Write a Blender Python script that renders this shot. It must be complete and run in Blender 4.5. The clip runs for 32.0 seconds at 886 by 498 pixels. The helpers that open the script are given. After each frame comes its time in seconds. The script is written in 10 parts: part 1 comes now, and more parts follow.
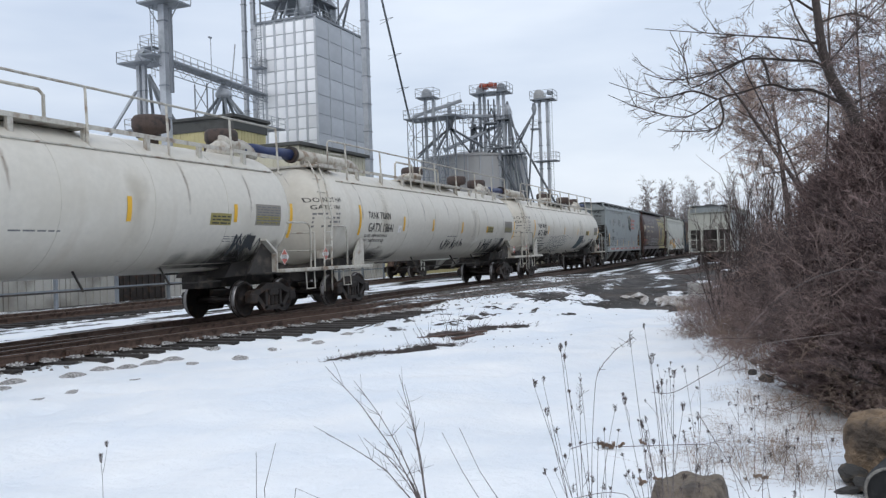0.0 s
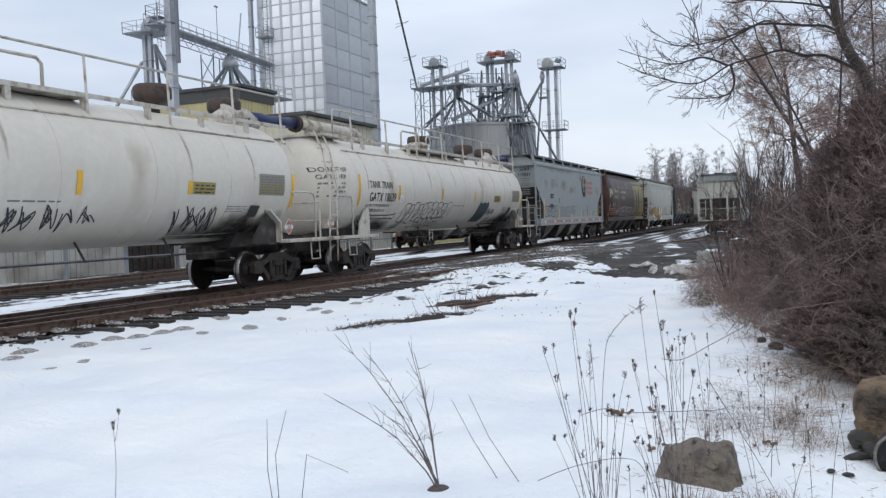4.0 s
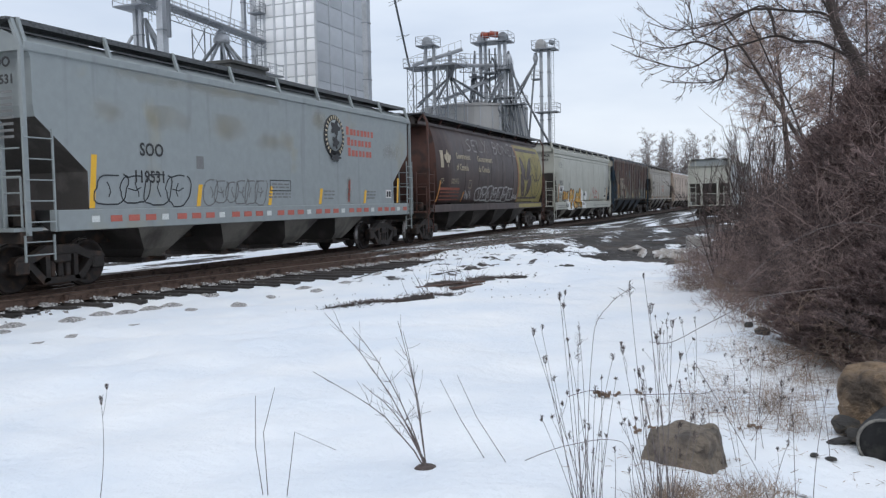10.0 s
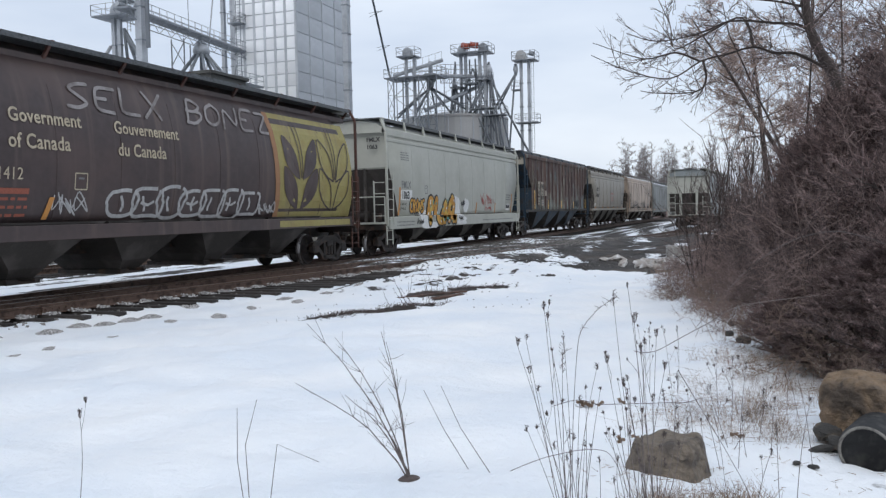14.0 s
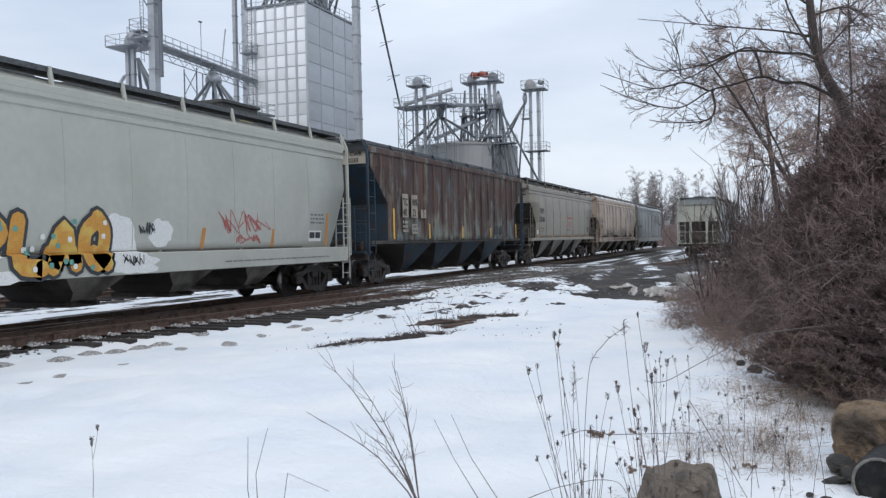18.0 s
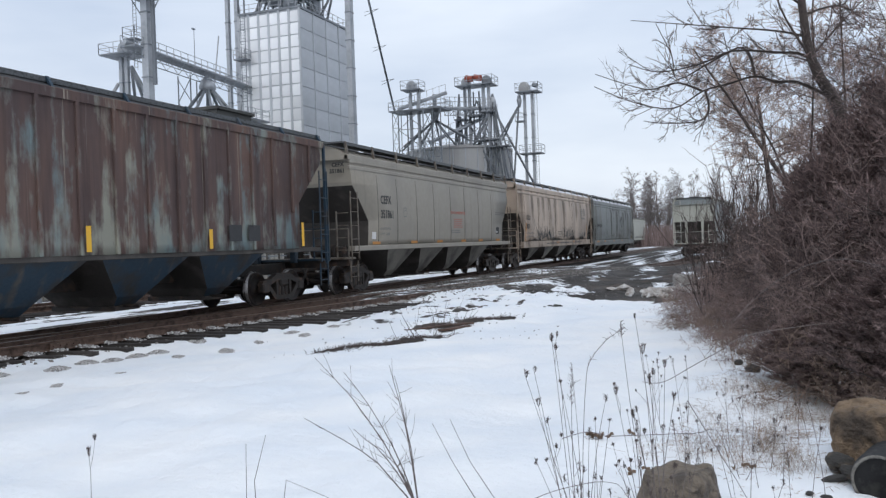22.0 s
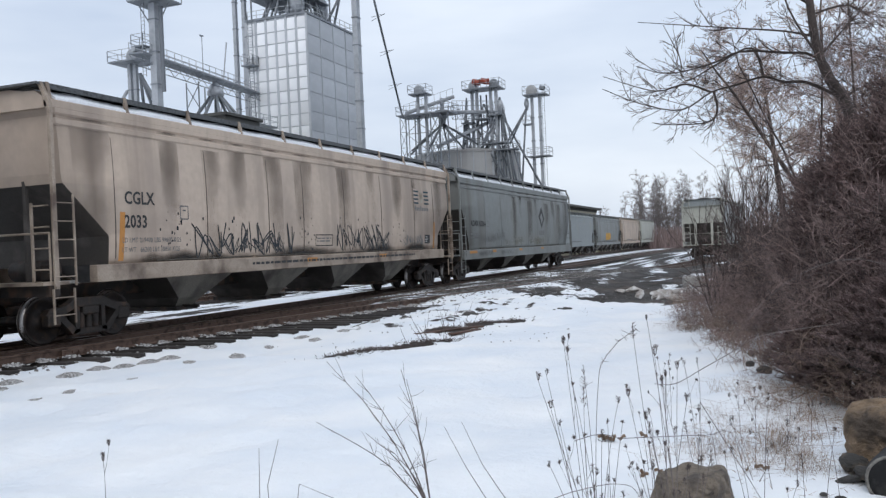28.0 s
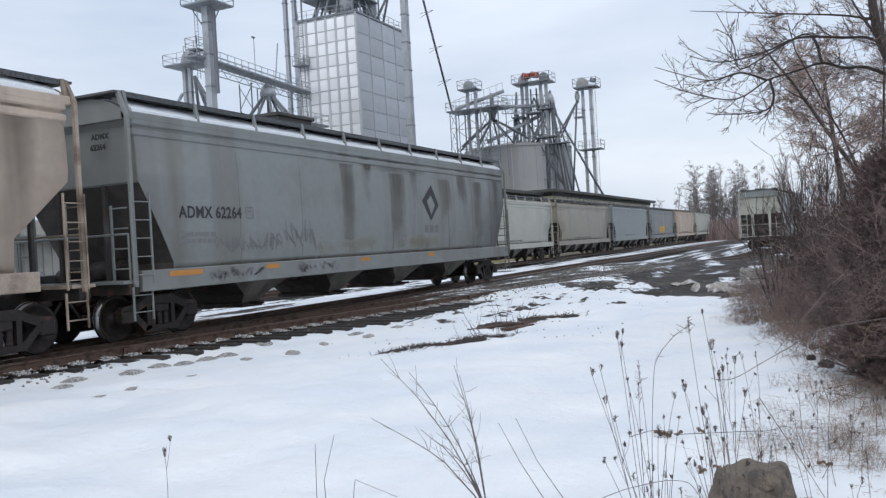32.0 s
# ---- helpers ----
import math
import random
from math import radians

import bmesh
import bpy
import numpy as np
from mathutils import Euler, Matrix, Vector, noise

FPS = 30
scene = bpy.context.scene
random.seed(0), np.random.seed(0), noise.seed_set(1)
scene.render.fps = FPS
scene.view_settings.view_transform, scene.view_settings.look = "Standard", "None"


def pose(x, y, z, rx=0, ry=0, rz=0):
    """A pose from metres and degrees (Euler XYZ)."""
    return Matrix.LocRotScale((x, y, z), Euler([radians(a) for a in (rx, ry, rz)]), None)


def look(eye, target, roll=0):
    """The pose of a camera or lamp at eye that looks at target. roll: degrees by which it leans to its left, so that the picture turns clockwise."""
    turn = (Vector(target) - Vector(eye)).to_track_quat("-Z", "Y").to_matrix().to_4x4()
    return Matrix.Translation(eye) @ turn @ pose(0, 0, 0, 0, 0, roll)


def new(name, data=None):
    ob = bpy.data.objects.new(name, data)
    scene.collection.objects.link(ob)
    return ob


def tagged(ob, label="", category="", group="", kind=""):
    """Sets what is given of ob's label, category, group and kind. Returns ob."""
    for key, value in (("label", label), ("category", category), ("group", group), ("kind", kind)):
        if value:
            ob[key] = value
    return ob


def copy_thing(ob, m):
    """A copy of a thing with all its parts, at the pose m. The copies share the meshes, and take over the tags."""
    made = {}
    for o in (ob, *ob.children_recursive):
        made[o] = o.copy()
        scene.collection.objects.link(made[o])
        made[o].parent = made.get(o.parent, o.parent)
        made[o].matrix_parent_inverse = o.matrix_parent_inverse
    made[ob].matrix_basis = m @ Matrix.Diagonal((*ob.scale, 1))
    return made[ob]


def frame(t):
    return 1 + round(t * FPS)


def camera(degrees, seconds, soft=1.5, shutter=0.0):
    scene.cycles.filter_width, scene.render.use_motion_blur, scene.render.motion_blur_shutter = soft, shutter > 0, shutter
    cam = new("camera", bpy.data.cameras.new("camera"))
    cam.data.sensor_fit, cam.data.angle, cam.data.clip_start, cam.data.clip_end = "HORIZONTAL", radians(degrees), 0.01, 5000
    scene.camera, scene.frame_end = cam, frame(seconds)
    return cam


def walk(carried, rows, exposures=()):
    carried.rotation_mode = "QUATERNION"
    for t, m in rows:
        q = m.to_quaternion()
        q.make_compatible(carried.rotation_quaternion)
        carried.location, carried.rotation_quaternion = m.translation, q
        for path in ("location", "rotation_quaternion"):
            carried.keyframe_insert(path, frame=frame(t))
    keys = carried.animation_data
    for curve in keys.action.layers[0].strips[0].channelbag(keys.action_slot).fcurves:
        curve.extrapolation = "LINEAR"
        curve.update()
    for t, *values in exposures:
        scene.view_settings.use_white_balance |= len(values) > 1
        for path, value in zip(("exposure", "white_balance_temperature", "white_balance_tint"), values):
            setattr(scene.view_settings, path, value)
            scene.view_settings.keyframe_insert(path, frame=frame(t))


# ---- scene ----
cam = camera(55.2, 32.0, soft=1.32)
# seconds, eye x, y, z, pitch, roll, yaw; x runs along the track, z = 0 is the top of the rail
PATH = [
    (0, -0.026, -0.019, 1.491, 0.199, 1.873, -68.195),
    (0.5, -0.012, -0.007, 1.483, -0.212, 1.692, -67.798),
    (1, -0.002, -0.015, 1.476, -0.912, 1.750, -68.316),
    (1.5, -0.015, -0.014, 1.480, -1.750, 2.108, -68.465),
    (2, -0.013, -0.012, 1.475, -1.674, 2.509, -68.002),
    (2.5, -0.009, -0.012, 1.477, -2.111, 2.726, -67.645),
    (3, -0.003, -0.013, 1.475, -2.228, 2.869, -67.599),
    (3.5, -0.009, -0.004, 1.475, -2.034, 2.507, -67.640),
    (5.5, 0.000, -0.011, 1.475, -1.564, 1.608, -67.621),
    (6, -0.017, -0.010, 1.479, -1.610, 1.735, -67.880),
    (6.5, -0.013, -0.015, 1.480, -1.857, 1.705, -68.021),
    (7, -0.007, -0.014, 1.474, -2.047, 1.794, -68.097),
    (7.5, 0.002, -0.004, 1.467, -2.577, 1.561, -67.947),
    (8, -0.006, -0.005, 1.472, -2.980, 1.474, -67.827),
    (8.5, -0.012, -0.000, 1.475, -3.212, 1.513, -67.814),
    (9, 0.000, 0.000, 1.470, -3.271, 1.401, -67.909),
    (9.5, -0.010, 0.000, 1.470, -3.225, 1.249, -68.080),
    (10, -0.009, -0.001, 1.472, -3.132, 1.160, -68.289),
    (10.5, -0.016, -0.001, 1.476, -2.863, 1.263, -68.508),
    (11, -0.007, 0.008, 1.471, -2.802, 1.275, -68.735),
    (11.5, -0.019, 0.009, 1.475, -2.519, 1.073, -68.968),
    (12, -0.010, 0.016, 1.471, -2.531, 0.953, -69.128),
    (12.5, -0.011, 0.010, 1.474, -2.504, 1.096, -69.293),
    (13, -0.003, 0.017, 1.472, -2.482, 1.250, -69.485),
    (13.5, 0.002, 0.019, 1.469, -2.507, 1.324, -69.551),
    (15.5, -0.011, 0.026, 1.472, -1.967, 0.879, -69.844),
    (16, -0.031, 0.030, 1.475, -1.526, 0.912, -69.848),
    (16.5, -0.018, 0.025, 1.475, -1.244, 0.922, -69.836),
    (17, -0.030, 0.018, 1.479, -0.761, 1.445, -69.574),
    (17.5, -0.016, 0.016, 1.480, -0.745, 1.634, -69.302),
    (18, -0.029, 0.016, 1.479, -0.574, 1.196, -68.945),
    (18.5, -0.031, 0.030, 1.475, -0.384, 0.728, -68.770),
    (19, -0.020, 0.026, 1.467, -0.909, 0.294, -68.617),
    (19.5, -0.032, 0.037, 1.477, -1.617, 0.131, -68.654),
    (20, -0.014, 0.041, 1.473, -1.549, 0.592, -68.631),
    (20.5, -0.026, 0.033, 1.479, -1.169, 1.132, -68.873),
    (21, -0.019, 0.026, 1.475, -0.693, 1.409, -69.183),
    (21.5, -0.013, 0.017, 1.472, -0.425, 1.731, -69.181),
    (22, -0.022, 0.015, 1.480, -0.336, 2.011, -69.191),
    (22.5, -0.034, 0.027, 1.477, -0.033, 2.178, -69.125),
    (23, -0.032, 0.028, 1.478, 0.105, 2.124, -69.007),
    (23.5, -0.023, 0.028, 1.477, 0.123, 2.219, -68.846),
    (24, -0.035, 0.027, 1.482, 0.028, 2.221, -68.687),
    (24.5, -0.038, 0.022, 1.482, 0.161, 2.429, -68.617),
    (25, -0.031, 0.029, 1.478, 0.311, 2.390, -68.602),
    (25.5, -0.029, 0.024, 1.478, 0.631, 2.274, -68.764),
    (27.5, -0.024, 0.022, 1.475, -0.172, 2.545, -68.799),
    (28, -0.035, 0.024, 1.478, -0.059, 2.501, -68.613),
    (28.5, -0.034, 0.019, 1.478, -0.040, 2.646, -68.244),
    (29, -0.027, 0.018, 1.477, -0.110, 2.825, -68.075),
    (29.5, -0.015, 0.022, 1.473, -0.273, 2.991, -67.915),
    (30, -0.028, 0.016, 1.476, -0.291, 2.949, -67.688),
    (30.5, -0.029, 0.020, 1.480, -0.326, 3.082, -67.169),
    (31, -0.020, 0.023, 1.478, -0.394, 3.079, -66.563),
    (31.5, -0.023, 0.024, 1.480, -0.272, 3.209, -65.960),
    (32, -0.036, 0.021, 1.482, -0.183, 3.307, -65.111),
]
walk(cam, [(t, pose(x, y, z, 90 + p, r, w)) for t, x, y, z, p, r, w in PATH])
SPEED, SLOWING = 5.09, 0.0009


def world_sky():
    w = bpy.data.worlds.new("overcast")
    scene.world = w
    w.use_nodes = True
    nt = w.node_tree
    nt.nodes.clear()
    out = nt.nodes.new("ShaderNodeOutputWorld")
    bg = nt.nodes.new("ShaderNodeBackground")
    sky = nt.nodes.new("ShaderNodeTexSky")
    sky.sky_type, sky.sun_disc = "NISHITA", False
    sky.sun_elevation, sky.sun_rotation = radians(38), radians(294)
    sky.dust_density, sky.air_density = 3.0, 1.0
    tc = nt.nodes.new("ShaderNodeTexCoord")
    mp = nt.nodes.new("ShaderNodeMapping")
    mp.inputs["Scale"].default_value = (1.2, 1.2, 5.0)
    no = nt.nodes.new("ShaderNodeTexNoise")
    no.inputs["Scale"].default_value, no.inputs["Detail"].default_value, no.inputs["Roughness"].default_value = 1.6, 5.0, 0.5
    ramp = nt.nodes.new("ShaderNodeValToRGB")
    ramp.color_ramp.elements[0].position, ramp.color_ramp.elements[0].color = 0.3, (5.5, 6.4, 7.9, 1)
    ramp.color_ramp.elements[1].position, ramp.color_ramp.elements[1].color = 0.7, (8.3, 9.0, 10.0, 1)
    mix = nt.nodes.new("ShaderNodeMix")
    mix.data_type = "RGBA"
    mix.inputs["Factor"].default_value = 0.88
    L = nt.links.new
    L(tc.outputs["Generated"], mp.inputs["Vector"])
    L(mp.outputs["Vector"], no.inputs["Vector"])
    L(no.outputs["Fac"], ramp.inputs["Fac"])
    L(sky.outputs["Color"], mix.inputs["A"])
    L(ramp.outputs["Color"], mix.inputs["B"])
    # the cloud base is a little greyer towards the horizon
    sep = nt.nodes.new("ShaderNodeSeparateXYZ")
    lift = nt.nodes.new("ShaderNodeMapRange")
    for k, v in zip(("From Min", "From Max", "To Min", "To Max"), (0.0, 0.30, 0.90, 1.0)):
        lift.inputs[k].default_value = v
    dim = nt.nodes.new("ShaderNodeVectorMath")
    dim.operation = "SCALE"
    L(tc.outputs["Generated"], sep.inputs[0])
    L(sep.outputs["Z"], lift.inputs["Value"])
    L(mix.outputs["Result"], dim.inputs[0])
    L(lift.outputs["Result"], dim.inputs["Scale"])
    L(dim.outputs["Vector"], bg.inputs["Color"])
    bg.inputs["Strength"].default_value = 0.1165
    L(bg.outputs["Background"], out.inputs["Surface"])
    sun = bpy.data.lights.new("sun", "SUN")
    sun.energy, sun.angle, sun.color = 0.8, radians(40), (1.0, 0.96, 0.9)
    ob = new("sun", sun)
    ob.matrix_world = look((0, 0, 60), (50, 22, 0))


world_sky()



# ---- small tools ----
def part(name, bm, material, parent=None, label="", smooth=False):
    me = bpy.data.meshes.new(name)
    if smooth:
        for f in bm.faces:
            f.smooth = True
    bm.normal_update()
    bm.to_mesh(me)
    bm.free()
    for m in (material if isinstance(material, (list, tuple)) else [material]):
        me.materials.append(m)
    ob = new(name, me)
    if parent is not None:
        ob.parent = parent
    if label:
        ob["label"] = label
    return ob


def share(name, src, parent, m, label=""):
    """Another part on the mesh of src."""
    ob = new(name, src.data)
    ob.parent = parent
    ob.matrix_basis = m
    if label:
        ob["label"] = label
    return ob


def thing(name, m, label, category, group="", kind=""):
    ob = new(name)
    ob.empty_display_size = 0.2
    ob.matrix_basis = m
    return tagged(ob, label, category, group, kind)


def box(bm, x0, x1, y0, y1, z0, z1, bevel=0.0, mat=0):
    vs = [bm.verts.new((x, y, z)) for z in (z0, z1) for x, y in ((x0, y0), (x1, y0), (x1, y1), (x0, y1))]
    fs = [bm.faces.new([vs[i] for i in q]) for q in ((3, 2, 1, 0), (4, 5, 6, 7), (0, 1, 5, 4), (1, 2, 6, 5), (2, 3, 7, 6), (3, 0, 4, 7))]
    for f in fs:
        f.material_index = mat
    if bevel:
        es = list({e for f in fs for e in f.edges})
        bmesh.ops.bevel(bm, geom=es, offset=bevel, segments=1, affect="EDGES", profile=0.5)
    return bm


def boxes(*rows, bevel=0.0):
    bm = bmesh.new()
    for r in rows:
        box(bm, *r, bevel=bevel)
    return bm


def rod(bm, a, b, r, n=8, r2=None, caps=True, mat=0):
    a, b = Vector(a), Vector(b)
    d = (b - a)
    if d.length < 1e-6:
        return bm
    d.normalize()
    u = d.orthogonal().normalized()
    v = d.cross(u)
    r2 = r if r2 is None else r2
    ra = [bm.verts.new(a + (u * math.cos(2 * math.pi * i / n) + v * math.sin(2 * math.pi * i / n)) * r) for i in range(n)]
    rb = [bm.verts.new(b + (u * math.cos(2 * math.pi * i / n) + v * math.sin(2 * math.pi * i / n)) * r2) for i in range(n)]
    for i in range(n):
        f = bm.faces.new((ra[i], ra[(i + 1) % n], rb[(i + 1) % n], rb[i]))
        f.smooth = n > 6
        f.material_index = mat
    if caps:
        bm.faces.new(ra[::-1]).material_index = mat
        bm.faces.new(rb).material_index = mat
    return bm


def tube(bm, pts, r, n=8, closed=False, r_end=None):
    """A bent pipe through pts."""
    pts = [Vector(p) for p in pts]
    rings = []
    m = len(pts)
    u = None
    for i, p in enumerate(pts):
        if closed:
            d = pts[(i + 1) % m] - pts[i - 1]
        else:
            d = pts[min(i + 1, m - 1)] - pts[max(i - 1, 0)]
        d.normalize()
        if u is None:
            u = d.orthogonal().normalized()
        else:
            u = (u - d * u.dot(d))
            u = u.normalized() if u.length > 1e-5 else d.orthogonal().normalized()
        v = d.cross(u)
        rr = r if r_end is None else r + (r_end - r) * i / (m - 1)
        rings.append([bm.verts.new(p + (u * math.cos(2 * math.pi * k / n) + v * math.sin(2 * math.pi * k / n)) * rr) for k in range(n)])
    pairs = list(zip(rings, rings[1:])) + ([(rings[-1], rings[0])] if closed else [])
    for A, B in pairs:
        for k in range(n):
            f = bm.faces.new((A[k], A[(k + 1) % n], B[(k + 1) % n], B[k]))
            f.smooth = n > 4
    if not closed:
        bm.faces.new(rings[0][::-1])
        bm.faces.new(rings[-1])
    return bm


def extrude(bm, prof, axis, a, b, smooth=False, caps=True, mat=0):
    """A closed outline prof, pushed along an axis from a to b. Outline points: (y, z) for x, (x, z) for y, (x, y) for z."""
    def at(p, s):
        return {"x": (s, p[0], p[1]), "y": (p[0], s, p[1]), "z": (p[0], p[1], s)}[axis]
    A = [bm.verts.new(at(p, a)) for p in prof]
    B = [bm.verts.new(at(p, b)) for p in prof]
    n = len(prof)
    new_faces = []
    for i in range(n):
        new_faces.append(bm.faces.new((A[i], A[(i + 1) % n], B[(i + 1) % n], B[i])))
        new_faces[-1].smooth = smooth
    if caps:
        new_faces += [bm.faces.new(A[::-1]), bm.faces.new(B)]
    for f in new_faces:
        f.material_index = mat
    bmesh.ops.recalc_face_normals(bm, faces=new_faces)
    return bm


def lathe(bm, prof, centre, axis, n=24, smooth=True, mat=0):
    """prof: (r, s) pairs along the axis through centre."""
    c = Vector(centre)
    d = {"x": Vector((1, 0, 0)), "y": Vector((0, 1, 0)), "z": Vector((0, 0, 1))}[axis]
    u = d.orthogonal().normalized()
    v = d.cross(u)
    rings = []
    for r, s in prof:
        if r < 1e-6:
            rings.append([bm.verts.new(c + d * s)])
        else:
            rings.append([bm.verts.new(c + d * s + (u * math.cos(2 * math.pi * k / n) + v * math.sin(2 * math.pi * k / n)) * r) for k in range(n)])
    fs = []
    for A, B in zip(rings, rings[1:]):
        for k in range(n):
            if len(A) == 1 and len(B) == 1:
                continue
            q = (A[0], B[(k + 1) % n], B[k]) if len(A) == 1 else (A[k], A[(k + 1) % n], B[0]) if len(B) == 1 else (A[k], A[(k + 1) % n], B[(k + 1) % n], B[k])
            fs.append(bm.faces.new(q))
    for ring, flip in ((rings[0], True), (rings[-1], False)):
        if len(ring) > 1:
            fs.append(bm.faces.new(ring[::-1] if flip else ring))
    for f in fs:
        f.smooth = smooth and len(f.verts) <= 4
        f.material_index = mat
    bmesh.ops.recalc_face_normals(bm, faces=fs)
    return bm


def spline(P, steps=4):
    """A smooth line through a few points."""
    P = [Vector(p) for p in P]
    out = []
    for i in range(len(P) - 1):
        a, b, c, d = P[max(0, i - 1)], P[i], P[i + 1], P[min(len(P) - 1, i + 2)]
        for q in range(steps):
            u = q / steps
            out.append(0.5 * ((2 * b) + (c - a) * u + (2 * a - 5 * b + 4 * c - d) * u * u + (3 * b - a - 3 * c + d) * u ** 3))
    return out + [P[-1]]


def words(text, size, name="lettering", depth=0.004, bold=0.0, squeeze=1.0):
    """Text as a mesh in the xz plane that faces -y; its lower left corner is the origin."""
    cu = bpy.data.curves.new(name, "FONT")
    cu.body, cu.size, cu.extrude, cu.offset = text, size, depth, bold
    cu.space_character = 1.05
    cu.resolution_u = 3
    ob = bpy.data.objects.new(name, cu)
    dg = bpy.context.evaluated_depsgraph_get()
    scene.collection.objects.link(ob)
    dg.update()
    me = bpy.data.meshes.new_from_object(ob.evaluated_get(dg))
    bpy.data.objects.remove(ob)
    bpy.data.curves.remove(cu)
    bm = bmesh.new()
    bm.from_mesh(me)
    bpy.data.meshes.remove(me)
    bmesh.ops.transform(bm, matrix=Matrix.Diagonal((squeeze, 1, 1, 1)), verts=bm.verts)
    bmesh.ops.rotate(bm, verts=bm.verts, cent=(0, 0, 0), matrix=Matrix.Rotation(radians(90), 3, "X"))
    return bm


# ---- materials ----
def material(name, base, rough=0.6, metal=0.0, spots=None, spot_scale=2.0, spot_at=(0.5, 0.65), grain=0.15, grain_scale=40.0,
             bump=0.1, bump_scale=60.0, streak=None, streak_at=(0.55, 0.75), streak_scale=(3.0, 3.0, 0.25), vary=0.0, second=None, emit=0.0, bump_dist=0.01, spec=0.5, island=0.0):
    """A painted or natural surface: base colour with grain, blotches (spots), upright streaks and fine relief."""
    m = bpy.data.materials.new(name)
    m.use_nodes = True
    nt = m.node_tree
    N, L = nt.nodes.new, nt.links.new
    bs = nt.nodes["Principled BSDF"]
    bs.inputs["Metallic"].default_value = metal
    bs.inputs["Specular IOR Level"].default_value = spec
    tc = N("ShaderNodeTexCoord")
    src = tc.outputs["Object"]

    def tex(scale, detail=4, vec=None):
        t = N("ShaderNodeTexNoise")
        t.inputs["Scale"].default_value = scale
        t.inputs["Detail"].default_value = detail
        L(vec or src, t.inputs["Vector"])
        return t.outputs["Fac"]

    def ramp(fac, lo, hi):
        r = N("ShaderNodeMapRange")
        r.inputs["From Min"].default_value, r.inputs["From Max"].default_value = lo, hi
        L(fac, r.inputs["Value"])
        return r.outputs["Result"]

    def mix(fac, a, b, mode="MIX"):
        x = N("ShaderNodeMix")
        x.data_type, x.blend_type = "RGBA", mode
        if isinstance(fac, float):
            x.inputs["Factor"].default_value = fac
        else:
            L(fac, x.inputs["Factor"])
        for sock, val in (("A", a), ("B", b)):
            if isinstance(val, tuple):
                x.inputs[sock].default_value = (*val, 1)
            else:
                L(val, x.inputs[sock])
        return x.outputs["Result"]

    col = base
    if second:
        col = mix(ramp(tex(0.7, 3), 0.4, 0.6), base, second)
    if grain:
        g = ramp(tex(grain_scale), 0.3, 0.7)
        dark = tuple(c * (1 - grain) for c in base)
        lite = tuple(min(1, c * (1 + grain)) for c in base)
        col = mix(g, dark, lite) if not second else mix(g, col, lite)
    if streak:
        mp = N("ShaderNodeMapping")
        mp.inputs["Scale"].default_value = streak_scale
        L(src, mp.inputs["Vector"])
        col = mix(ramp(tex(1.0, 5, mp.outputs["Vector"]), *streak_at), col, streak)
    if spots:
        col = mix(ramp(tex(spot_scale, 6), *spot_at), col, spots)
    if vary:
        oi = N("ShaderNodeObjectInfo")
        hs = N("ShaderNodeHueSaturation")
        r = N("ShaderNodeMapRange")
        r.inputs["To Min"].default_value, r.inputs["To Max"].default_value = 1 - vary, 1 + vary
        L(oi.outputs["Random"], r.inputs["Value"])
        L(r.outputs["Result"], hs.inputs["Value"])
        if isinstance(col, tuple):
            hs.inputs["Color"].default_value = (*col, 1)
        else:
            L(col, hs.inputs["Color"])
        col = hs.outputs["Color"]
    if island:
        ge = N("ShaderNodeNewGeometry")
        hv = N("ShaderNodeHueSaturation")
        ri = N("ShaderNodeMapRange")
        ri.inputs["To Min"].default_value, ri.inputs["To Max"].default_value = 1 - island, 1 + island
        L(ge.outputs["Random Per Island"], ri.inputs["Value"])
        L(ri.outputs["Result"], hv.inputs["Value"])
        if isinstance(col, tuple):
            hv.inputs["Color"].default_value = (*col, 1)
        else:
            L(col, hv.inputs["Color"])
        col = hv.outputs["Color"]
    if isinstance(col, tuple):
        bs.inputs["Base Color"].default_value = (*col, 1)
    else:
        L(col, bs.inputs["Base Color"])
    rr = N("ShaderNodeMapRange")
    rr.inputs["To Min"].default_value, rr.inputs["To Max"].default_value = max(0.02, rough - 0.12), min(1, rough + 0.12)
    L(tex(grain_scale * 0.4), rr.inputs["Value"])
    L(rr.outputs["Result"], bs.inputs["Roughness"])
    if bump:
        b = N("ShaderNodeBump")
        b.inputs["Strength"].default_value, b.inputs["Distance"].default_value = bump, bump_dist
        L(tex(bump_scale), b.inputs["Height"])
        L(b.outputs["Normal"], bs.inputs["Normal"])
    if emit:
        bs.inputs["Emission Strength"].default_value = emit
        L(col, bs.inputs["Emission Color"]) if not isinstance(col, tuple) else None
    return m


M = {}
M["rail"] = material("rail_steel", (0.125, 0.08, 0.06), 0.55, 0.4, spots=(0.05, 0.03, 0.022), spot_scale=6, grain_scale=30)
M["rail_top"] = material("worn_rail_head", (0.16, 0.11, 0.085), 0.35, 0.9, spots=(0.12, 0.07, 0.05), spot_scale=9)
M["tie"] = material("creosoted_timber", (0.026, 0.021, 0.019), 0.85, spots=(0.05, 0.044, 0.04), spot_scale=8, vary=0.35, bump=0.5, bump_scale=25, streak=(0.015, 0.012, 0.01), streak_scale=(2, 30, 30))
M["black_steel"] = material("black_steel", (0.029, 0.023, 0.02), 0.65, 0.1, spots=(0.085, 0.05, 0.034), spot_scale=4, spot_at=(0.5, 0.7), grain=0.3)
M["wheel"] = material("wheel_steel", (0.03, 0.024, 0.022), 0.55, 0.5, spots=(0.06, 0.04, 0.03), spot_scale=7)
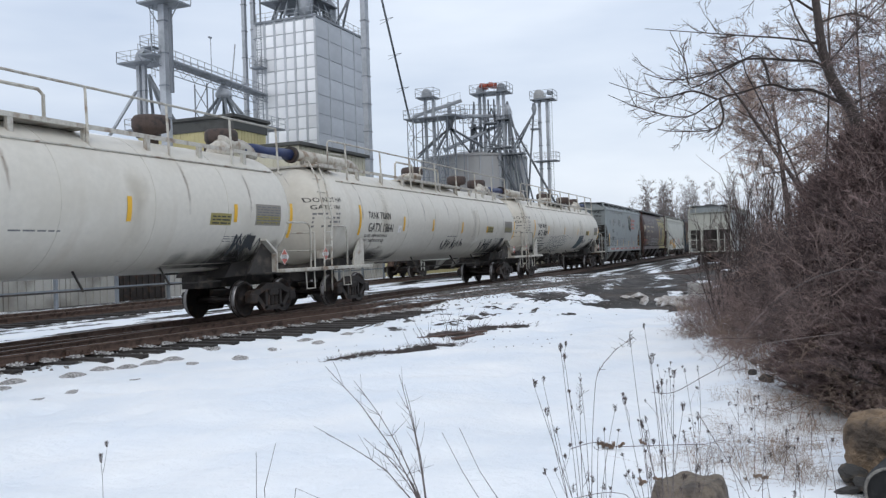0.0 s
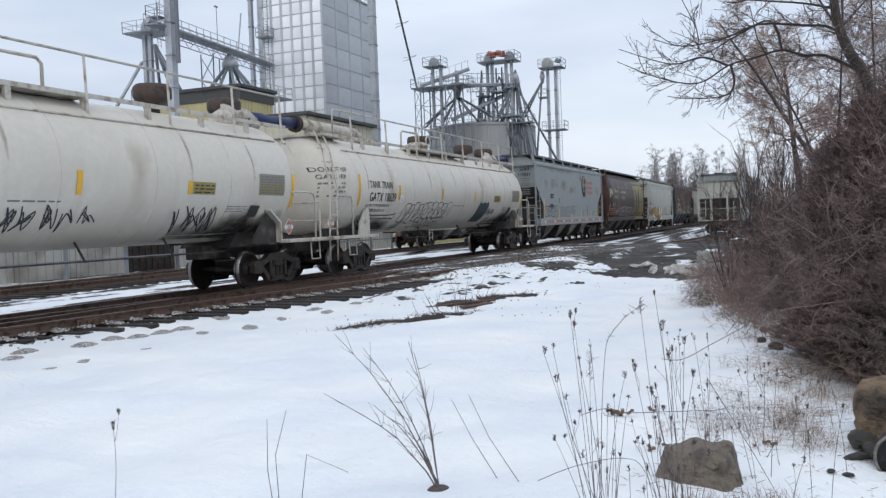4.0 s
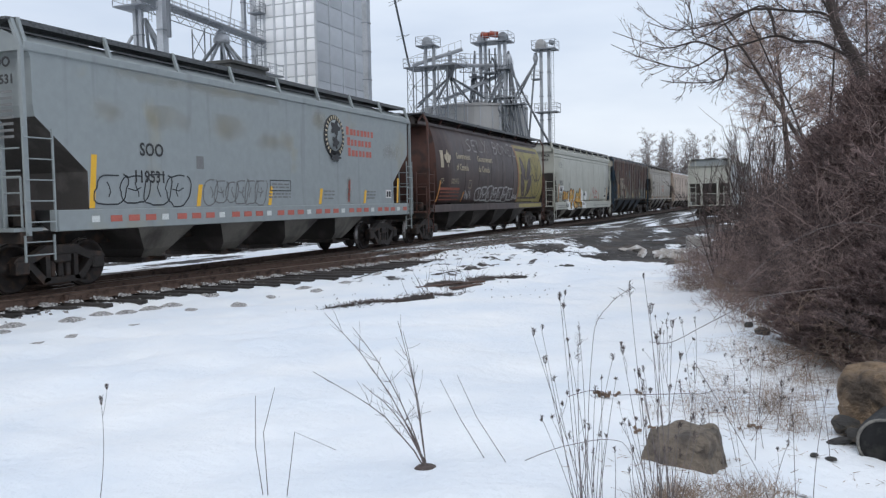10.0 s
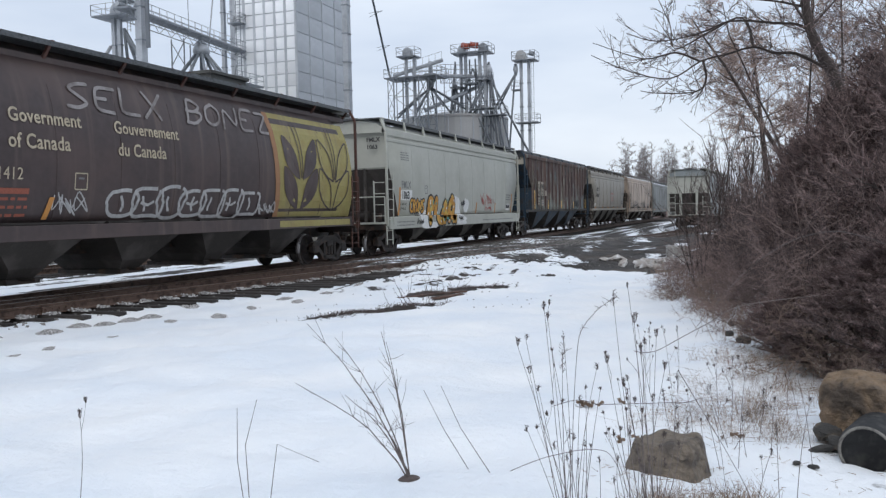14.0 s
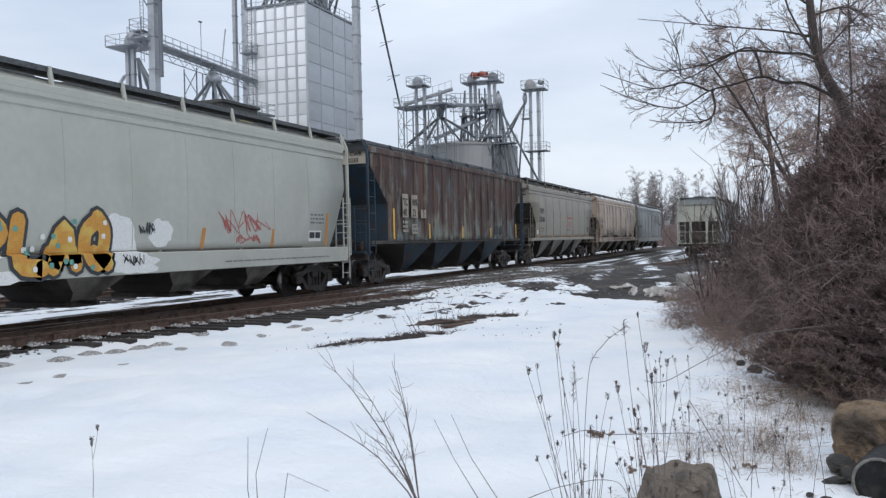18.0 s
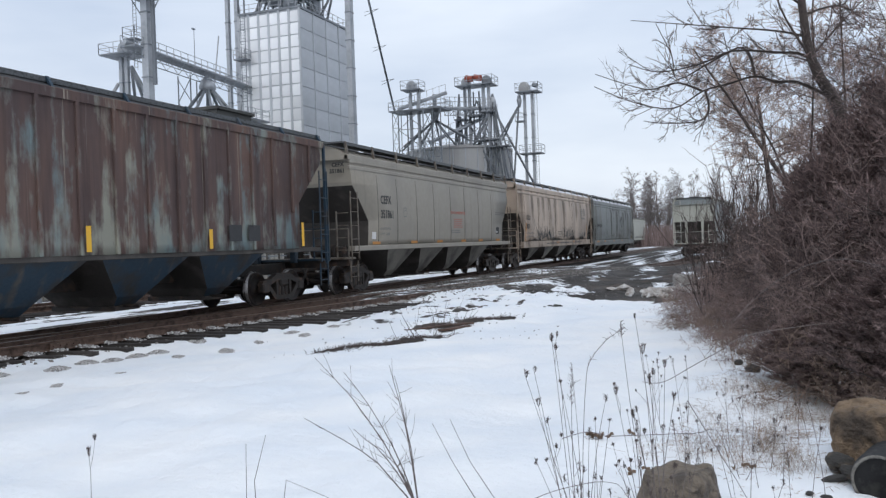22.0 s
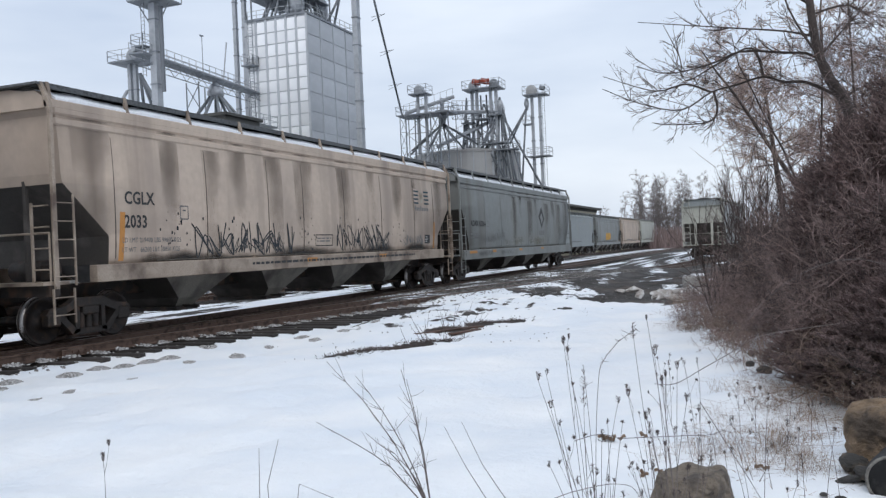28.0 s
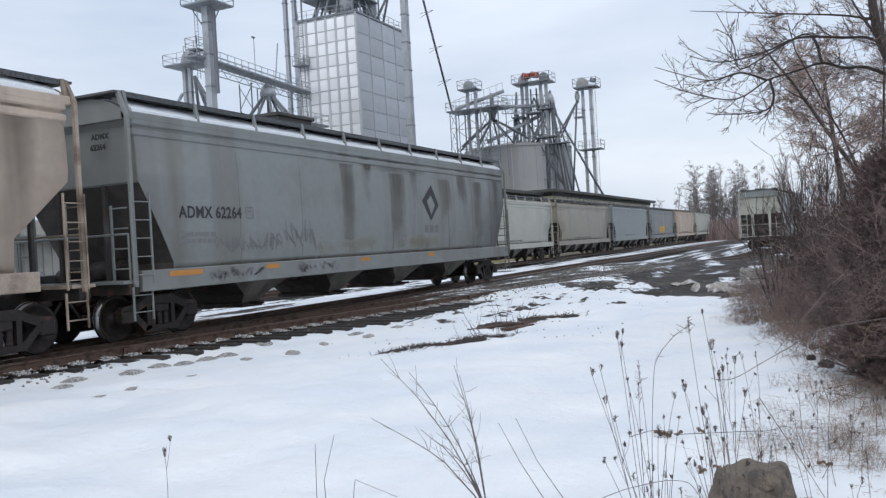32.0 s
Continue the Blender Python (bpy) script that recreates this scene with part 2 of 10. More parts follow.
M["tread"] = material("polished_tread", (0.28, 0.26, 0.25), 0.3, 0.9)
M["ballast"] = material("ballast_stone", (0.2, 0.19, 0.18), 0.9, spots=(0.1, 0.09, 0.085), spot_scale=30, vary=0.3, bump=0.4)
M["white_stone"] = material("pale_gravel", (0.40, 0.39, 0.385), 0.9, spots=(0.25, 0.24, 0.23), spot_scale=25, bump=0.4, island=0.55)

# ---- ground and tracks ----
TRACK_Y = 13.45      # centre of the track that the train runs on
GAUGE = 0.718        # half of the distance between rail centres
BACK_Y = 21.6        # centre of the track with the standing cars


def branch_near(x):
    """The near rail of the track that branches off towards the bushes."""
    if x < -2:
        return TRACK_Y - GAUGE
    if x < 16:
        return TRACK_Y - GAUGE - 0.00442 * (x + 2) ** 2
    if x < 30:
        return 11.3 - 0.159 * (x - 16)
    return 9.074 - 0.159 * (x - 30) + 0.00105 * (x - 30) ** 2


def branch_z(x):
    """The branch dips a little past the crossing."""
    t = min(1, max(0, (x - 32) / 30))
    return -0.3 * t * t * (3 - 2 * t)


def tie_end(x):
    """The line of the switch tie ends beside the branch."""
    if x < 10.2:
        return branch_near(x) - 0.70
    if x < 18:
        return 11.36 - 0.27 * (x - 10.2)
    return branch_near(x) - 1.74 + 0.12 * min(6, x - 18)


def fbm(x, y, s, o=4):
    return noise.fractal(Vector((x * s, y * s, 3.7)), 1.0, 2.1, o)


def smooth(a, b, v):
    t = min(1, max(0, (v - a) / (b - a)))
    return t * t * (3 - 2 * t)


HOLLOWS = [(9.56, 10.99, 1.0), (8.97, 10.56, 0.8), (10.32, 10.55, 1.0), (10.98, 10.59, 1.0), (11.31, 10.35, 0.95), (11.79, 10.25, 1.0), (12.34, 10.26, 1.05), (11.94, 9.51, 0.6), (13.69, 10.42, 0.9), (13.16, 9.38, 0.8),
           (15.48, 9.38, 0.9), (15.21, 8.91, 0.7), (9.06, 9.3, 0.45), (8.44, 9.27, 0.45), (10.19, 9.18, 0.4), (14.32, 9.43, 0.5), (16.6, 9.0, 0.7), (17.6, 8.7, 0.6)]


def hollow(x, y):
    """Melted hollows with gravel in the snow below the tie ends."""
    if not (7 < x < 19 and 8 < y < 12):
        return 0.0
    best = 0.0
    for k, (cx, cy, s) in enumerate(HOLLOWS):
        dx, dy = x - cx, y - cy
        if abs(dx) > 1.0 or abs(dy) > 1.0:
            continue
        u, v = 0.37 * dx - 0.93 * dy, 0.93 * dx + 0.37 * dy
        d = (u / (0.19 * s)) ** 2 + (v / (0.24 * s)) ** 2
        best = max(best, smooth(1.3, 0.6, d + 0.3 * fbm(x, y, 4.0)))
    return best


def ground_z(x, y):
    edge = branch_near(x) - 1.0 if x < 60 else 4.0
    bed = smooth(edge - 1.6, edge - 0.5, y)
    z = -0.27 - 0.05 * smooth(3, 0, abs(x)) - 0.12 * smooth(8, 30, -y)
    fade = smooth(90, 40, max(abs(x), abs(y)))
    z += (0.085 * fbm(x, y * 1.3, 0.33) + 0.045 * fbm(x * 0.7 + 9 + 0.5 * y, y * 1.5, 0.9)) * (1 - 0.7 * bed) * fade
    z = z * (1 - bed) + (-0.285 + 0.012 * fbm(x, y, 2.0) * fade) * bed
    # the ploughed bank beside the crossing
    bank = smooth(15, 21, x) * smooth(31, 26, x + 0.55 * (y - 7)) * smooth(3.5, 5.5, y) * smooth(10.2, 8.6, y + 0.12 * (x - 20))
    z += bank * (0.15 + 0.11 * fbm(x, y, 0.9) + 0.08 * fbm(x, y, 2.6))
    # low hump in front of the thicket
    z += 0.12 * smooth(1.6, -1.0, y - 0.07 * x) * smooth(4, 9, x) * fade
    if 4 < x < 20:
        z -= 0.015 * smooth(tie_end(x) - 0.7, tie_end(x) - 0.05, y) * smooth(branch_near(x) - 0.15, branch_near(x) - 0.5, y)
    if x > 40:
        z += branch_z(x) * smooth(2.6, 1.2, abs(y - branch_near(x) - GAUGE))
    # snow packed between the tie ends
    if x < 46:
        z += (-0.226 - z) * smooth(tie_end(x) - 0.35, tie_end(x) + 0.1, y) * smooth(branch_near(x) - 0.10, branch_near(x) - 0.35, y)
    # made-up crossing: gravel level with the rails
    if 20 < x < 60:
        near = branch_near(x)
        z += (-0.035 - z) * smooth(21.5, 25.5, x + 0.4 * (y - near)) * smooth(58, 44, x) * smooth(near - 2.2, near - 0.3, y) * smooth(TRACK_Y - 0.6, TRACK_Y - 1.2, y)
    # long low ripples across the field
    u, v = 0.93 * x + 0.37 * y, 0.93 * y - 0.37 * x
    z += (0.06 * fbm(u * 1.25, v * 0.42, 1.0, 3) + 0.010 * fbm(u * 3.0, v * 1.6, 1.0, 3)) * (1 - bed) * fade
    return z - 0.012 * hollow(x, y)


def snow_cover(x, y):
    n = fbm(x, y, 0.45, 5)
    f = fbm(x + 31, y - 7, 1.7, 4)
    near = tie_end(x) - 0.05 if x < 46 else branch_near(x) - 0.95
    s = 1.0
    if y > near:
        bed = smooth(tie_end(x) + 0.15, tie_end(x) + 0.75, y)
        s = (1 - bed) * (1.0 + 0.2 * f) + bed * ((1.05 if y < branch_near(x) - 0.2 else 0.12 + 0.4 * smooth(14, 19, x) * smooth(30, 25, x)) + 0.6 * n + 0.4 * f)       # track bed
        if y > TRACK_Y + 1.3:
            s = 0.72 + 0.95 * fbm(x * 0.35, y * 1.6, 0.6, 5)   # yard behind the train
            if y > BACK_Y - 2:
                s -= 0.15
        elif x > 22 and near + 2.6 < y < TRACK_Y - 1.2:
            s = 0.46 + 0.85 * fbm(x * 0.45, y * 1.3, 0.9, 5)    # strip between the two tracks
    elif y > near - 0.8:
        s = 1.0 + 0.2 * f
    # bare gravel of the crossing
    line = 23.2 + 0.35 * abs(y - 3.9) + 1.2 * max(0, y - 6.2) + 0.9 * f + 0.8 * n
    road = smooth(line - 0.3, line + 0.5, x)
    if road > 0 and y < near + 2.6:
        s = min(s, 1 - road + road * (0.24 + 0.75 * fbm(x * 0.6, y * 1.4, 0.55, 5) - 0.15 * smooth(5, 3, y)))
    # the turf that shows through
    for cx, cy, rx, ry in ((13.3, 6.72, 1.0, 0.24), (14.4, 6.22, 0.6, 0.26), (16.3, 6.3, 0.55, 0.3), (17.6, 5.85, 0.9, 0.2), (17.9, 7.0, 0.45, 0.17), (19.2, 6.9, 0.5, 0.16), (20.4, 4.95, 0.45, 0.16)):
        d = ((x - cx) / rx) ** 2 + ((y - cy + 0.46 * (x - cx)) / ry) ** 2
        s = min(s, smooth(0.6, 1.2, d + 1.9 * f + 0.4 * n))
    if y < 1.0 and x < 24:
        s -= 0.35 * smooth(1.2, -3.0, y - 0.05 * x) + 0.25 * smooth(0.1, 0.6, f)
    if 15 < x < 30 and 5.5 < y < near:
        s -= (0.55 * smooth(0.18, 0.42, fbm(x, y * 1.5, 1.5)) + 0.3 * smooth(0.1, 0.4, fbm(x + 5, y * 1.4, 3.4))) * smooth(15, 18, x)
    s -= 0.3 * hollow(x, y)
    return min(1, max(0, s))


def ground_material():
    m = bpy.data.materials.new("snow_and_gravel")
    m.use_nodes = True
    nt = m.node_tree
    N, L = nt.nodes.new, nt.links.new
    bs = nt.nodes["Principled BSDF"]
    at = N("ShaderNodeAttribute")
    at.attribute_name = "snow"
    tc = N("ShaderNodeTexCoord")

    def tex(scale, detail=5, rough=0.55):
        t = N("ShaderNodeTexNoise")
        t.inputs["Scale"].default_value, t.inputs["Detail"].default_value, t.inputs["Roughness"].default_value = scale, detail, rough
        L(tc.outputs["Object"], t.inputs["Vector"])
        return t.outputs["Fac"]

    def rng(v, a, b, c=0.0, d=1.0):
        r = N("ShaderNodeMapRange")
        for k, x in zip(("From Min", "From Max", "To Min", "To Max"), (a, b, c, d)):
            r.inputs[k].default_value = x
        L(v, r.inputs["Value"])
        return r.outputs["Result"]

    def mix(fac, a, b):
        x = N("ShaderNodeMix")
        x.data_type = "RGBA"
        L(fac, x.inputs["Factor"])
        for s, v in (("A", a), ("B", b)):
            if isinstance(v, tuple):
                x.inputs[s].default_value = (*v, 1)
            else:
                L(v, x.inputs[s])
        return x.outputs["Result"]

    add = N("ShaderNodeMath")
    add.operation = "ADD"
    L(at.outputs["Fac"], add.inputs[0])
    L(rng(tex(3.5, 7, 0.65), 0.2, 0.8, -0.38, 0.38), add.inputs[1])
    mask = rng(add.outputs[0], 0.42, 0.58)
    soil = mix(rng(tex(1.3), 0.35, 0.65), (0.062, 0.053, 0.048), (0.145, 0.128, 0.117))
    vo = N("ShaderNodeTexVoronoi")
    vo.inputs["Scale"].default_value = 26
    L(tc.outputs["Object"], vo.inputs["Vector"])
    soil = mix(rng(vo.outputs["Distance"], 0.1, 0.5), soil, (0.035, 0.032, 0.03))
    soil = mix(rng(tex(0.5), 0.52, 0.62), soil, (0.085, 0.07, 0.06))
    snow = mix(rng(tex(0.6, 4), 0.35, 0.7), (0.76, 0.805, 0.86), (0.88, 0.89, 0.90))
    snow = mix(rng(tex(55, 3), 0.72, 0.8, 0, 0.25), snow, (0.45, 0.42, 0.38))
    L(mix(mask, soil, snow), bs.inputs["Base Color"])
    wet = rng(tex(0.8), 0.4, 0.6, 0.7, 0.95)
    rr = N("ShaderNodeMix")
    L(mask, rr.inputs["Factor"])
    L(wet, rr.inputs["A"])
    rr.inputs["B"].default_value = 0.75
    L(rr.outputs["Result"], bs.inputs["Roughness"])
    bs.inputs["Subsurface Weight"].default_value = 0.0
    bs.inputs["Specular IOR Level"].default_value = 0.25
    hs = N("ShaderNodeMath")
    hs.operation = "MULTIPLY_ADD"
    L(mask, hs.inputs[0])
    hs.inputs[1].default_value = 0.6
    L(tex(9, 5), hs.inputs[2])
    b = N("ShaderNodeBump")
    b.inputs["Strength"].default_value, b.inputs["Distance"].default_value = 0.55, 0.06
    L(hs.outputs[0], b.inputs["Height"])
    b2 = N("ShaderNodeBump")
    b2.inputs["Strength"].default_value, b2.inputs["Distance"].default_value = 0.35, 0.02
    L(tex(45, 4), b2.inputs["Height"])
    L(b.outputs["Normal"], b2.inputs["Normal"])
    L(b2.outputs["Normal"], bs.inputs["Normal"])
    return m


def graded(a, b, fine, steps_out, out_lo, out_hi):
    mid = list(np.arange(a, b, fine))
    hi = [b + (out_hi - b) * (k / steps_out) ** 3 for k in range(1, steps_out + 1)]
    lo = [a - (a - out_lo) * (k / steps_out) ** 3 for k in range(steps_out, 0, -1)]
    return lo + mid + [b] + hi


def build_ground():
    xs = graded(1.5, 46.0, 0.13, 46, -700, 2500)
    ys = graded(-3.0, 24.0, 0.11, 40, -1500, 2500)
    verts, cover = [], []
    for y in ys:
        for x in xs:
            verts.append((x, y, ground_z(x, y)))
            cover.append(snow_cover(x, y))
    n = len(xs)
    faces = [(j * n + i, j * n + i + 1, (j + 1) * n + i + 1, (j + 1) * n + i) for j in range(len(ys) - 1) for i in range(n - 1)]
    me = bpy.data.meshes.new("ground")
    me.from_pydata(verts, [], faces)
    me.attributes.new("snow", "FLOAT", "POINT").data.foreach_set("value", cover)
    me.polygons.foreach_set("use_smooth", [True] * len(faces))
    me.materials.append(ground_material())
    return tagged(new("ground", me), "snow field with bare wet gravel round a rail crossing", "ground", kind="structure")


build_ground()

RAIL = [(-0.07, -0.172), (0.07, -0.172), (0.07, -0.155), (0.012, -0.135), (0.01, -0.045), (0.036, -0.035), (0.036, -0.006), (0.028, 0.0), (-0.028, 0.0), (-0.036, -0.006), (-0.036, -0.035), (-0.01, -0.045), (-0.012, -0.135), (-0.07, -0.155)]


def rail(f, a, b, step, parent, fz=lambda x: 0.0):
    bm = bmesh.new()
    n = max(1, int((b - a) / step))
    rings = []
    for k in range(n + 1):
        x = a + (b - a) * k / n
        rings.append([bm.verts.new((x, f(x) + u, w + fz(x))) for u, w in RAIL])
    for A, B in zip(rings, rings[1:]):
        for i in range(len(RAIL)):
            fc = bm.faces.new((A[i], B[i], B[(i + 1) % len(RAIL)], A[(i + 1) % len(RAIL)]))
            fc.material_index = 1 if i in (6, 7, 8) else 0
    bm.faces.new(rings[0])
    bm.faces.new(rings[-1][::-1])
    return part("rail", bm, [M["rail"], M["rail_top"]], parent)


def build_tracks():
    main = thing("railway_track", pose(0, 0, 0), "rusty rails on dark timber ties half buried in gravel", "railway track", kind="structure")
    rail(lambda x: TRACK_Y - GAUGE, -60, 420, 40, main)
    rail(lambda x: TRACK_Y + GAUGE, -60, 420, 40, main)
    spur = thing("branch_track", pose(0, 0, 0), "rusty branch rails leaving the main track at a switch", "railway track", kind="structure")
    rail(branch_near, -2, 100, 1.5, spur, branch_z)
    # far rail of the branch, with the gap of the frog where it crosses
    rail(lambda x: branch_near(x) + 2 * GAUGE, -2, 15.4, 1.5, spur)
    rail(lambda x: branch_near(x) + 2 * GAUGE, 15.9, 100, 1.5, spur, branch_z)
    back = thing("siding_track", pose(0, 0, 0), "weathered siding rails beside the grain plant", "railway track", kind="structure")
    for s in (-1, 1):
        rail(lambda x: BACK_Y + s * GAUGE, -60, 300, 40, back)
    # joint bars and spikes on the near rail
    for k in range(3):
        x = 11.9 + 11.8 * k
        y = branch_near(x)
        bm = boxes((x - 0.45, x + 0.45, y - 0.045, y - 0.014, -0.145, -0.04), bevel=0.008)
        for j in range(6):
            rod(bm, (x - 0.38 + 0.152 * j, y - 0.07, -0.09), (x - 0.38 + 0.152 * j, y - 0.04, -0.09), 0.018, 6)
        part("joint_bar", bm, M["rail"], spur, "bolted steel joint bar")
    # ties: one mesh, many objects
    first = None
    for k in range(150):
        x = -3 + 0.54 * k + random.uniform(-0.05, 0.05)
        if x < 46:
            y0, y1 = tie_end(x) + random.uniform(-0.12, 0.16), TRACK_Y + 1.35
        else:
            y0, y1 = TRACK_Y - 1.3, TRACK_Y + 1.3
        if first is None:
            first = part("tie", boxes((-0.115, 0.115, -0.5, 0.5, -0.19, 0.0), bevel=0.006), M["tie"], main)
            ob = first
        else:
            ob = share("tie", first, main, Matrix())
        ob.matrix_basis = Matrix.Translation((x, (y0 + y1) / 2, -0.176 + random.uniform(-0.012, 0.006))) @ Matrix.Rotation(radians(random.uniform(-2, 2)), 4, "Z") @ Matrix.Diagonal((random.uniform(0.9, 1.1), y1 - y0, 1, 1))
    for k in range(90):
        x = -20 + 0.6 * k
        share("tie", first, back, Matrix.Translation((x, BACK_Y, -0.235)) @ Matrix.Diagonal((1, 2.6, 1, 1)))


build_tracks()


def pebbles(name, spots, size, mat, label):
    """Loose stones joined in one mesh: spots are (x, y, z)."""
    v, f = [], []
    for x, y, z in spots:
        r = size * random.uniform(0.5, 1.3)
        a = random.uniform(0, 6.3)
        o = len(v)
        for k in range(5):
            t = a + k * 1.2566
            q = r * random.uniform(0.75, 1.2)
            v.append((x + q * math.cos(t), y + q * math.sin(t), z - 0.3 * r))
        for k in range(4):
            t = a + 0.5 + k * 1.5708
            q = r * random.uniform(0.4, 0.75)
            v.append((x + q * math.cos(t), y + q * math.sin(t), z + r * random.uniform(0.45, 0.8)))
        f += [(o, o + 1, o + 5), (o + 1, o + 6, o + 5), (o + 1, o + 2, o + 6), (o + 2, o + 7, o + 6), (o + 2, o + 3, o + 7), (o + 3, o + 8, o + 7), (o + 3, o + 4, o + 8), (o + 4, o, o + 8), (o, o + 5, o + 8), (o + 5, o + 6, o + 7, o + 8)]
    me = bpy.data.meshes.new(name)
    me.from_pydata(v, [], f)
    me.materials.append(mat)
    return tagged(new(name, me), label, "gravel", kind="stuff")


def build_ballast():
    # a little frosted gravel on each tie beside the rail
    spots = []
    for k in range(10, 72):
        tx = -3 + 0.54 * k
        reach = random.uniform(0.18, 0.4)
        for j in range(random.randint(50, 110)):
            x = tx + random.gauss(0, 0.075)
            d = reach * random.random() ** 1.3
            spots.append((x, branch_near(x) - 0.05 - d, -0.176 + 0.05 * random.random() * (1 - d / reach)))
    pebbles("tie_gravel", spots, 0.021, M["white_stone"], "pale frosted gravel lying on the tie ends")
    spots = []
    for k in range(7000):
        x = random.uniform(4, 44)
        y = random.uniform(branch_near(x) - 0.9, TRACK_Y + 2.2)
        spots.append((x, y, ground_z(x, y)))
    pebbles("ballast", spots, 0.035, M["ballast"], "grey crushed stone between the ties")
    spots = []
    for cx, cy, size in HOLLOWS:
        for k in range(int(560 * size)):
            a, r = random.uniform(0, 6.28), size * math.sqrt(random.random()) * (1 + 0.12 * math.sin(3 * k))
            u, v = 0.17 * r * math.sin(a), 0.22 * r * math.cos(a)
            x, y = cx + 0.37 * u + 0.93 * v, cy - 0.93 * u + 0.37 * v
            spots.append((x, y, ground_z(x, y) + 0.004 + 0.05 * max(0.0, size * size - r * r)))
    pebbles("spilled_gravel", spots, 0.0145, M["white_stone"], "grey gravel in hollows of the snow beside the ties")

    # dirt flung over the ploughed snow beside the crossing
    spots = []
    for k in range(600):
        x, y = random.uniform(13.5, 29), random.uniform(3.8, 9.6)
        if y < tie_end(x) - 0.1 and fbm(x, y, 0.8) > 0.05:
            spots.append((x, y, ground_z(x, y) + 0.005))
    pebbles("flung_gravel", spots, 0.016, M["ballast"], "dark gravel flung over the ploughed snow")


build_ballast()

# ---- railway cars ----
M["tank_paint"] = material("tank_cream_paint", (0.61, 0.575, 0.505), 0.42, spots=(0.54, 0.50, 0.425), spot_scale=0.8, spot_at=(0.48, 0.78), grain=0.04, grain_scale=8,
                           streak=(0.47, 0.41, 0.33), streak_scale=(1.6, 0.4, 0.16), streak_at=(0.6, 0.9), bump=0.04)
M["white_paint"] = material("dirty_white_paint", (0.5, 0.475, 0.42), 0.55, spots=(0.22, 0.15, 0.10), spot_scale=4, spot_at=(0.5, 0.72), streak=(0.3, 0.25, 0.2), streak_scale=(4, 4, 0.4))
M["grime"] = material("black_grime", (0.035, 0.03, 0.027), 0.8, spots=(0.09, 0.075, 0.06), spot_scale=3)
M["soo"] = material("light_blue_grey_paint", (0.262, 0.288, 0.29), 0.5, spots=(0.31, 0.28, 0.19), spot_scale=0.55, spot_at=(0.58, 0.78), grain=0.05, grain_scale=6, streak=(0.17, 0.185, 0.19), streak_scale=(3, 1, 0.2), streak_at=(0.6, 0.85), bump=0.05)
M["brown"] = material("dark_brown_paint", (0.05, 0.034, 0.033), 0.5, spots=(0.085, 0.056, 0.05), spot_scale=0.8, spot_at=(0.45, 0.75), grain=0.15, grain_scale=8, streak=(0.12, 0.085, 0.07), streak_scale=(4, 1, 0.15), streak_at=(0.55, 0.8), bump=0.05)
M["rust_brown"] = material("rust_brown_steel", (0.085, 0.038, 0.028), 0.7, spots=(0.045, 0.026, 0.022), spot_scale=2.5, streak=(0.05, 0.028, 0.02), streak_scale=(4, 4, 0.3))
M["fml"] = material("off_white_paint", (0.43, 0.432, 0.382), 0.5, spots=(0.35, 0.35, 0.30), spot_scale=0.6, spot_at=(0.45, 0.8), grain=0.04, grain_scale=6, streak=(0.4, 0.39, 0.34), streak_scale=(3, 1, 0.15), streak_at=(0.6, 0.85), bump=0.05)
M["blue"] = material("faded_blue_paint", (0.02, 0.042, 0.066), 0.6, spots=(0.035, 0.032, 0.03), spot_scale=1.6, streak=(0.09, 0.08, 0.07), streak_scale=(4, 4, 0.2))
M["cef"] = material("pale_warm_grey_paint", (0.312, 0.282, 0.236), 0.5, spots=(0.24, 0.22, 0.188), spot_scale=0.5, spot_at=(0.45, 0.75), grain=0.05, grain_scale=6, streak=(0.18, 0.165, 0.14), streak_scale=(2.5, 1, 0.12), streak_at=(0.6, 0.85), bump=0.05)
M["cgl"] = material("stained_beige_paint", (0.53, 0.425, 0.34), 0.55, spots=(0.36, 0.29, 0.24), spot_scale=0.6, spot_at=(0.45, 0.75), grain=0.06, grain_scale=6, streak=(0.30, 0.235, 0.19), streak_scale=(1.3, 0.3, 0.06), streak_at=(0.5, 0.75), bump=0.05)
M["cgl_low"] = material("grimy_beige_sill", (0.36, 0.29, 0.23), 0.65, spots=(0.12, 0.085, 0.065), spot_scale=1.6, spot_at=(0.46, 0.68), streak=(0.16, 0.11, 0.085), streak_scale=(0.6, 1, 2.0))
M["adm"] = material("weathered_grey_paint", (0.23, 0.245, 0.24), 0.55, spots=(0.18, 0.18, 0.165), spot_scale=0.6, spot_at=(0.45, 0.75), grain=0.05, grain_scale=6, streak=(0.15, 0.145, 0.135), streak_scale=(1.1, 0.3, 0.05), streak_at=(0.52, 0.78), bump=0.05)
M["dark_grey"] = material("dark_grey_steel", (0.035, 0.037, 0.04), 0.65, spots=(0.07, 0.065, 0.06), spot_scale=2.0, spot_at=(0.55, 0.75))
M["hopper_dark"] = material("dark_hopper_sheet", (0.05, 0.043, 0.038), 0.7, spots=(0.12, 0.105, 0.095), spot_scale=1.5, spot_at=(0.5, 0.75))
M["bay_sheet"] = material("dark_blotched_bay_sheet", (0.2, 0.185, 0.16), 0.7, spots=(0.065, 0.055, 0.048), spot_scale=1.3, spot_at=(0.47, 0.68), streak=(0.06, 0.055, 0.05), streak_scale=(1.5, 1, 0.3))
M["cef_worn"] = material("worn_grey_brown_ladder_paint", (0.16, 0.14, 0.115), 0.6, spots=(0.08, 0.055, 0.04), spot_scale=5, spot_at=(0.45, 0.65))
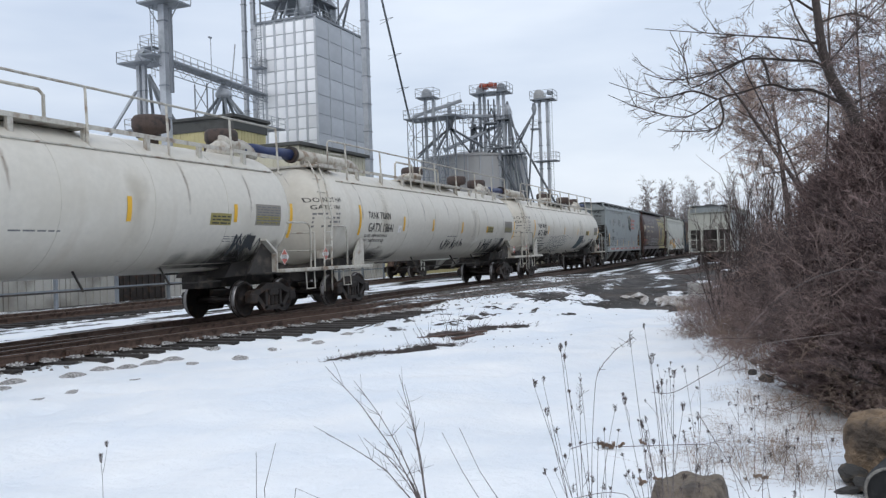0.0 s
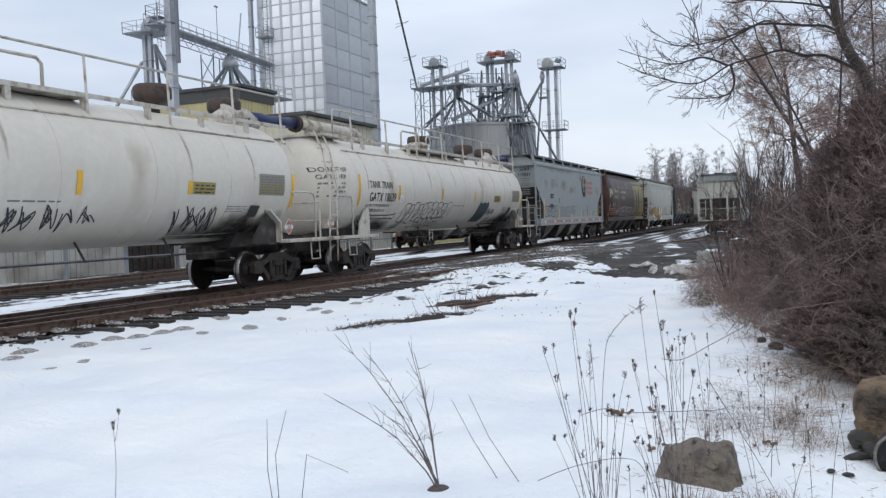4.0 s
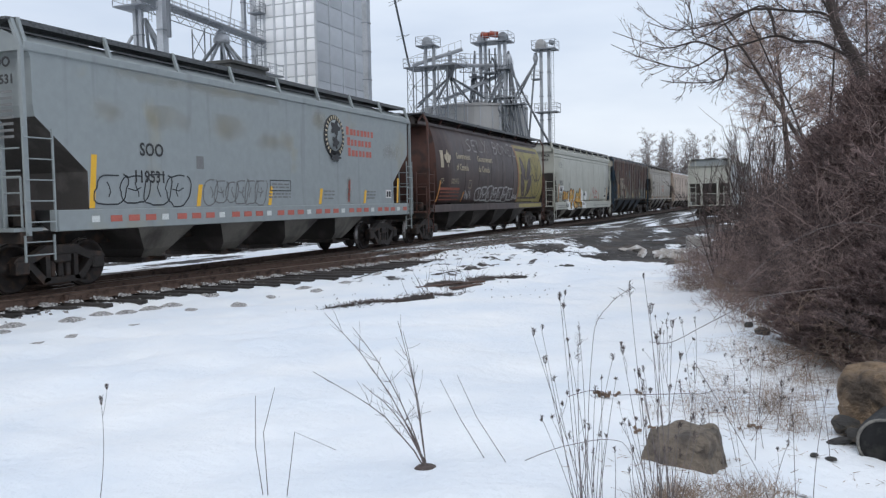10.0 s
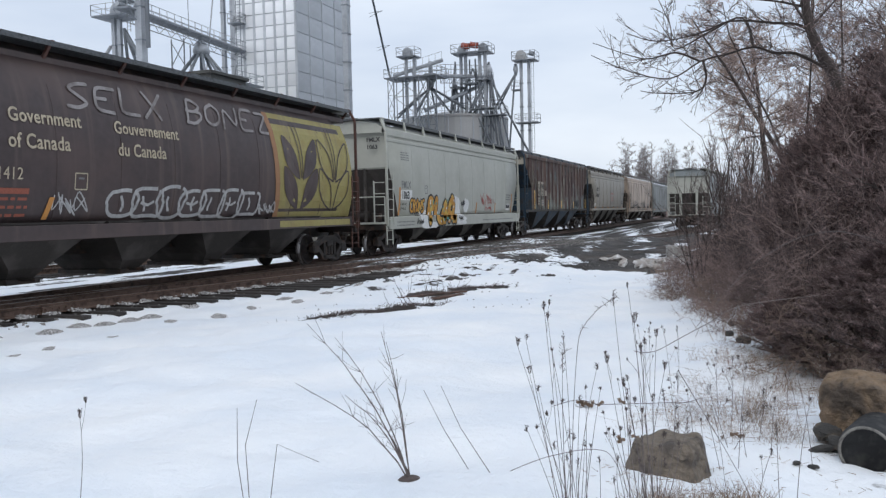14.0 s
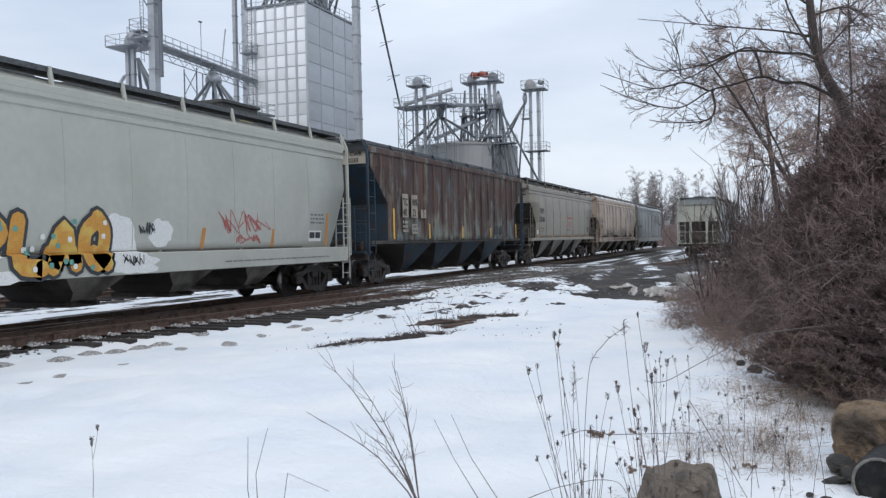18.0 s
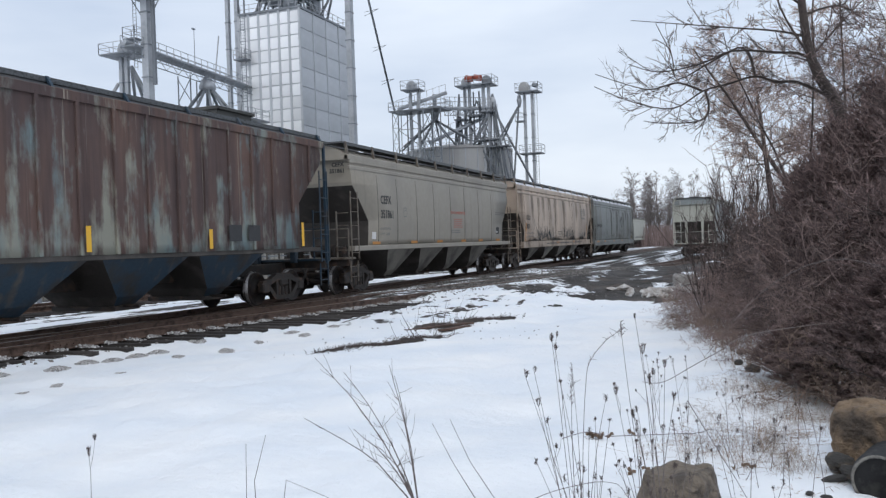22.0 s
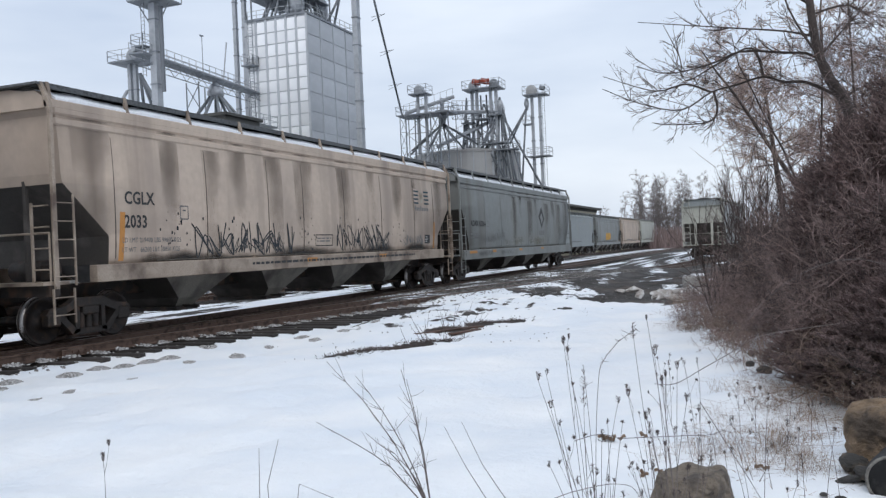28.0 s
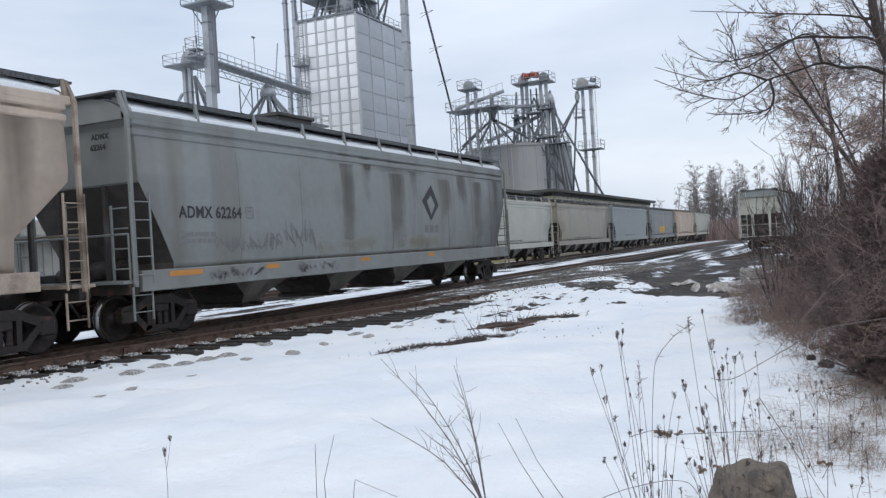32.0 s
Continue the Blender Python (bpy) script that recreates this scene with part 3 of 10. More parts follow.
M["vent_rust"] = material("rusty_vent_cap", (0.07, 0.048, 0.04), 0.75, spots=(0.035, 0.028, 0.026), spot_scale=6)
M["grating"] = material("galvanised_grating", (0.11, 0.115, 0.12), 0.5, 0.5, spots=(0.05, 0.05, 0.05), spot_scale=20)
M["yellow_tape"] = material("yellow_reflector", (0.75, 0.42, 0.03), 0.4, grain=0.05)
M["orange_tape"] = material("orange_reflector", (0.5, 0.22, 0.05), 0.5, grain=0.1)
M["letter"] = material("black_lettering", (0.03, 0.03, 0.032), 0.6, grain=0.2)
M["bin_grey"] = material("pale_stencil_field", (0.36, 0.355, 0.33), 0.6, grain=0.1)
M["letter_grey"] = material("grey_lettering", (0.17, 0.17, 0.17), 0.6, grain=0.2)
M["letter_tan"] = material("faded_tan_lettering", (0.42, 0.36, 0.26), 0.6, grain=0.25, grain_scale=12)
M["letter_red"] = material("faded_red_lettering", (0.45, 0.12, 0.09), 0.6, grain=0.1)
M["letter_white"] = material("white_lettering", (0.6, 0.62, 0.6), 0.6, grain=0.15)
M["leaf_yellow"] = material("faded_yellow_paint", (0.30, 0.255, 0.085), 0.55, spots=(0.27, 0.21, 0.07), spot_scale=2, streak=(0.2, 0.15, 0.08), streak_scale=(4, 1, 0.2))
M["plate"] = material("faded_number_field", (0.40, 0.35, 0.28), 0.65, spots=(0.24, 0.2, 0.16), spot_scale=3, spot_at=(0.45, 0.7), streak=(0.2, 0.13, 0.09), streak_scale=(5, 5, 0.3))
M["hose_blue"] = material("blue_rubber_hose", (0.012, 0.025, 0.09), 0.5)
M["taupe"] = material("taupe_stencil_panel", (0.27, 0.245, 0.21), 0.6, grain=0.1)
M["placard"] = material("white_placard", (0.7, 0.68, 0.66), 0.5, grain=0.03)
M["spray_black"] = material("black_spray_paint", (0.04, 0.045, 0.05), 0.7)
M["spray_navy"] = material("dark_teal_spray", (0.018, 0.04, 0.055), 0.5, grain=0.1, grain_scale=4)
M["spray_teal"] = material("dark_teal_spray_paint", (0.02, 0.05, 0.07), 0.7)
M["spray_silver"] = material("silver_spray_paint", (0.38, 0.37, 0.36), 0.6, grain=0.25, grain_scale=10)
M["spray_faded"] = material("faded_silver_spray", (0.27, 0.25, 0.245), 0.7, spots=(0.09, 0.07, 0.065), spot_scale=2.5, spot_at=(0.45, 0.7))
M["brown_red"] = material("dull_red_marking", (0.26, 0.075, 0.045), 0.6, grain=0.2)
M["spray_orange"] = material("orange_spray_paint", (0.55, 0.27, 0.05), 0.7, spots=(0.6, 0.42, 0.1), spot_scale=3)
M["spray_white"] = material("white_spray_paint", (0.7, 0.7, 0.68), 0.7)
M["spray_red"] = material("red_spray_paint", (0.42, 0.10, 0.09), 0.7)
M["snow_cap"] = material("thin_snow", (0.8, 0.82, 0.85), 0.8)

MOVING_CARS = []
WHEELSETS = []
R_WHEEL = 0.457


def make_truck_meshes():
    out = {}
    bm = bmesh.new()
    for s in (-1, 1):
        y0 = s * 0.655
        prof = [(0.0, y0), (0.415, y0), (0.457, y0 + s * 0.01), (0.448, y0 + s * 0.125), (0.43, y0 + s * 0.135), (0.38, y0 + s * 0.12), (0.33, y0 + s * 0.075), (0.16, y0 + s * 0.05), (0.13, y0 + s * 0.12), (0.09, y0 + s * 0.15), (0.0, y0 + s * 0.15)]
        prof[2:2] = [(0.485, y0 + s * 0.004), (0.482, y0 + s * 0.022), (0.462, y0 + s * 0.034)]
        lathe(bm, prof, (0, 0, 0), "y", 32)
    rod(bm, (0, -0.65, 0), (0, 0.65, 0), 0.085, 12)
    bmesh.ops.recalc_face_normals(bm, faces=bm.faces)
    for f in bm.faces:
        c = f.calc_center_median()
        rr = math.hypot(c.x, c.z)
        f.material_index = 1 if rr > 0.425 and abs(f.normal.y) < 0.6 else 0
    # a few cast marks so that turning shows
    for s in (-1, 1):
        for k in range(3):
            a = k * 2.1
            box(bm, 0.33 * math.cos(a) - 0.02, 0.33 * math.cos(a) + 0.02, s * 0.735 - 0.008, s * 0.735 + 0.008, 0.33 * math.sin(a) - 0.02, 0.33 * math.sin(a) + 0.02)
    out["wheelset"] = bm
    bm = bmesh.new()
    y0, y1 = -0.08, 0.08
    up = [(-1.02, 0.30), (-1.08, 0.36), (-1.08, 0.56), (-1.0, 0.64), (-0.6, 0.70), (-0.32, 0.84), (0.32, 0.84), (0.6, 0.70), (1.0, 0.64), (1.08, 0.56), (1.08, 0.36), (1.02, 0.30),
          (0.76, 0.30), (0.76, 0.46), (0.66, 0.52), (-0.66, 0.52), (-0.76, 0.46), (-0.76, 0.30)]
    top = [(-1.08, 0.56), (-1.0, 0.66), (-0.62, 0.70), (-0.34, 0.84), (0.34, 0.84), (0.62, 0.70), (1.0, 0.66), (1.08, 0.56), (0.66, 0.54), (0.36, 0.66), (-0.36, 0.66), (-0.66, 0.54)]
    extrude(bm, top, "y", y0, y1)
    for s in (-1, 1):
        leg = [(s * 0.70, 0.56), (s * 0.86, 0.56), (s * 0.46, 0.15), (s * 0.30, 0.19)]
        extrude(bm, leg, "y", y0, y1)
        box(bm, s * 0.89 - 0.15, s * 0.89 + 0.15, y0 - 0.02, y1 + 0.03, 0.34, 0.60, bevel=0.03)
        lathe(bm, [(0.0, -0.13), (0.10, -0.13), (0.12, -0.10), (0.12, 0.0)], (s * 0.89, 0, 0.457), "y", 14)
        box(bm, s * 0.33 - 0.05, s * 0.33 + 0.05, y0, y1, 0.2, 0.68)
    extrude(bm, [(-0.46, 0.14), (0.46, 0.14), (0.40, 0.25), (-0.40, 0.25)], "y", y0, y1)
    out["sideframe"] = bm
    bm = bmesh.new()
    for i in range(3):
        x = -0.18 + 0.18 * i
        prof = [(0.0, 0.25)] + [(0.075 if k % 2 else 0.06, 0.25 + 0.3 * k / 13) for k in range(14)] + [(0.0, 0.55)]
        lathe(bm, prof, (x, 0, 0), "z", 10)
    out["spring_nest"] = bm
    bm = boxes((-0.2, 0.2, -1.1, 1.1, 0.50, 0.68), bevel=0.03)
    rod(bm, (0, 0, 0.66), (0, 0, 0.76), 0.18, 16)
    for s in (-1, 1):
        box(bm, s * 0.42 - 0.05, s * 0.42 + 0.05, -0.7, 0.7, 0.30, 0.40)
        for q in (-1, 1):
            box(bm, s * 0.40 - 0.035, s * 0.40 + 0.035, q * 0.75 - 0.07, q * 0.75 + 0.07, 0.25, 0.52, bevel=0.01)
    out["bolster"] = bm
    return out


TRUCK = {}


def add_truck(car, x, moving):
    if not TRUCK:
        for k, bm in make_truck_meshes().items():
            me = bpy.data.meshes.new(k)
            for f in bm.faces:
                f.smooth = k == "spring_nest" or f.smooth
            bm.to_mesh(me)
            bm.free()
            for mt in ([M["wheel"], M["tread"]] if k == "wheelset" else [M["black_steel"]]):
                me.materials.append(mt)
            TRUCK[k] = me
    tr = new("truck", TRUCK["bolster"])
    tr.parent = car
    tr.matrix_basis = pose(x, 0, 0)
    tr["label"] = "two-axle black steel truck"
    for s in (-1, 1):
        sf = new("sideframe", TRUCK["sideframe"])
        sf.parent, sf.matrix_basis = tr, pose(0, s * 0.98, 0, 0, 0, 0 if s > 0 else 180)
        sp = new("spring_nest", TRUCK["spring_nest"])
        sp.parent, sp.matrix_basis = tr, pose(0, s * 0.98, 0)
        ws = new("wheelset", TRUCK["wheelset"])
        ws.parent, ws.matrix_basis = tr, pose(s * 0.89, 0, R_WHEEL, 0, random.uniform(0, 90), 0)
        if moving:
            WHEELSETS.append((ws, s * 0.89))
    return tr


def wrap(bm, width, lift=0.01, side=-1):
    """Lay a flat mesh of the xz plane on a car's side, whose half width at a height is width(z)."""
    for v in bm.verts:
        v.co.y = side * (width(v.co.z) + lift + max(0.0, -v.co.y * 0.5))
    return bm


def shifted(bm, x, z):
    bmesh.ops.translate(bm, verts=bm.verts, vec=(x, 0, z))
    return bm


def letters(car, text, x, z, size, width, mat, name="lettering", bold=0.0, squeeze=0.9, lift=0.008):
    return part(name, wrap(shifted(words(text, size, bold=bold, squeeze=squeeze), x, z), width, lift), mat, car)


def bars(car, x, z, w, rows, width, mat, pitch=0.11, high=0.05, seed=1, name="small_print"):
    """Lines of print too small to read."""
    rnd = random.Random(seed)
    bm = bmesh.new()
    for r in range(rows):
        u = x
        while u < x + w - 0.05:
            q = rnd.uniform(0.08, 0.3)
            q = min(q, x + w - u)
            z0 = z - r * pitch
            bm.faces.new([bm.verts.new((a, 0, b)) for a, b in ((u, z0), (u + q, z0), (u + q, z0 + high), (u, z0 + high))])
            u += q + 0.05
    return tagged(part(name, wrap(bm, width, 0.008), mat, car), kind="stuff")


def patch(car, name, x0, x1, z0, z1, width, mat, label="", lift=0.006, slant=0.0):
    bm = bmesh.new()
    n = 6
    cols = [[bm.verts.new((x + slant * k / n, 0, z0 + (z1 - z0) * k / n)) for k in range(n + 1)] for x in (x0, x1)]
    for k in range(n):
        bm.faces.new((cols[0][k], cols[1][k], cols[1][k + 1], cols[0][k + 1]))
    return part(name, wrap(bm, width, lift), mat, car, label)


def ribbon(bm, pts, w):
    """A flat painted stroke in the xz plane."""
    prev = None
    for i, p in enumerate(pts):
        a, b = pts[max(0, i - 1)], pts[min(len(pts) - 1, i + 1)]
        d = Vector((b[0] - a[0], b[1] - a[1]))
        d = d.normalized() if d.length > 1e-6 else Vector((1, 0))
        nrm = Vector((-d.y, d.x)) * w / 2
        cur = (bm.verts.new((p[0] + nrm.x, 0, p[1] + nrm.y)), bm.verts.new((p[0] - nrm.x, 0, p[1] - nrm.y)))
        if prev:
            bm.faces.new((prev[0], prev[1], cur[1], cur[0]))
        prev = cur


def scrawl(car, x, z, w, h, width, mat, seed, stroke=0.035, loops=6, name="spray_scrawl", label="", lean=0.15, lift=0.009):
    """Jagged and looping sprayed strokes with no letters in them."""
    rnd = random.Random(seed)
    for k in range(loops):
        u, c = x + w * (k + 0.5) / loops, w / loops
        key = [(u + rnd.uniform(-0.75, 0.75) * c + lean * h * (j % 2), z + h * (rnd.uniform(0.0, 0.35) if j % 2 else rnd.uniform(0.55, 1.0))) for j in range(rnd.randint(5, 8))]
        pts = []
        for i in range(len(key) - 1):
            p0, p1, p2, p3 = key[max(0, i - 1)], key[i], key[i + 1], key[min(len(key) - 1, i + 2)]
            for q in range(5):
                t = q / 5
                pts.append(tuple(0.5 * (2 * p1[a] + (p2[a] - p0[a]) * t + (2 * p0[a] - 5 * p1[a] + 4 * p2[a] - p3[a]) * t * t + (3 * p1[a] - p0[a] - 3 * p2[a] + p3[a]) * t ** 3) for a in (0, 1)))
        bm = bmesh.new()
        ribbon(bm, pts, stroke * rnd.uniform(0.7, 1.1))
        part("spray_stroke", wrap(bm, width, lift), mat, car)


def blob_letters(car, x, z, w, h, width, fill, edge, seed, n=4, name="spray_lettering", label=""):
    """A close row of fat, square-shouldered, leaning sprayed shapes with thin inner lines."""
    rnd = random.Random(seed)
    bm, bo = bmesh.new(), bmesh.new()
    for k in range(n):
        cx, cz = x + w * (k + 0.5) / n, z + h * (0.5 + rnd.uniform(-0.05, 0.05))
        hw, hh, lean = 0.6 * w / n, 0.5 * h * rnd.uniform(0.88, 1.1), 0.16

        def spot(u, v):
            return cx + hw * u + lean * hh * v, cz + hh * v

        pts = []
        for i in range(32):
            t = i / 32 * 6.2832
            q = (abs(math.cos(t)) ** 5 + abs(math.sin(t)) ** 5) ** -0.2 * (1 + 0.05 * math.sin(5 * t + seed + k))
            pts.append(spot(q * math.cos(t), q * math.sin(t)))
        c = bm.verts.new((cx, 0, cz))
        rings = [[bm.verts.new((cx + f * (p[0] - cx), 0, cz + f * (p[1] - cz))) for p in pts] for f in (0.25, 0.5, 0.75, 1.0)]
        for i in range(32):
            bm.faces.new((c, rings[0][i], rings[0][(i + 1) % 32]))
            for A, B in zip(rings, rings[1:]):
                bm.faces.new((A[i], B[i], B[(i + 1) % 32], A[(i + 1) % 32]))
        ribbon(bo, [spot(-0.45, -0.8), spot(-0.45, 0.75), spot(0.35, 0.7), spot(0.5, 0.3), spot(-0.2, 0.05), spot(0.5, -0.3), spot(0.45, -0.8)], 0.011)
        ribbon(bo, [spot(-0.1, 0.45), spot(0.15, 0.45), spot(0.1, 0.3)], 0.011)
    ob = part(name, wrap(bm, width, 0.012), fill, car, label)
    part("inner_line", wrap(bo, width, 0.018), edge, ob)
    return ob


def tag_row(car, x, z, w, h, width, mat, seed, n=5, stroke=0.03, lift=0.009):
    """A row of hollow, swollen sprayed shapes, outlines only."""
    rnd = random.Random(seed)
    for k in range(n):
        cx, cw = x + w * (k + 0.5) / n, w / n * 0.62
        hh = h * rnd.uniform(0.75, 1.0)
        p = rnd.choice((2.4, 3.5, 5.0))
        a = [rnd.uniform(0.8, 1.15) for _ in range(6)]
        pts = []
        for i in range(27):
            t = i / 26 * 6.1 + 1.2
            q = a[i * 6 // 27] * 0.6 + 0.4
            c, s = math.cos(t), math.sin(t)
            d = (abs(c) ** p + abs(s) ** p) ** (-1 / p)
            zz = 0.5 * hh * d * s * q
            pts.append((cx + cw * d * c * q + 0.22 * zz, z + 0.5 * h + zz))
        bm = bmesh.new()
        ribbon(bm, pts, stroke)
        u = cx + rnd.uniform(-0.3, 0.3) * cw
        ribbon(bm, [(u + 0.05 * math.sin(4 * f + k), z + h * (0.28 + 0.42 * f)) for f in (0, 0.33, 0.66, 1.0)], stroke * 0.9)
        if k % 2:
            ribbon(bm, [(cx - 0.5 * cw, z + 0.52 * h), (cx, z + 0.46 * h), (cx + 0.4 * cw, z + 0.56 * h)], stroke * 0.8)
        part("spray_outline", wrap(bm, width, lift), mat, car)


# brush strokes of sprayed capitals: each stroke runs through numbered spots of a 3 by 5 field, 0 at the lower left, 14 at the upper right
STROKES = {"A": ("0 13 2", "3 5"), "B": ("0 12 13 11 7 6", "7 8 5 1 0"), "C": ("14 13 9 3 1 2",), "E": ("14 12 0 2", "6 7"), "K": ("0 12", "14 6 2"), "L": ("12 0 2",), "N": ("0 12 2 14",),
           "O": ("13 9 3 1 5 11 13",), "P": ("0 12 13 11 7 6",), "Q": ("13 9 3 1 5 11 13", "4 2"), "R": ("0 12 13 11 7 6", "7 2"), "S": ("14 13 9 7 5 1 0",), "X": ("0 14", "12 2"), "Z": ("12 14 0 2",)}


def fold(bm, heights):
    """Cut a flat shape at the heights where the side below it steps in or out."""
    for z in heights:
        bmesh.ops.bisect_plane(bm, geom=list(bm.verts) + list(bm.edges) + list(bm.faces), plane_co=(0, 0, z), plane_no=(0, 0, 1))


def sprayed(car, text, x, z, w, h, width, layers, lean=0.12, rise=0.0, seed=1, gap=0.72, folds=()):
    """Hand-sprayed capitals. layers: (material, stroke width, lift) from the back to the front."""
    rnd = random.Random(seed)
    n = len(text)
    for k, ch in enumerate(text):
        if ch == " ":
            continue
        cw = w / n
        u0, z0 = x + cw * k + 0.5 * cw * (1 - gap), z + rise * k + h * rnd.uniform(-0.04, 0.04)
        hh = h * rnd.uniform(0.92, 1.06)
        paths = []
        for st in STROKES[ch]:
            key = []
            for q in st.split():
                c, r = int(q) % 3, int(q) // 3
                key.append((u0 + cw * gap * (c / 2 + rnd.uniform(-0.05, 0.05)) + lean * hh * r / 4, z0 + hh * (r / 4 + rnd.uniform(-0.03, 0.03))))
            pts = []
            for a, b in zip(key, key[1:]):
                pts += [(a[0] + (b[0] - a[0]) * f, a[1] + (b[1] - a[1]) * f) for f in (0.0, 0.25, 0.5, 0.75)]
            pts.append(key[-1])
            for _ in range(2):
                pts = [pts[0]] + [((a[0] + 2 * b[0] + c[0]) / 4, (a[1] + 2 * b[1] + c[1]) / 4) for a, b, c in zip(pts, pts[1:], pts[2:])] + [pts[-1]]
            paths.append(pts)
        for j, (mat, stroke, lift) in enumerate(layers):
            bm = bmesh.new()
            for pts in paths:
                ribbon(bm, pts, stroke)
                for p in (pts[0], pts[-1]):
                    bm.faces.new([bm.verts.new((p[0] + stroke / 2 * math.cos(a), 0, p[1] + stroke / 2 * math.sin(a))) for a in np.linspace(0, 6.2832, 9)[:-1]])
            fold(bm, folds)
            part("spray_letter" if j == len(layers) - 1 else "spray_outline", wrap(bm, width, lift + 0.0006 * k), mat, car)


def splash(car, cx, cz, rx, rz, width, mat, seed, lift=0.005, name="spray_field", label="", folds=()):
    """A ragged field of sprayed paint."""
    rnd = random.Random(seed)
    bm = bmesh.new()
    c = bm.verts.new((cx, 0, cz))
    ring = []
    for i in range(26):
        a = i / 26 * 6.2832
        q = 1 + 0.28 * noise.noise(Vector((2.2 * math.cos(a) + seed, 2.2 * math.sin(a), 0))) + rnd.uniform(-0.06, 0.06)
        e = (abs(math.cos(a)) ** 3 + abs(math.sin(a)) ** 3) ** (-1 / 3)
        ring.append(bm.verts.new((cx + rx * q * e * math.cos(a), 0, cz + rz * q * e * math.sin(a))))
    for i in range(26):
        bm.faces.new((c, ring[i], ring[(i + 1) % 26]))
    fold(bm, folds)
    return part(name, wrap(bm, width, lift), mat, car, label)


def hollow_box(car, x0, x1, z0, z1, width, mat, rows, seed):
    """A stencilled data box: a thin frame round lines of small print."""
    bm = bmesh.new()
    for p in (((x0, z0), (x1, z0)), ((x1, z0), (x1, z1)), ((x1, z1), (x0, z1)), ((x0, z1), (x0, z0))):
        ribbon(bm, list(p), 0.025)
    ob = part("data_box", wrap(bm, width, 0.009), mat, car, "stencilled data box")
    bars(car, x0 + 0.08, z1 - 0.11, x1 - x0 - 0.16, rows, width, M["letter_grey"], 0.08, 0.035, seed)
    return ob


def stain(car, x0, x1, z0, z1, width, mat, label, lift=0.004):
    """A thin soft-edged film of dirt or rust on a car's side."""
    bm = bmesh.new()
    n, m = 6, 10
    g = [[bm.verts.new((x0 + (x1 - x0) * i / n, 0, z0 + (z1 - z0) * j / m)) for j in range(m + 1)] for i in range(n + 1)]
    for i in range(n):
        for j in range(m):
            bm.faces.new((g[i][j], g[i + 1][j], g[i + 1][j + 1], g[i][j + 1]))
    ob = part("stain", wrap(bm, width, lift), mat, car, label)
    return ob


def film(name, colour, strength, scale, centre=(0.5, 0.5, 0.5), spread=(2, 0, 2)):
    """Dirt that fades out towards its edge in a ragged way."""
    m = material(name, colour, 0.9, grain=0.3, grain_scale=6)
    nt = m.node_tree
    N, L = nt.nodes.new, nt.links.new
    tc = N("ShaderNodeTexCoord")
    sub = N("ShaderNodeVectorMath")
    sub.operation = "SUBTRACT"
    sub.inputs[1].default_value = centre
    flat = N("ShaderNodeVectorMath")
    flat.operation = "MULTIPLY"
    flat.inputs[1].default_value = spread
    ln = N("ShaderNodeVectorMath")
    ln.operation = "LENGTH"
    no = N("ShaderNodeTexNoise")
    no.inputs["Scale"].default_value, no.inputs["Detail"].default_value = scale, 6
    ad = N("ShaderNodeMath")
    ad.operation = "ADD"
    r = N("ShaderNodeMapRange")
    for k, v in zip(("From Min", "From Max", "To Min", "To Max"), (1.45, 0.6, 0.0, strength)):
        r.inputs[k].default_value = v
    L(tc.outputs["Generated"], sub.inputs[0])
    L(sub.outputs[0], flat.inputs[0])
    L(flat.outputs[0], ln.inputs[0])
    L(tc.outputs["Object"], no.inputs["Vector"])
    L(ln.outputs["Value"], ad.inputs[0])
    big = N("ShaderNodeMapRange")
    big.inputs["From Min"].default_value, big.inputs["From Max"].default_value = 0.3, 0.7
    L(no.outputs["Fac"], big.inputs["Value"])
    L(big.outputs["Result"], ad.inputs[1])
    L(ad.outputs[0], r.inputs["Value"])
    L(r.outputs["Result"], nt.nodes["Principled BSDF"].inputs["Alpha"])
    return m


M["rust_film"] = film("rust_bleed", (0.19, 0.105, 0.058), 0.34, 3.0)
M["soot_film"] = film("soot_smear", (0.03, 0.026, 0.023), 0.93, 0.9, (0.5, 0.5, 0.0), (1.9, 0, 1.4))
M["tan_film"] = film("tan_weathering", (0.36, 0.28, 0.15), 0.26, 1.6)
M["drip_film"] = film("dark_drip_stain", (0.10, 0.075, 0.058), 0.42, 0.7, (0.5, 0.5, 1.0), (1.5, 0, 0.95))
M["drip_line"] = material("dark_stained_seam", (0.10, 0.08, 0.068), 0.8, grain=0.35, grain_scale=3)
M["cef_seam"] = material("stained_grey_seam", (0.13, 0.118, 0.10), 0.8, grain=0.4, grain_scale=2)
M["cream_panel"] = material("old_cream_panel", (0.42, 0.38, 0.31), 0.65, spots=(0.22, 0.16, 0.11), spot_scale=3, spot_at=(0.5, 0.75))
M["panel_edge"] = material("faded_orange_edge", (0.30, 0.15, 0.07), 0.6, streak=(0.14, 0.08, 0.05), streak_scale=(4, 1, 0.3))
M["spray_teal_light"] = material("pale_teal_spray_dots", (0.12, 0.32, 0.27), 0.7)


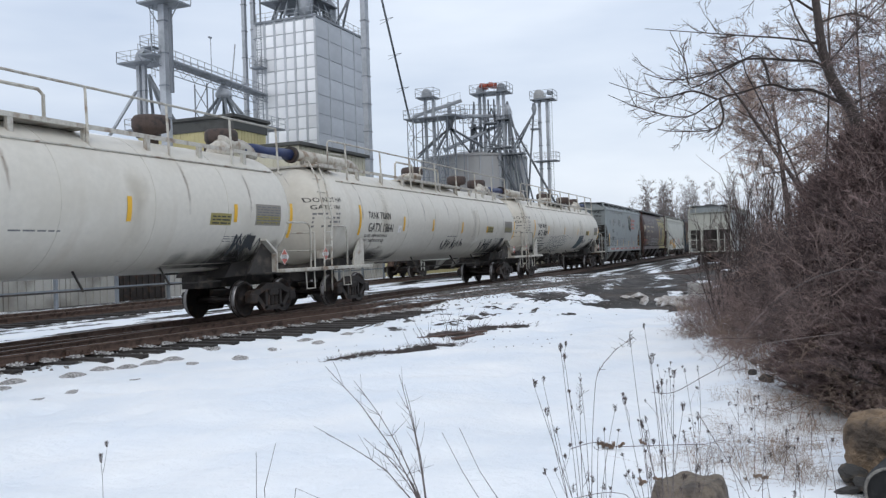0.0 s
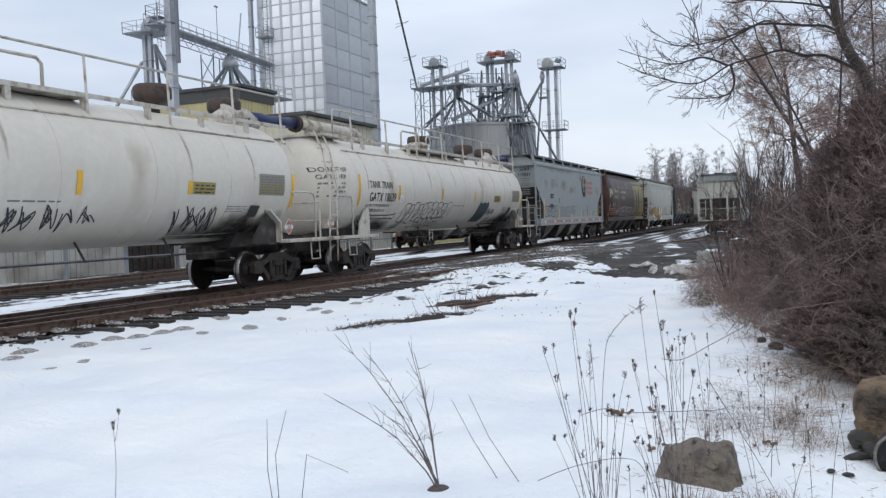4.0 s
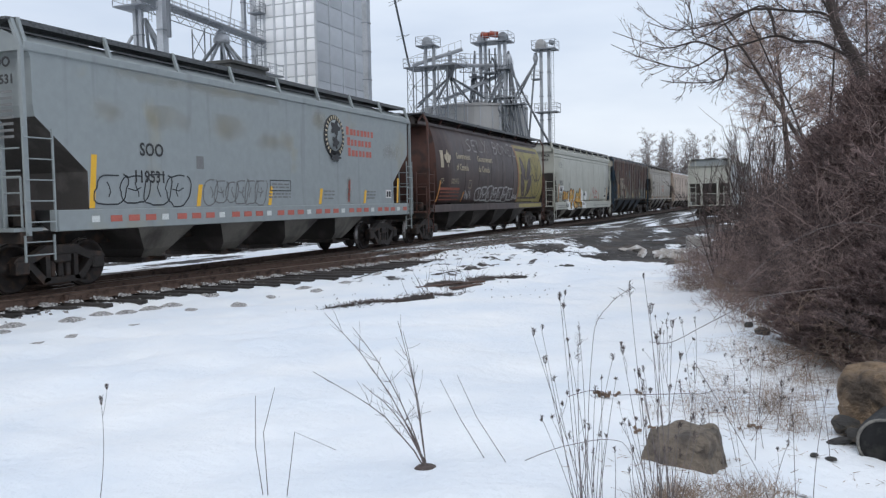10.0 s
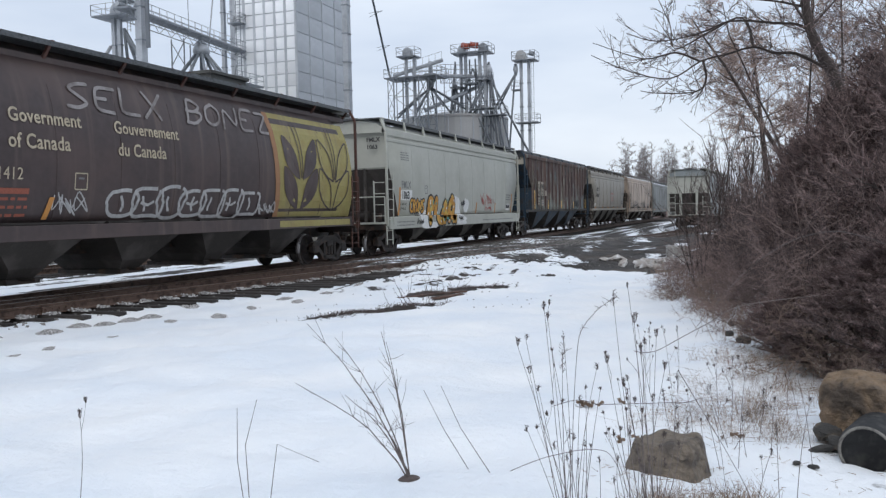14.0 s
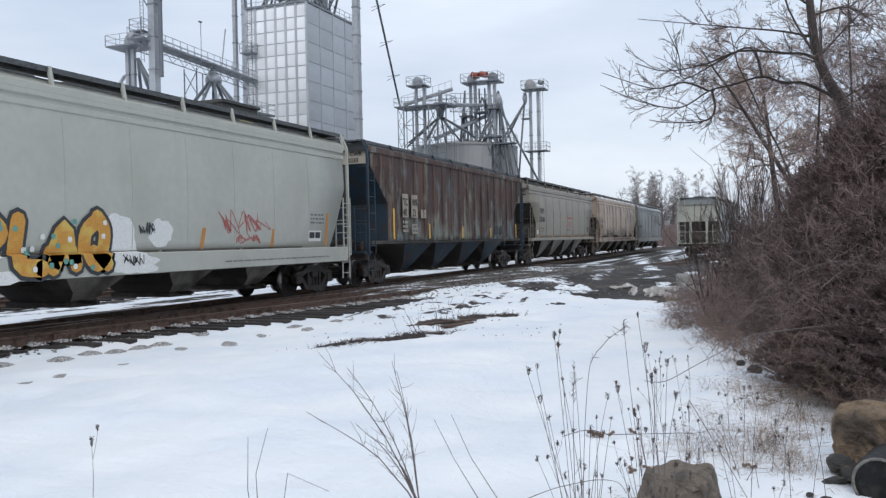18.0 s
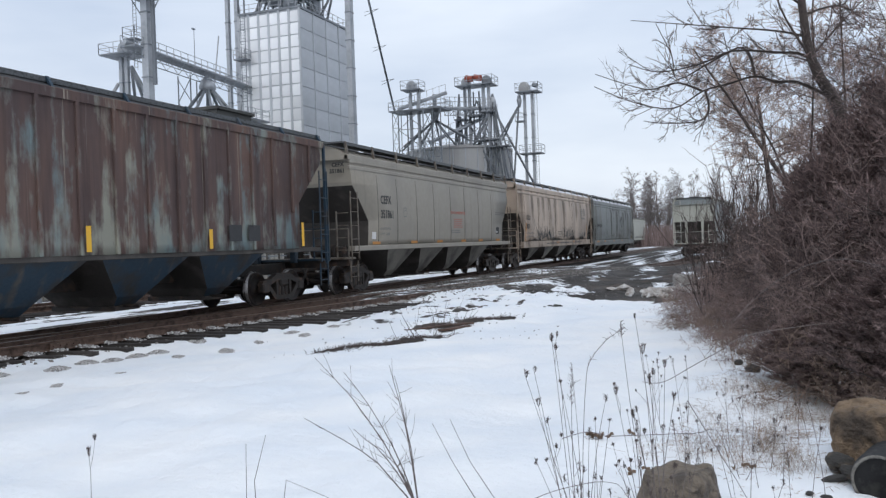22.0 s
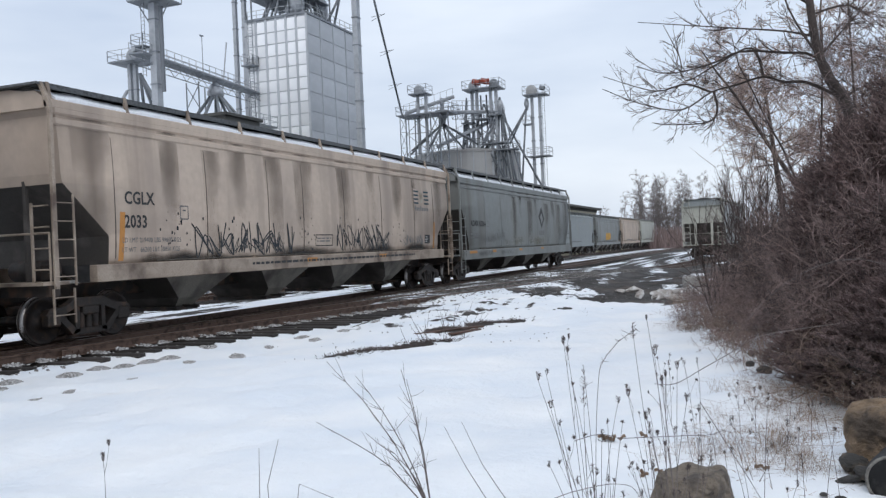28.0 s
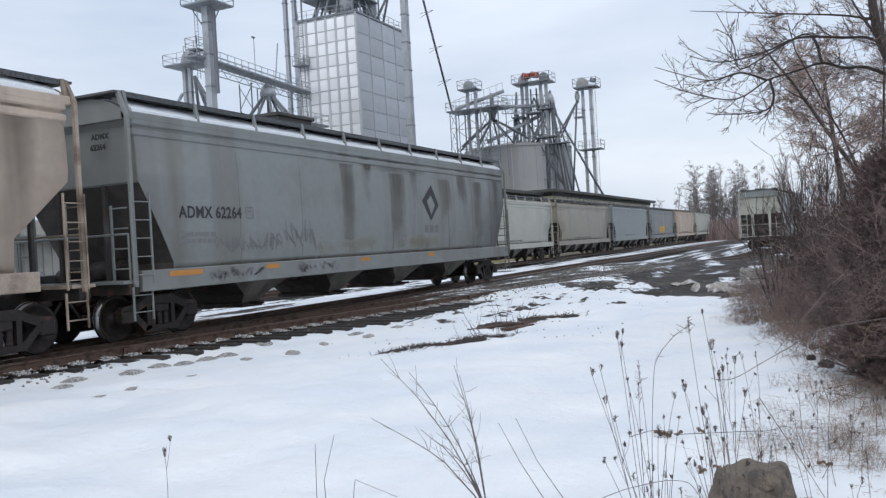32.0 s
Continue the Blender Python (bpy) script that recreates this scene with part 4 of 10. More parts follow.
def rusted_paint():
    """Old teal-grey paint with rust breaking through in upright runs, the paint holding on longest near the sill."""
    m = material("rusted_through_paint", (0.1, 0.06, 0.05), 0.8, grain=0.3, grain_scale=10, bump=0.25)
    nt = m.node_tree
    N, L = nt.nodes.new, nt.links.new
    tc = N("ShaderNodeTexCoord")

    def tex(scale, detail, stretch):
        mp = N("ShaderNodeMapping")
        mp.inputs["Scale"].default_value = stretch
        L(tc.outputs["Object"], mp.inputs["Vector"])
        t = N("ShaderNodeTexNoise")
        t.inputs["Scale"].default_value, t.inputs["Detail"].default_value, t.inputs["Roughness"].default_value = scale, detail, 0.62
        L(mp.outputs["Vector"], t.inputs["Vector"])
        return t.outputs["Fac"]

    def rng(v, a, b, c=0.0, d=1.0):
        r = N("ShaderNodeMapRange")
        for k, x in zip(("From Min", "From Max", "To Min", "To Max"), (a, b, c, d)):
            r.inputs[k].default_value = x
        L(v, r.inputs["Value"])
        return r.outputs["Result"]

    def mix(fac, a, b):
        x = N("ShaderNodeMix")
        x.data_type = "RGBA"
        L(fac, x.inputs["Factor"])
        for sock, v in (("A", a), ("B", b)):
            if isinstance(v, tuple):
                x.inputs[sock].default_value = (*v, 1)
            else:
                L(v, x.inputs[sock])
        return x.outputs["Result"]

    def add(a, b):
        x = N("ShaderNodeMath")
        L(a, x.inputs[0])
        L(b, x.inputs[1])
        return x.outputs[0]

    sep = N("ShaderNodeSeparateXYZ")
    L(tc.outputs["Object"], sep.inputs[0])
    rust = mix(rng(tex(1.0, 6, (1.4, 1.4, 0.28)), 0.36, 0.64), (0.075, 0.05, 0.048), (0.135, 0.08, 0.063))
    rust = mix(rng(tex(1.0, 5, (5.0, 5.0, 0.2)), 0.5, 0.75), rust, (0.05, 0.033, 0.032))
    paint = mix(rng(tex(1.0, 5, (0.6, 0.6, 0.5)), 0.42, 0.6), (0.25, 0.245, 0.2), (0.15, 0.2, 0.205))
    low = rng(sep.outputs["Z"], 1.5, 2.7, 0.10, -0.02)
    wear = add(add(tex(1.0, 8, (1.9, 1.9, 0.75)), rng(tex(1.0, 4, (3.2, 3.2, 0.10)), 0.3, 0.7, -0.10, 0.10)), low)
    col = mix(rng(wear, 0.50, 0.66), rust, paint)
    col = mix(rng(tex(1.0, 4, (7.0, 7.0, 0.09)), 0.66, 0.74), col, (0.33, 0.29, 0.23))
    L(col, nt.nodes["Principled BSDF"].inputs["Base Color"])
    return m


M["tcm"] = rusted_paint()
M["rust_bloom"] = film("rust_bloom", (0.12, 0.075, 0.05), 0.7, 2.0)
M["seam"] = material("stained_weld_seam", (0.575, 0.54, 0.465), 0.7, grain=0.25, grain_scale=3)


def end_letters(car, text, size, y, z, x=0.085):
    """Letters on the end sheet that looks against the train's way."""
    bm = words(text, size, bold=0.006)
    bmesh.ops.rotate(bm, verts=bm.verts, cent=(0, 0, 0), matrix=Matrix.Rotation(radians(-90), 3, "Z"))
    bmesh.ops.translate(bm, verts=bm.verts, vec=(x, y + 0.25 * len(text) * size, z))
    return part("lettering", bm, M["letter"], car)


def ladder(car, x0, x1, y, z0, z1, rungs, mat, name="ladder", r=0.016, label=""):
    bm = bmesh.new()
    for x in (x0, x1):
        box(bm, x - r, x + r, y - r, y + r, z0, z1)
    for k in range(rungs):
        z = z0 + (z1 - z0) * (k + 0.5) / rungs
        rod(bm, (x0, y - r, z), (x1, y - r, z), r * 0.75, 6)
    return part(name, bm, mat, car, label)


def coupler(car, x, s):
    bm = bmesh.new()
    box(bm, min(x, x + s * 0.55), max(x, x + s * 0.55), -0.09, 0.09, 0.80, 0.97, bevel=0.02)
    xe = x + s * 0.55
    box(bm, xe - 0.16, xe + 0.16, -0.2, 0.12, 0.72, 1.04, bevel=0.05)
    part("coupler", bm, M["rail"], car, "rusty knuckle coupler")
    bm = bmesh.new()
    tube(bm, [(x + s * 0.1, -0.35, 0.85), (x + s * 0.3, -0.36, 0.6), (x + s * 0.5, -0.3, 0.42), (x + s * 0.65, -0.2, 0.40)], 0.03, 6)
    part("air_hose", bm, M["black_steel"], car, "black rubber air hose")


def hopper(label, x0, L, truck_in, side_mat, end_mat, sill_mat, kind="flat", eave=4.35, sill=(1.05, 1.45), bays=4, moving=True, post_mat=None, y=None, turn=0, walk_z=4.74,
           slope_from=2.85, slope_in=0.95, slope_cap=1.0, dark_end=True, roof_mat=None, skirt=None, group="cars of the moving train", fine=True, posts=True, seams=None, seam_mat=None, snow=False, sill_from=None):
    """A covered hopper. Its origin is on the rail top below its end; -y is the side seen."""
    car = thing("covered_hopper_car", pose(x0, TRACK_Y if y is None else y, 0, 0, 0, turn), label, "railway car", group)
    W = 1.58
    zb = sill[1] if skirt is None else skirt
    if kind == "curved":
        def width(z):
            u = (z - 2.7) / 1.6
            return W - 0.03 - 0.10 * max(0, abs(u)) ** 2.6 if z < eave - 0.35 else W - 0.10
    elif kind == "cyl":
        def width(z):
            u = (z - 2.75) / 1.75
            return W * math.sqrt(max(0.05, 1 - 0.42 * u * u - 0.10 * u ** 4))
    else:
        def width(z):
            return W - 0.02

    def end_in(z):
        """How far the end of the body stands back at a height."""
        if kind == "cyl":
            return 0.75 + (0.55 * ((2.9 - z) / 1.5) ** 2 if z < 2.9 else 0.25 * ((z - 2.9) / 1.5) ** 2)
        if z > slope_from:
            return 0.12 + (0.10 if z < eave - 0.02 else 0)
        return min(slope_cap, 0.25 + (slope_from - z) * slope_in)

    # body: rectangles stacked by height
    zs = sorted({zb + (eave - zb) * k / 14 for k in range(15)} | {slope_from, slope_from - 0.002, max(zb, slope_from - (slope_cap - 0.25) / slope_in)})
    nx = 9 if kind != "flat" else 2
    bm = bmesh.new()
    rings = []
    for z in zs:
        e, w = end_in(z), width(z)
        xs = [e + (L - 2 * e) * k / (nx - 1) for k in range(nx)]
        rings.append([bm.verts.new((x, -w, z)) for x in xs] + [bm.verts.new((x, w, z)) for x in reversed(xs)])
    for A, B in zip(rings, rings[1:]):
        n = len(A)
        for k in range(n):
            f = bm.faces.new((A[k], A[(k + 1) % n], B[(k + 1) % n], B[k]))
            f.smooth = kind != "flat" and k not in (nx - 1, n - 1)
            # with dark_end, the sloped lower end is darker than the sheet above it
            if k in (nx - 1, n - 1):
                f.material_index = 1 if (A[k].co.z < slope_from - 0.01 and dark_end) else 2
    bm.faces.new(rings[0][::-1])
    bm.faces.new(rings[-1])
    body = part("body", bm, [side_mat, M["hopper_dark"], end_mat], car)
    # roof
    bm = bmesh.new()
    we, top = width(eave), walk_z - 0.05
    extrude(bm, [(-we - 0.03, eave - 0.10), (-we - 0.03, eave + 0.03), (-we * 0.80, eave + 0.22), (-we * 0.62, top - 0.06), (-we * 0.4, top), (we * 0.4, top), (we * 0.62, top - 0.06), (we * 0.80, eave + 0.22), (we + 0.03, eave + 0.03), (we + 0.03, eave - 0.10)], "x", 0.05, L - 0.05)
    part("roof", bm, roof_mat or (side_mat if kind in ("flat", "curved") else M["dark_grey"]), car)
    for s in (-1, 1):
        a, b = sorted((s * (we + 0.045), s * (we - 0.10)))
        part("eave_rail", boxes((0.05, L - 0.05, a, b, eave - 0.11, eave + 0.05), bevel=0.02), side_mat, car)
    # ribs and seams
    if kind == "rib":
        for k in range(18):
            x = 0.9 + (L - 1.8) * k / 17
            z0 = max(zb, slope_from - (x - 0.3) / slope_in, slope_from - (L - 0.3 - x) / slope_in)
            part("rib", boxes((x - 0.045, x + 0.045, -W - 0.035, -W + 0.03, z0, eave - 0.06), bevel=0.012), side_mat, body)
        part("top_plate", boxes((0.15, L - 0.15, -W - 0.03, -W + 0.02, eave - 0.14, eave + 0.02)), side_mat, body)
    elif kind in ("curved", "cyl") and fine:
        for x in seams or [0.6 + (L - 1.2) * k / 9 for k in range(1, 9)]:
            bm = bmesh.new()
            pts = [(x, -width(z) - 0.001, z) for z in np.linspace(max(zb + 0.1, slope_from - x), eave - 0.5, 10)]
            tube(bm, pts, 0.016 if seam_mat else 0.011, 4, r_end=0.006)
            part("weld_seam", bm, seam_mat or side_mat, body)
    if kind == "curved":
        for z in (eave - 0.14, eave - 0.34):
            part("bead", boxes((0.15, L - 0.15, -width(z) - 0.045, -width(z) + 0.05, z - 0.07, z + 0.07), bevel=0.03), side_mat, body)
    # side sill
    sx0, sx1 = (0.15, L - 0.15) if kind == "curved" else (0.62, L - 0.3)
    if sill_from:
        sx0, sx1 = sill_from, L - sill_from
    if kind in ("flat", "curved"):
        for s in (-1, 1):
            a, b = sorted((s * (W + 0.03), s * (W - 0.18)))
            part("side_sill", boxes((sx0, sx1, a, b, sill[0], sill[1]), bevel=0.015), sill_mat, car)
    else:
        for s in (-1, 1):
            a, b = sorted((s * (W - 0.05), s * (W - 0.25)))
            part("side_sill", boxes((0.3, L - 0.3, a, b, sill[0] + 0.1, sill[0] + 0.22), bevel=0.01), M["hopper_dark"], car)
    # underframe
    bm = boxes((-0.75, L + 0.75, -0.22, 0.22, 0.78, 1.08), bevel=0.02)
    for xe in (0.0, L):
        box(bm, xe - 0.12, xe + 0.12, -W + 0.05, W - 0.05, 0.92, 1.12)
    part("centre_sill", bm, M["black_steel"], car)
    # hopper bays
    a, b = truck_in + 1.35, L - truck_in - 1.35
    for k in range(bays):
        c = a + (b - a) * (k + 0.5) / bays
        h = (b - a) / bays / 2
        bm = bmesh.new()
        lo = [bm.verts.new((c + dx * 0.3, dy * 0.75, 0.42)) for dx, dy in ((-1, -1), (1, -1), (1, 1), (-1, 1))]
        mid = [bm.verts.new((c + dx * 0.42, dy * 0.95, 0.62)) for dx, dy in ((-1, -1), (1, -1), (1, 1), (-1, 1))]
        hi = [bm.verts.new((c + dx * h * 0.98, dy * (W - 0.06), zb + 0.05)) for dx, dy in ((-1, -1), (1, -1), (1, 1), (-1, 1))]
        # faces along the car get the dark sheet, most outward faces a paler one
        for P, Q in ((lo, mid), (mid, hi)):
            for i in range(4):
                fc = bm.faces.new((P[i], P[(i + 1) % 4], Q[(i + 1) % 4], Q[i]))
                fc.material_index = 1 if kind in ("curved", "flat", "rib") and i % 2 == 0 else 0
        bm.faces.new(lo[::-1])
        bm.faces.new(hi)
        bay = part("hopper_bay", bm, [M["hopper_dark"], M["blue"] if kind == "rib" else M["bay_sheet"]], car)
        bm = boxes((c - 0.38, c + 0.38, -0.85, 0.85, 0.33, 0.43), bevel=0.01)
        rod(bm, (c - 0.1, -1.25, 0.42), (c - 0.1, -0.8, 0.42), 0.035, 6)
        part("outlet_gate", bm, M["black_steel"], bay)
    # running boards, hatches
    for s in (-1, 1):
        bm = bmesh.new()
        yb = s * 1.10
        box(bm, 0.05, L - 0.05, yb - 0.30, yb + 0.30, walk_z - 0.05, walk_z)
        box(bm, 0.05, L - 0.05, yb + s * 0.30 - 0.012, yb + s * 0.30 + 0.012, walk_z - 0.09, walk_z + 0.01)
        rb = part("running_board", bm, M["grating"], car, "grey steel grating walkway")
        n = int(L / 1.85)
        for k in range(n + 1):
            x = 0.12 + (L - 0.24) * k / n
            bm = bmesh.new()
            extrude(bm, [(yb + s * 0.27, walk_z + 0.02), (yb + s * 0.33, walk_z + 0.02), (s * (we + 0.035), eave - 0.02), (s * (we - 0.03), eave - 0.02)], "x", x - 0.035, x + 0.035)
            part("bracket", bm, post_mat or sill_mat, rb)
    if snow:
        bm = bmesh.new()
        n = int(L / 0.3)
        rings = []
        for k in range(n + 1):
            x = 0.25 + (L - 0.5) * k / n
            q = 0.055 + 0.035 * noise.noise(Vector((x * 0.9, x0, 0))) + 0.02 * noise.noise(Vector((x * 4, x0, 3)))
            rings.append([bm.verts.new((x, -we * u, zz)) for u, zz in ((1.0, eave + 0.045), (1.0, eave + 0.05 + q), (0.84, eave + 0.20 + q), (0.66, top - 0.04 + q), (0.66, top - 0.08))])
        for A, B in zip(rings, rings[1:]):
            for i in range(5):
                bm.faces.new((A[i], A[(i + 1) % 5], B[(i + 1) % 5], B[i]))
        bm.faces.new(rings[0])
        bm.faces.new(rings[-1][::-1])
        bmesh.ops.recalc_face_normals(bm, faces=bm.faces)
        part("snow_ridge", bm, M["snow_cap"], car, "old snow lying along the roof edge")
    for k in range(5 if fine else 1):
        w5 = L / 5 if fine else L
        bm = boxes((0.35 + w5 * k, w5 * (k + 1) - 0.35, -0.36, 0.36, top - 0.02, top + 0.14), bevel=0.05)
        part("roof_hatch", bm, M["dark_grey"], car, "long trough hatch cover")
    part("end_walk", boxes((-0.10, 0.28, -1.40, 1.40, walk_z - 0.04, walk_z + 0.004)), M["grating"], car)
    part("end_walk", boxes((L - 0.28, L + 0.10, -1.40, 1.40, walk_z - 0.04, walk_z + 0.004)), M["grating"], car)
    # ends
    pm = post_mat or sill_mat
    for xe, s in ((0.0, -1), (L, 1)):
        for sy in (-1, 1) if posts else ():
            bm = bmesh.new()
            tube(bm, [(xe - s * 0.02, sy * (W - 0.02), 1.05), (xe - s * 0.02, sy * (W - 0.02), eave - 0.05), (xe - s * 0.02, sy * 1.36, walk_z)], 0.05, 4)
            part("corner_post", bm, pm, car)
        for yy in (-0.62, 0.62):
            pw = 0.09 if kind in ("flat", "rib") else 0.045
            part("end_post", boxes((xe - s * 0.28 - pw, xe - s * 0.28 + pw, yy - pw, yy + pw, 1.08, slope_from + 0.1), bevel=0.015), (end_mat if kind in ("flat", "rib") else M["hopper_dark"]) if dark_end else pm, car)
        part("end_platform", boxes((xe - 0.25, xe + 0.35 if s < 0 else xe + 0.25, -W + 0.06, W - 0.06, 1.12, 1.18)), pm, car)
        lx0, lx1 = (xe - 0.06, xe + (0.56 if kind == "flat" else 0.42)) if s < 0 else (xe - 0.42, xe + 0.02)
        ladder(car, lx0, lx1, -W - 0.03, 1.1, slope_from - 0.2, 5, pm)
        ladder(car, lx0, lx1, -W + 0.02, 0.6 if kind == "flat" else 0.42, 1.05, 2, pm, name="step")
        # cross-ladder on the end
        bm = bmesh.new()
        for yy in (1.45, 1.0):
            box(bm, xe + s * 0.02 - 0.02, xe + s * 0.02 + 0.02, yy - 0.02, yy + 0.02, 1.1, walk_z - 0.05)
        for k in range(9):
            rod(bm, (xe + s * 0.03, 1.45, 1.35 + 0.40 * k), (xe + s * 0.03, 1.0, 1.35 + 0.40 * k), 0.015, 6)
        part("end_ladder", bm, pm, car)
        bm = bmesh.new()
        for yy in (-1.1,):
            box(bm, xe + s * 0.05 - 0.02, xe + s * 0.05 + 0.02, yy - 0.02, yy + 0.02, 1.1, 2.6)
        for k in range(4):
            rod(bm, (xe + s * 0.05, -1.5, 1.4 + 0.38 * k), (xe + s * 0.05, -1.1, 1.4 + 0.38 * k), 0.015, 6)
        part("end_ladder", bm, pm, car)
        bm = bmesh.new()
        rod(bm, (xe + s * 0.05, -1.5, 2.05), (xe + s * 0.05, 1.5, 2.05), 0.022, 6)
        rod(bm, (xe + s * 0.05, -1.5, 2.05), (xe + s * 0.05, -1.5, 1.1), 0.022, 6)
        part("hand_rail", bm, pm, car)
        coupler(car, xe + s * 0.55, s)
    # brake gear on one end
    bm = bmesh.new()
    rod(bm, (0.75, -0.6, 1.38), (0.75, 0.2, 1.38), 0.2, 14)
    rod(bm, (0.5, 0.5, 1.3), (0.5, 0.95, 1.3), 0.14, 12)
    box(bm, 0.4, 0.62, -1.1, -0.75, 1.18, 1.5, bevel=0.03)
    part("air_reservoir", bm, M["black_steel"], car)
    for tx in (truck_in, L - truck_in):
        add_truck(car, tx, moving)
    if moving:
        MOVING_CARS.append((car, x0, width))
    return car, width


def tank_car(label, x0, with_front_text, text_number, strips, text_x=2.85, panel_x=14.5, moving=True):
    car = thing("tank_car", pose(x0, TRACK_Y, 0), label, "railway car", "cars of the moving train")
    L, R, zc = 19.2, 1.5, 2.70
    a, b = 0.35, 19.1

    def width(z):
        return math.sqrt(max(0.02, R * R - (z - zc) ** 2))

    bm = bmesh.new()
    prof = [(0.0, a)]
    for k in range(1, 9):
        t = k / 8 * math.pi / 2
        prof.append((R * math.sin(t), a + 0.72 * (1 - math.cos(t))))
    for k in range(1, 6):
        prof.append((R, a + 0.72 + (b - a - 1.44) * k / 6))
    for k in range(8, -1, -1):
        t = k / 8 * math.pi / 2
        prof.append((R * math.sin(t) if k else 0.0, b - 0.72 * (1 - math.cos(t))))
    lathe(bm, prof, (0, 0, zc), "x", 48)
    shell = part("shell", bm, M["tank_paint"], car)
    for k in range(1, 7):
        x = a + 0.72 + (b - a - 1.44) * k / 7
        bm = bmesh.new()
        tube(bm, [(x, (R - 0.001) * math.cos(q), zc + (R - 0.001) * math.sin(q)) for q in np.linspace(0, 6.2832, 64)[:-1]], 0.007, 4, closed=True)
        part("weld_seam", bm, M["seam"], shell)
    # grimy lower sides and saddle
    for xe, s in ((2.0, -1), (L - 1.2, 1)):
        bm = bmesh.new()
        extrude(bm, [(xe - 1.3, 1.05), (xe + 1.3, 1.05), (xe + 0.8, 1.62), (xe - 0.8, 1.62)], "y", -0.75, 0.75)
        part("saddle", bm, M["grime"], car)
        # bracket plate that carries the side step
        for sy in (-1, 1):
            bm = bmesh.new()
            if s < 0:
                x1 = 2.1
                extrude(bm, [(x1, 1.12), (x1 + 0.72, 1.12), (x1 + 0.72, 1.95), (x1 + 0.50, 2.02), (x1 + 0.12, 1.55)], "y", sy * 1.30, sy * 1.36)
                part("bolster_plate", bm, M["white_paint"], car, "cream painted bracket plate")
            else:
                extrude(bm, [(17.95, 1.12), (16.9, 1.12), (17.2, 1.5), (17.6, 1.88), (17.95, 1.62)], "y", sy * 1.24, sy * 1.30)
                plate = part("bolster_plate", bm, M["grime"], car, "sooty bracket plate")
                bm = bmesh.new()
                extrude(bm, [(17.5, 1.97), (17.98, 1.64), (17.98, 1.12), (17.94, 1.12), (17.93, 1.60), (17.48, 1.92)], "y", sy * 1.22, sy * 1.46)
                part("flange", bm, M["white_paint"], plate, "cream flange along the bracket plate")
    for xa, xb in ((-0.6, 2.9), (L - 2.9, L + 0.6)):
        part("stub_sill", boxes((xa, xb, -0.25, 0.25, 0.78, 1.1), bevel=0.02), M["grime"], car)
    # end platforms with rails and ladders
    for xe, s in ((0.0, -1), (L + 0.4, 1)):
        lo, hi = sorted((xe + s * 0.35, xe - s * (2.85 if s < 0 else 1.6)))
        for sy in (-1, 1):
            part("side_step", boxes((lo, hi, sy * 1.5 - 0.14, sy * 1.5 + 0.14, 1.10, 1.19), bevel=0.01), M["white_paint"], car, "cream steel side step")
        part("end_platform", boxes((xe + (-0.45 if s < 0 else -0.25), xe + (0.25 if s < 0 else 0.45), -1.5, 1.5, 1.08, 1.14)), M["white_paint"], car)
        bm = bmesh.new()
        tube(bm, [(0.5, -1.52, 1.15), (0.5, -1.52, 2.24), (0.6, -1.52, 2.35), (1.33, -1.52, 2.35), (1.43, -1.52, 2.24), (1.43, -1.52, 1.15)] if s < 0 else
             [(xe - 1.2, -1.40, 2.39), (xe - 1.0, -1.52, 2.40), (xe - 0.36, -1.52, 2.41), (xe - 0.14, -1.52, 2.36), (xe - 0.06, -1.52, 2.21), (xe - 0.09, -1.52, 1.15)], 0.028, 8)
        part("hand_rail", bm, M["white_paint"], car)
        if s < 0:
            bm = bmesh.new()
            for yy in (-1.45, 1.45):
                rod(bm, (xe + s * 0.33, yy, 1.15), (xe + s * 0.33, yy, 2.15), 0.025, 6)
            rod(bm, (xe + s * 0.33, -1.45, 2.15), (xe + s * 0.33, 1.45, 2.15), 0.025, 6)
            rod(bm, (xe + s * 0.33, -1.45, 1.65), (xe + s * 0.33, 1.45, 1.65), 0.02, 6)
            part("end_rail", bm, M["white_paint"], car)
        bm = bmesh.new()
        sx = 1.4 if s < 0 else xe - 0.11
        tube(bm, [(sx - 0.22, -1.5, 1.1), (sx - 0.22, -1.52, 0.62), (sx + 0.22, -1.52, 0.62), (sx + 0.22, -1.5, 1.1)], 0.022, 6)
        part("stirrup_step", bm, M["white_paint"], car)
        coupler(car, xe - s * 0.3, s)
        # placard
        bm = bmesh.new()
        px, pz, c = (xe + 0.1, 1.55, 0.2) if s < 0 else (xe - 1.44, 1.50, 0.215)
        bm.faces.new([bm.verts.new((px + dx, -1.545, pz + dz)) for dx, dz in ((-c, 0), (0, -c), (c, 0), (0, c))])
        ob = part("placard", bm, M["placard"], car, "red diamond hazard placard with a white edge")
        part("holder", boxes((px - 0.03, px + 0.03, -1.54, -1.28, pz - 0.12, pz + 0.12)), M["white_paint"], ob)
        bm = bmesh.new()
        for lo, hi in ((-0.88, -0.26), (0.26, 0.88)):
            bm.faces.new([bm.verts.new((px + dx * c, -1.55, pz + dz * c)) for dx, dz in ((-(0.9 - abs(lo)), lo), (0.9 - abs(lo), lo), (0.9 - abs(hi), hi), (-(0.9 - abs(hi)), hi))])
        part("red_field", bm, M["letter_red"], ob)
        bm = shifted(words("1203", 0.12), px - 0.13, pz - 0.045)
        for v in bm.verts:
            v.co.y = -1.552
        part("lettering", bm, M["letter"], ob)
    # tall end ladder up to the walkway
    bm = bmesh.new()
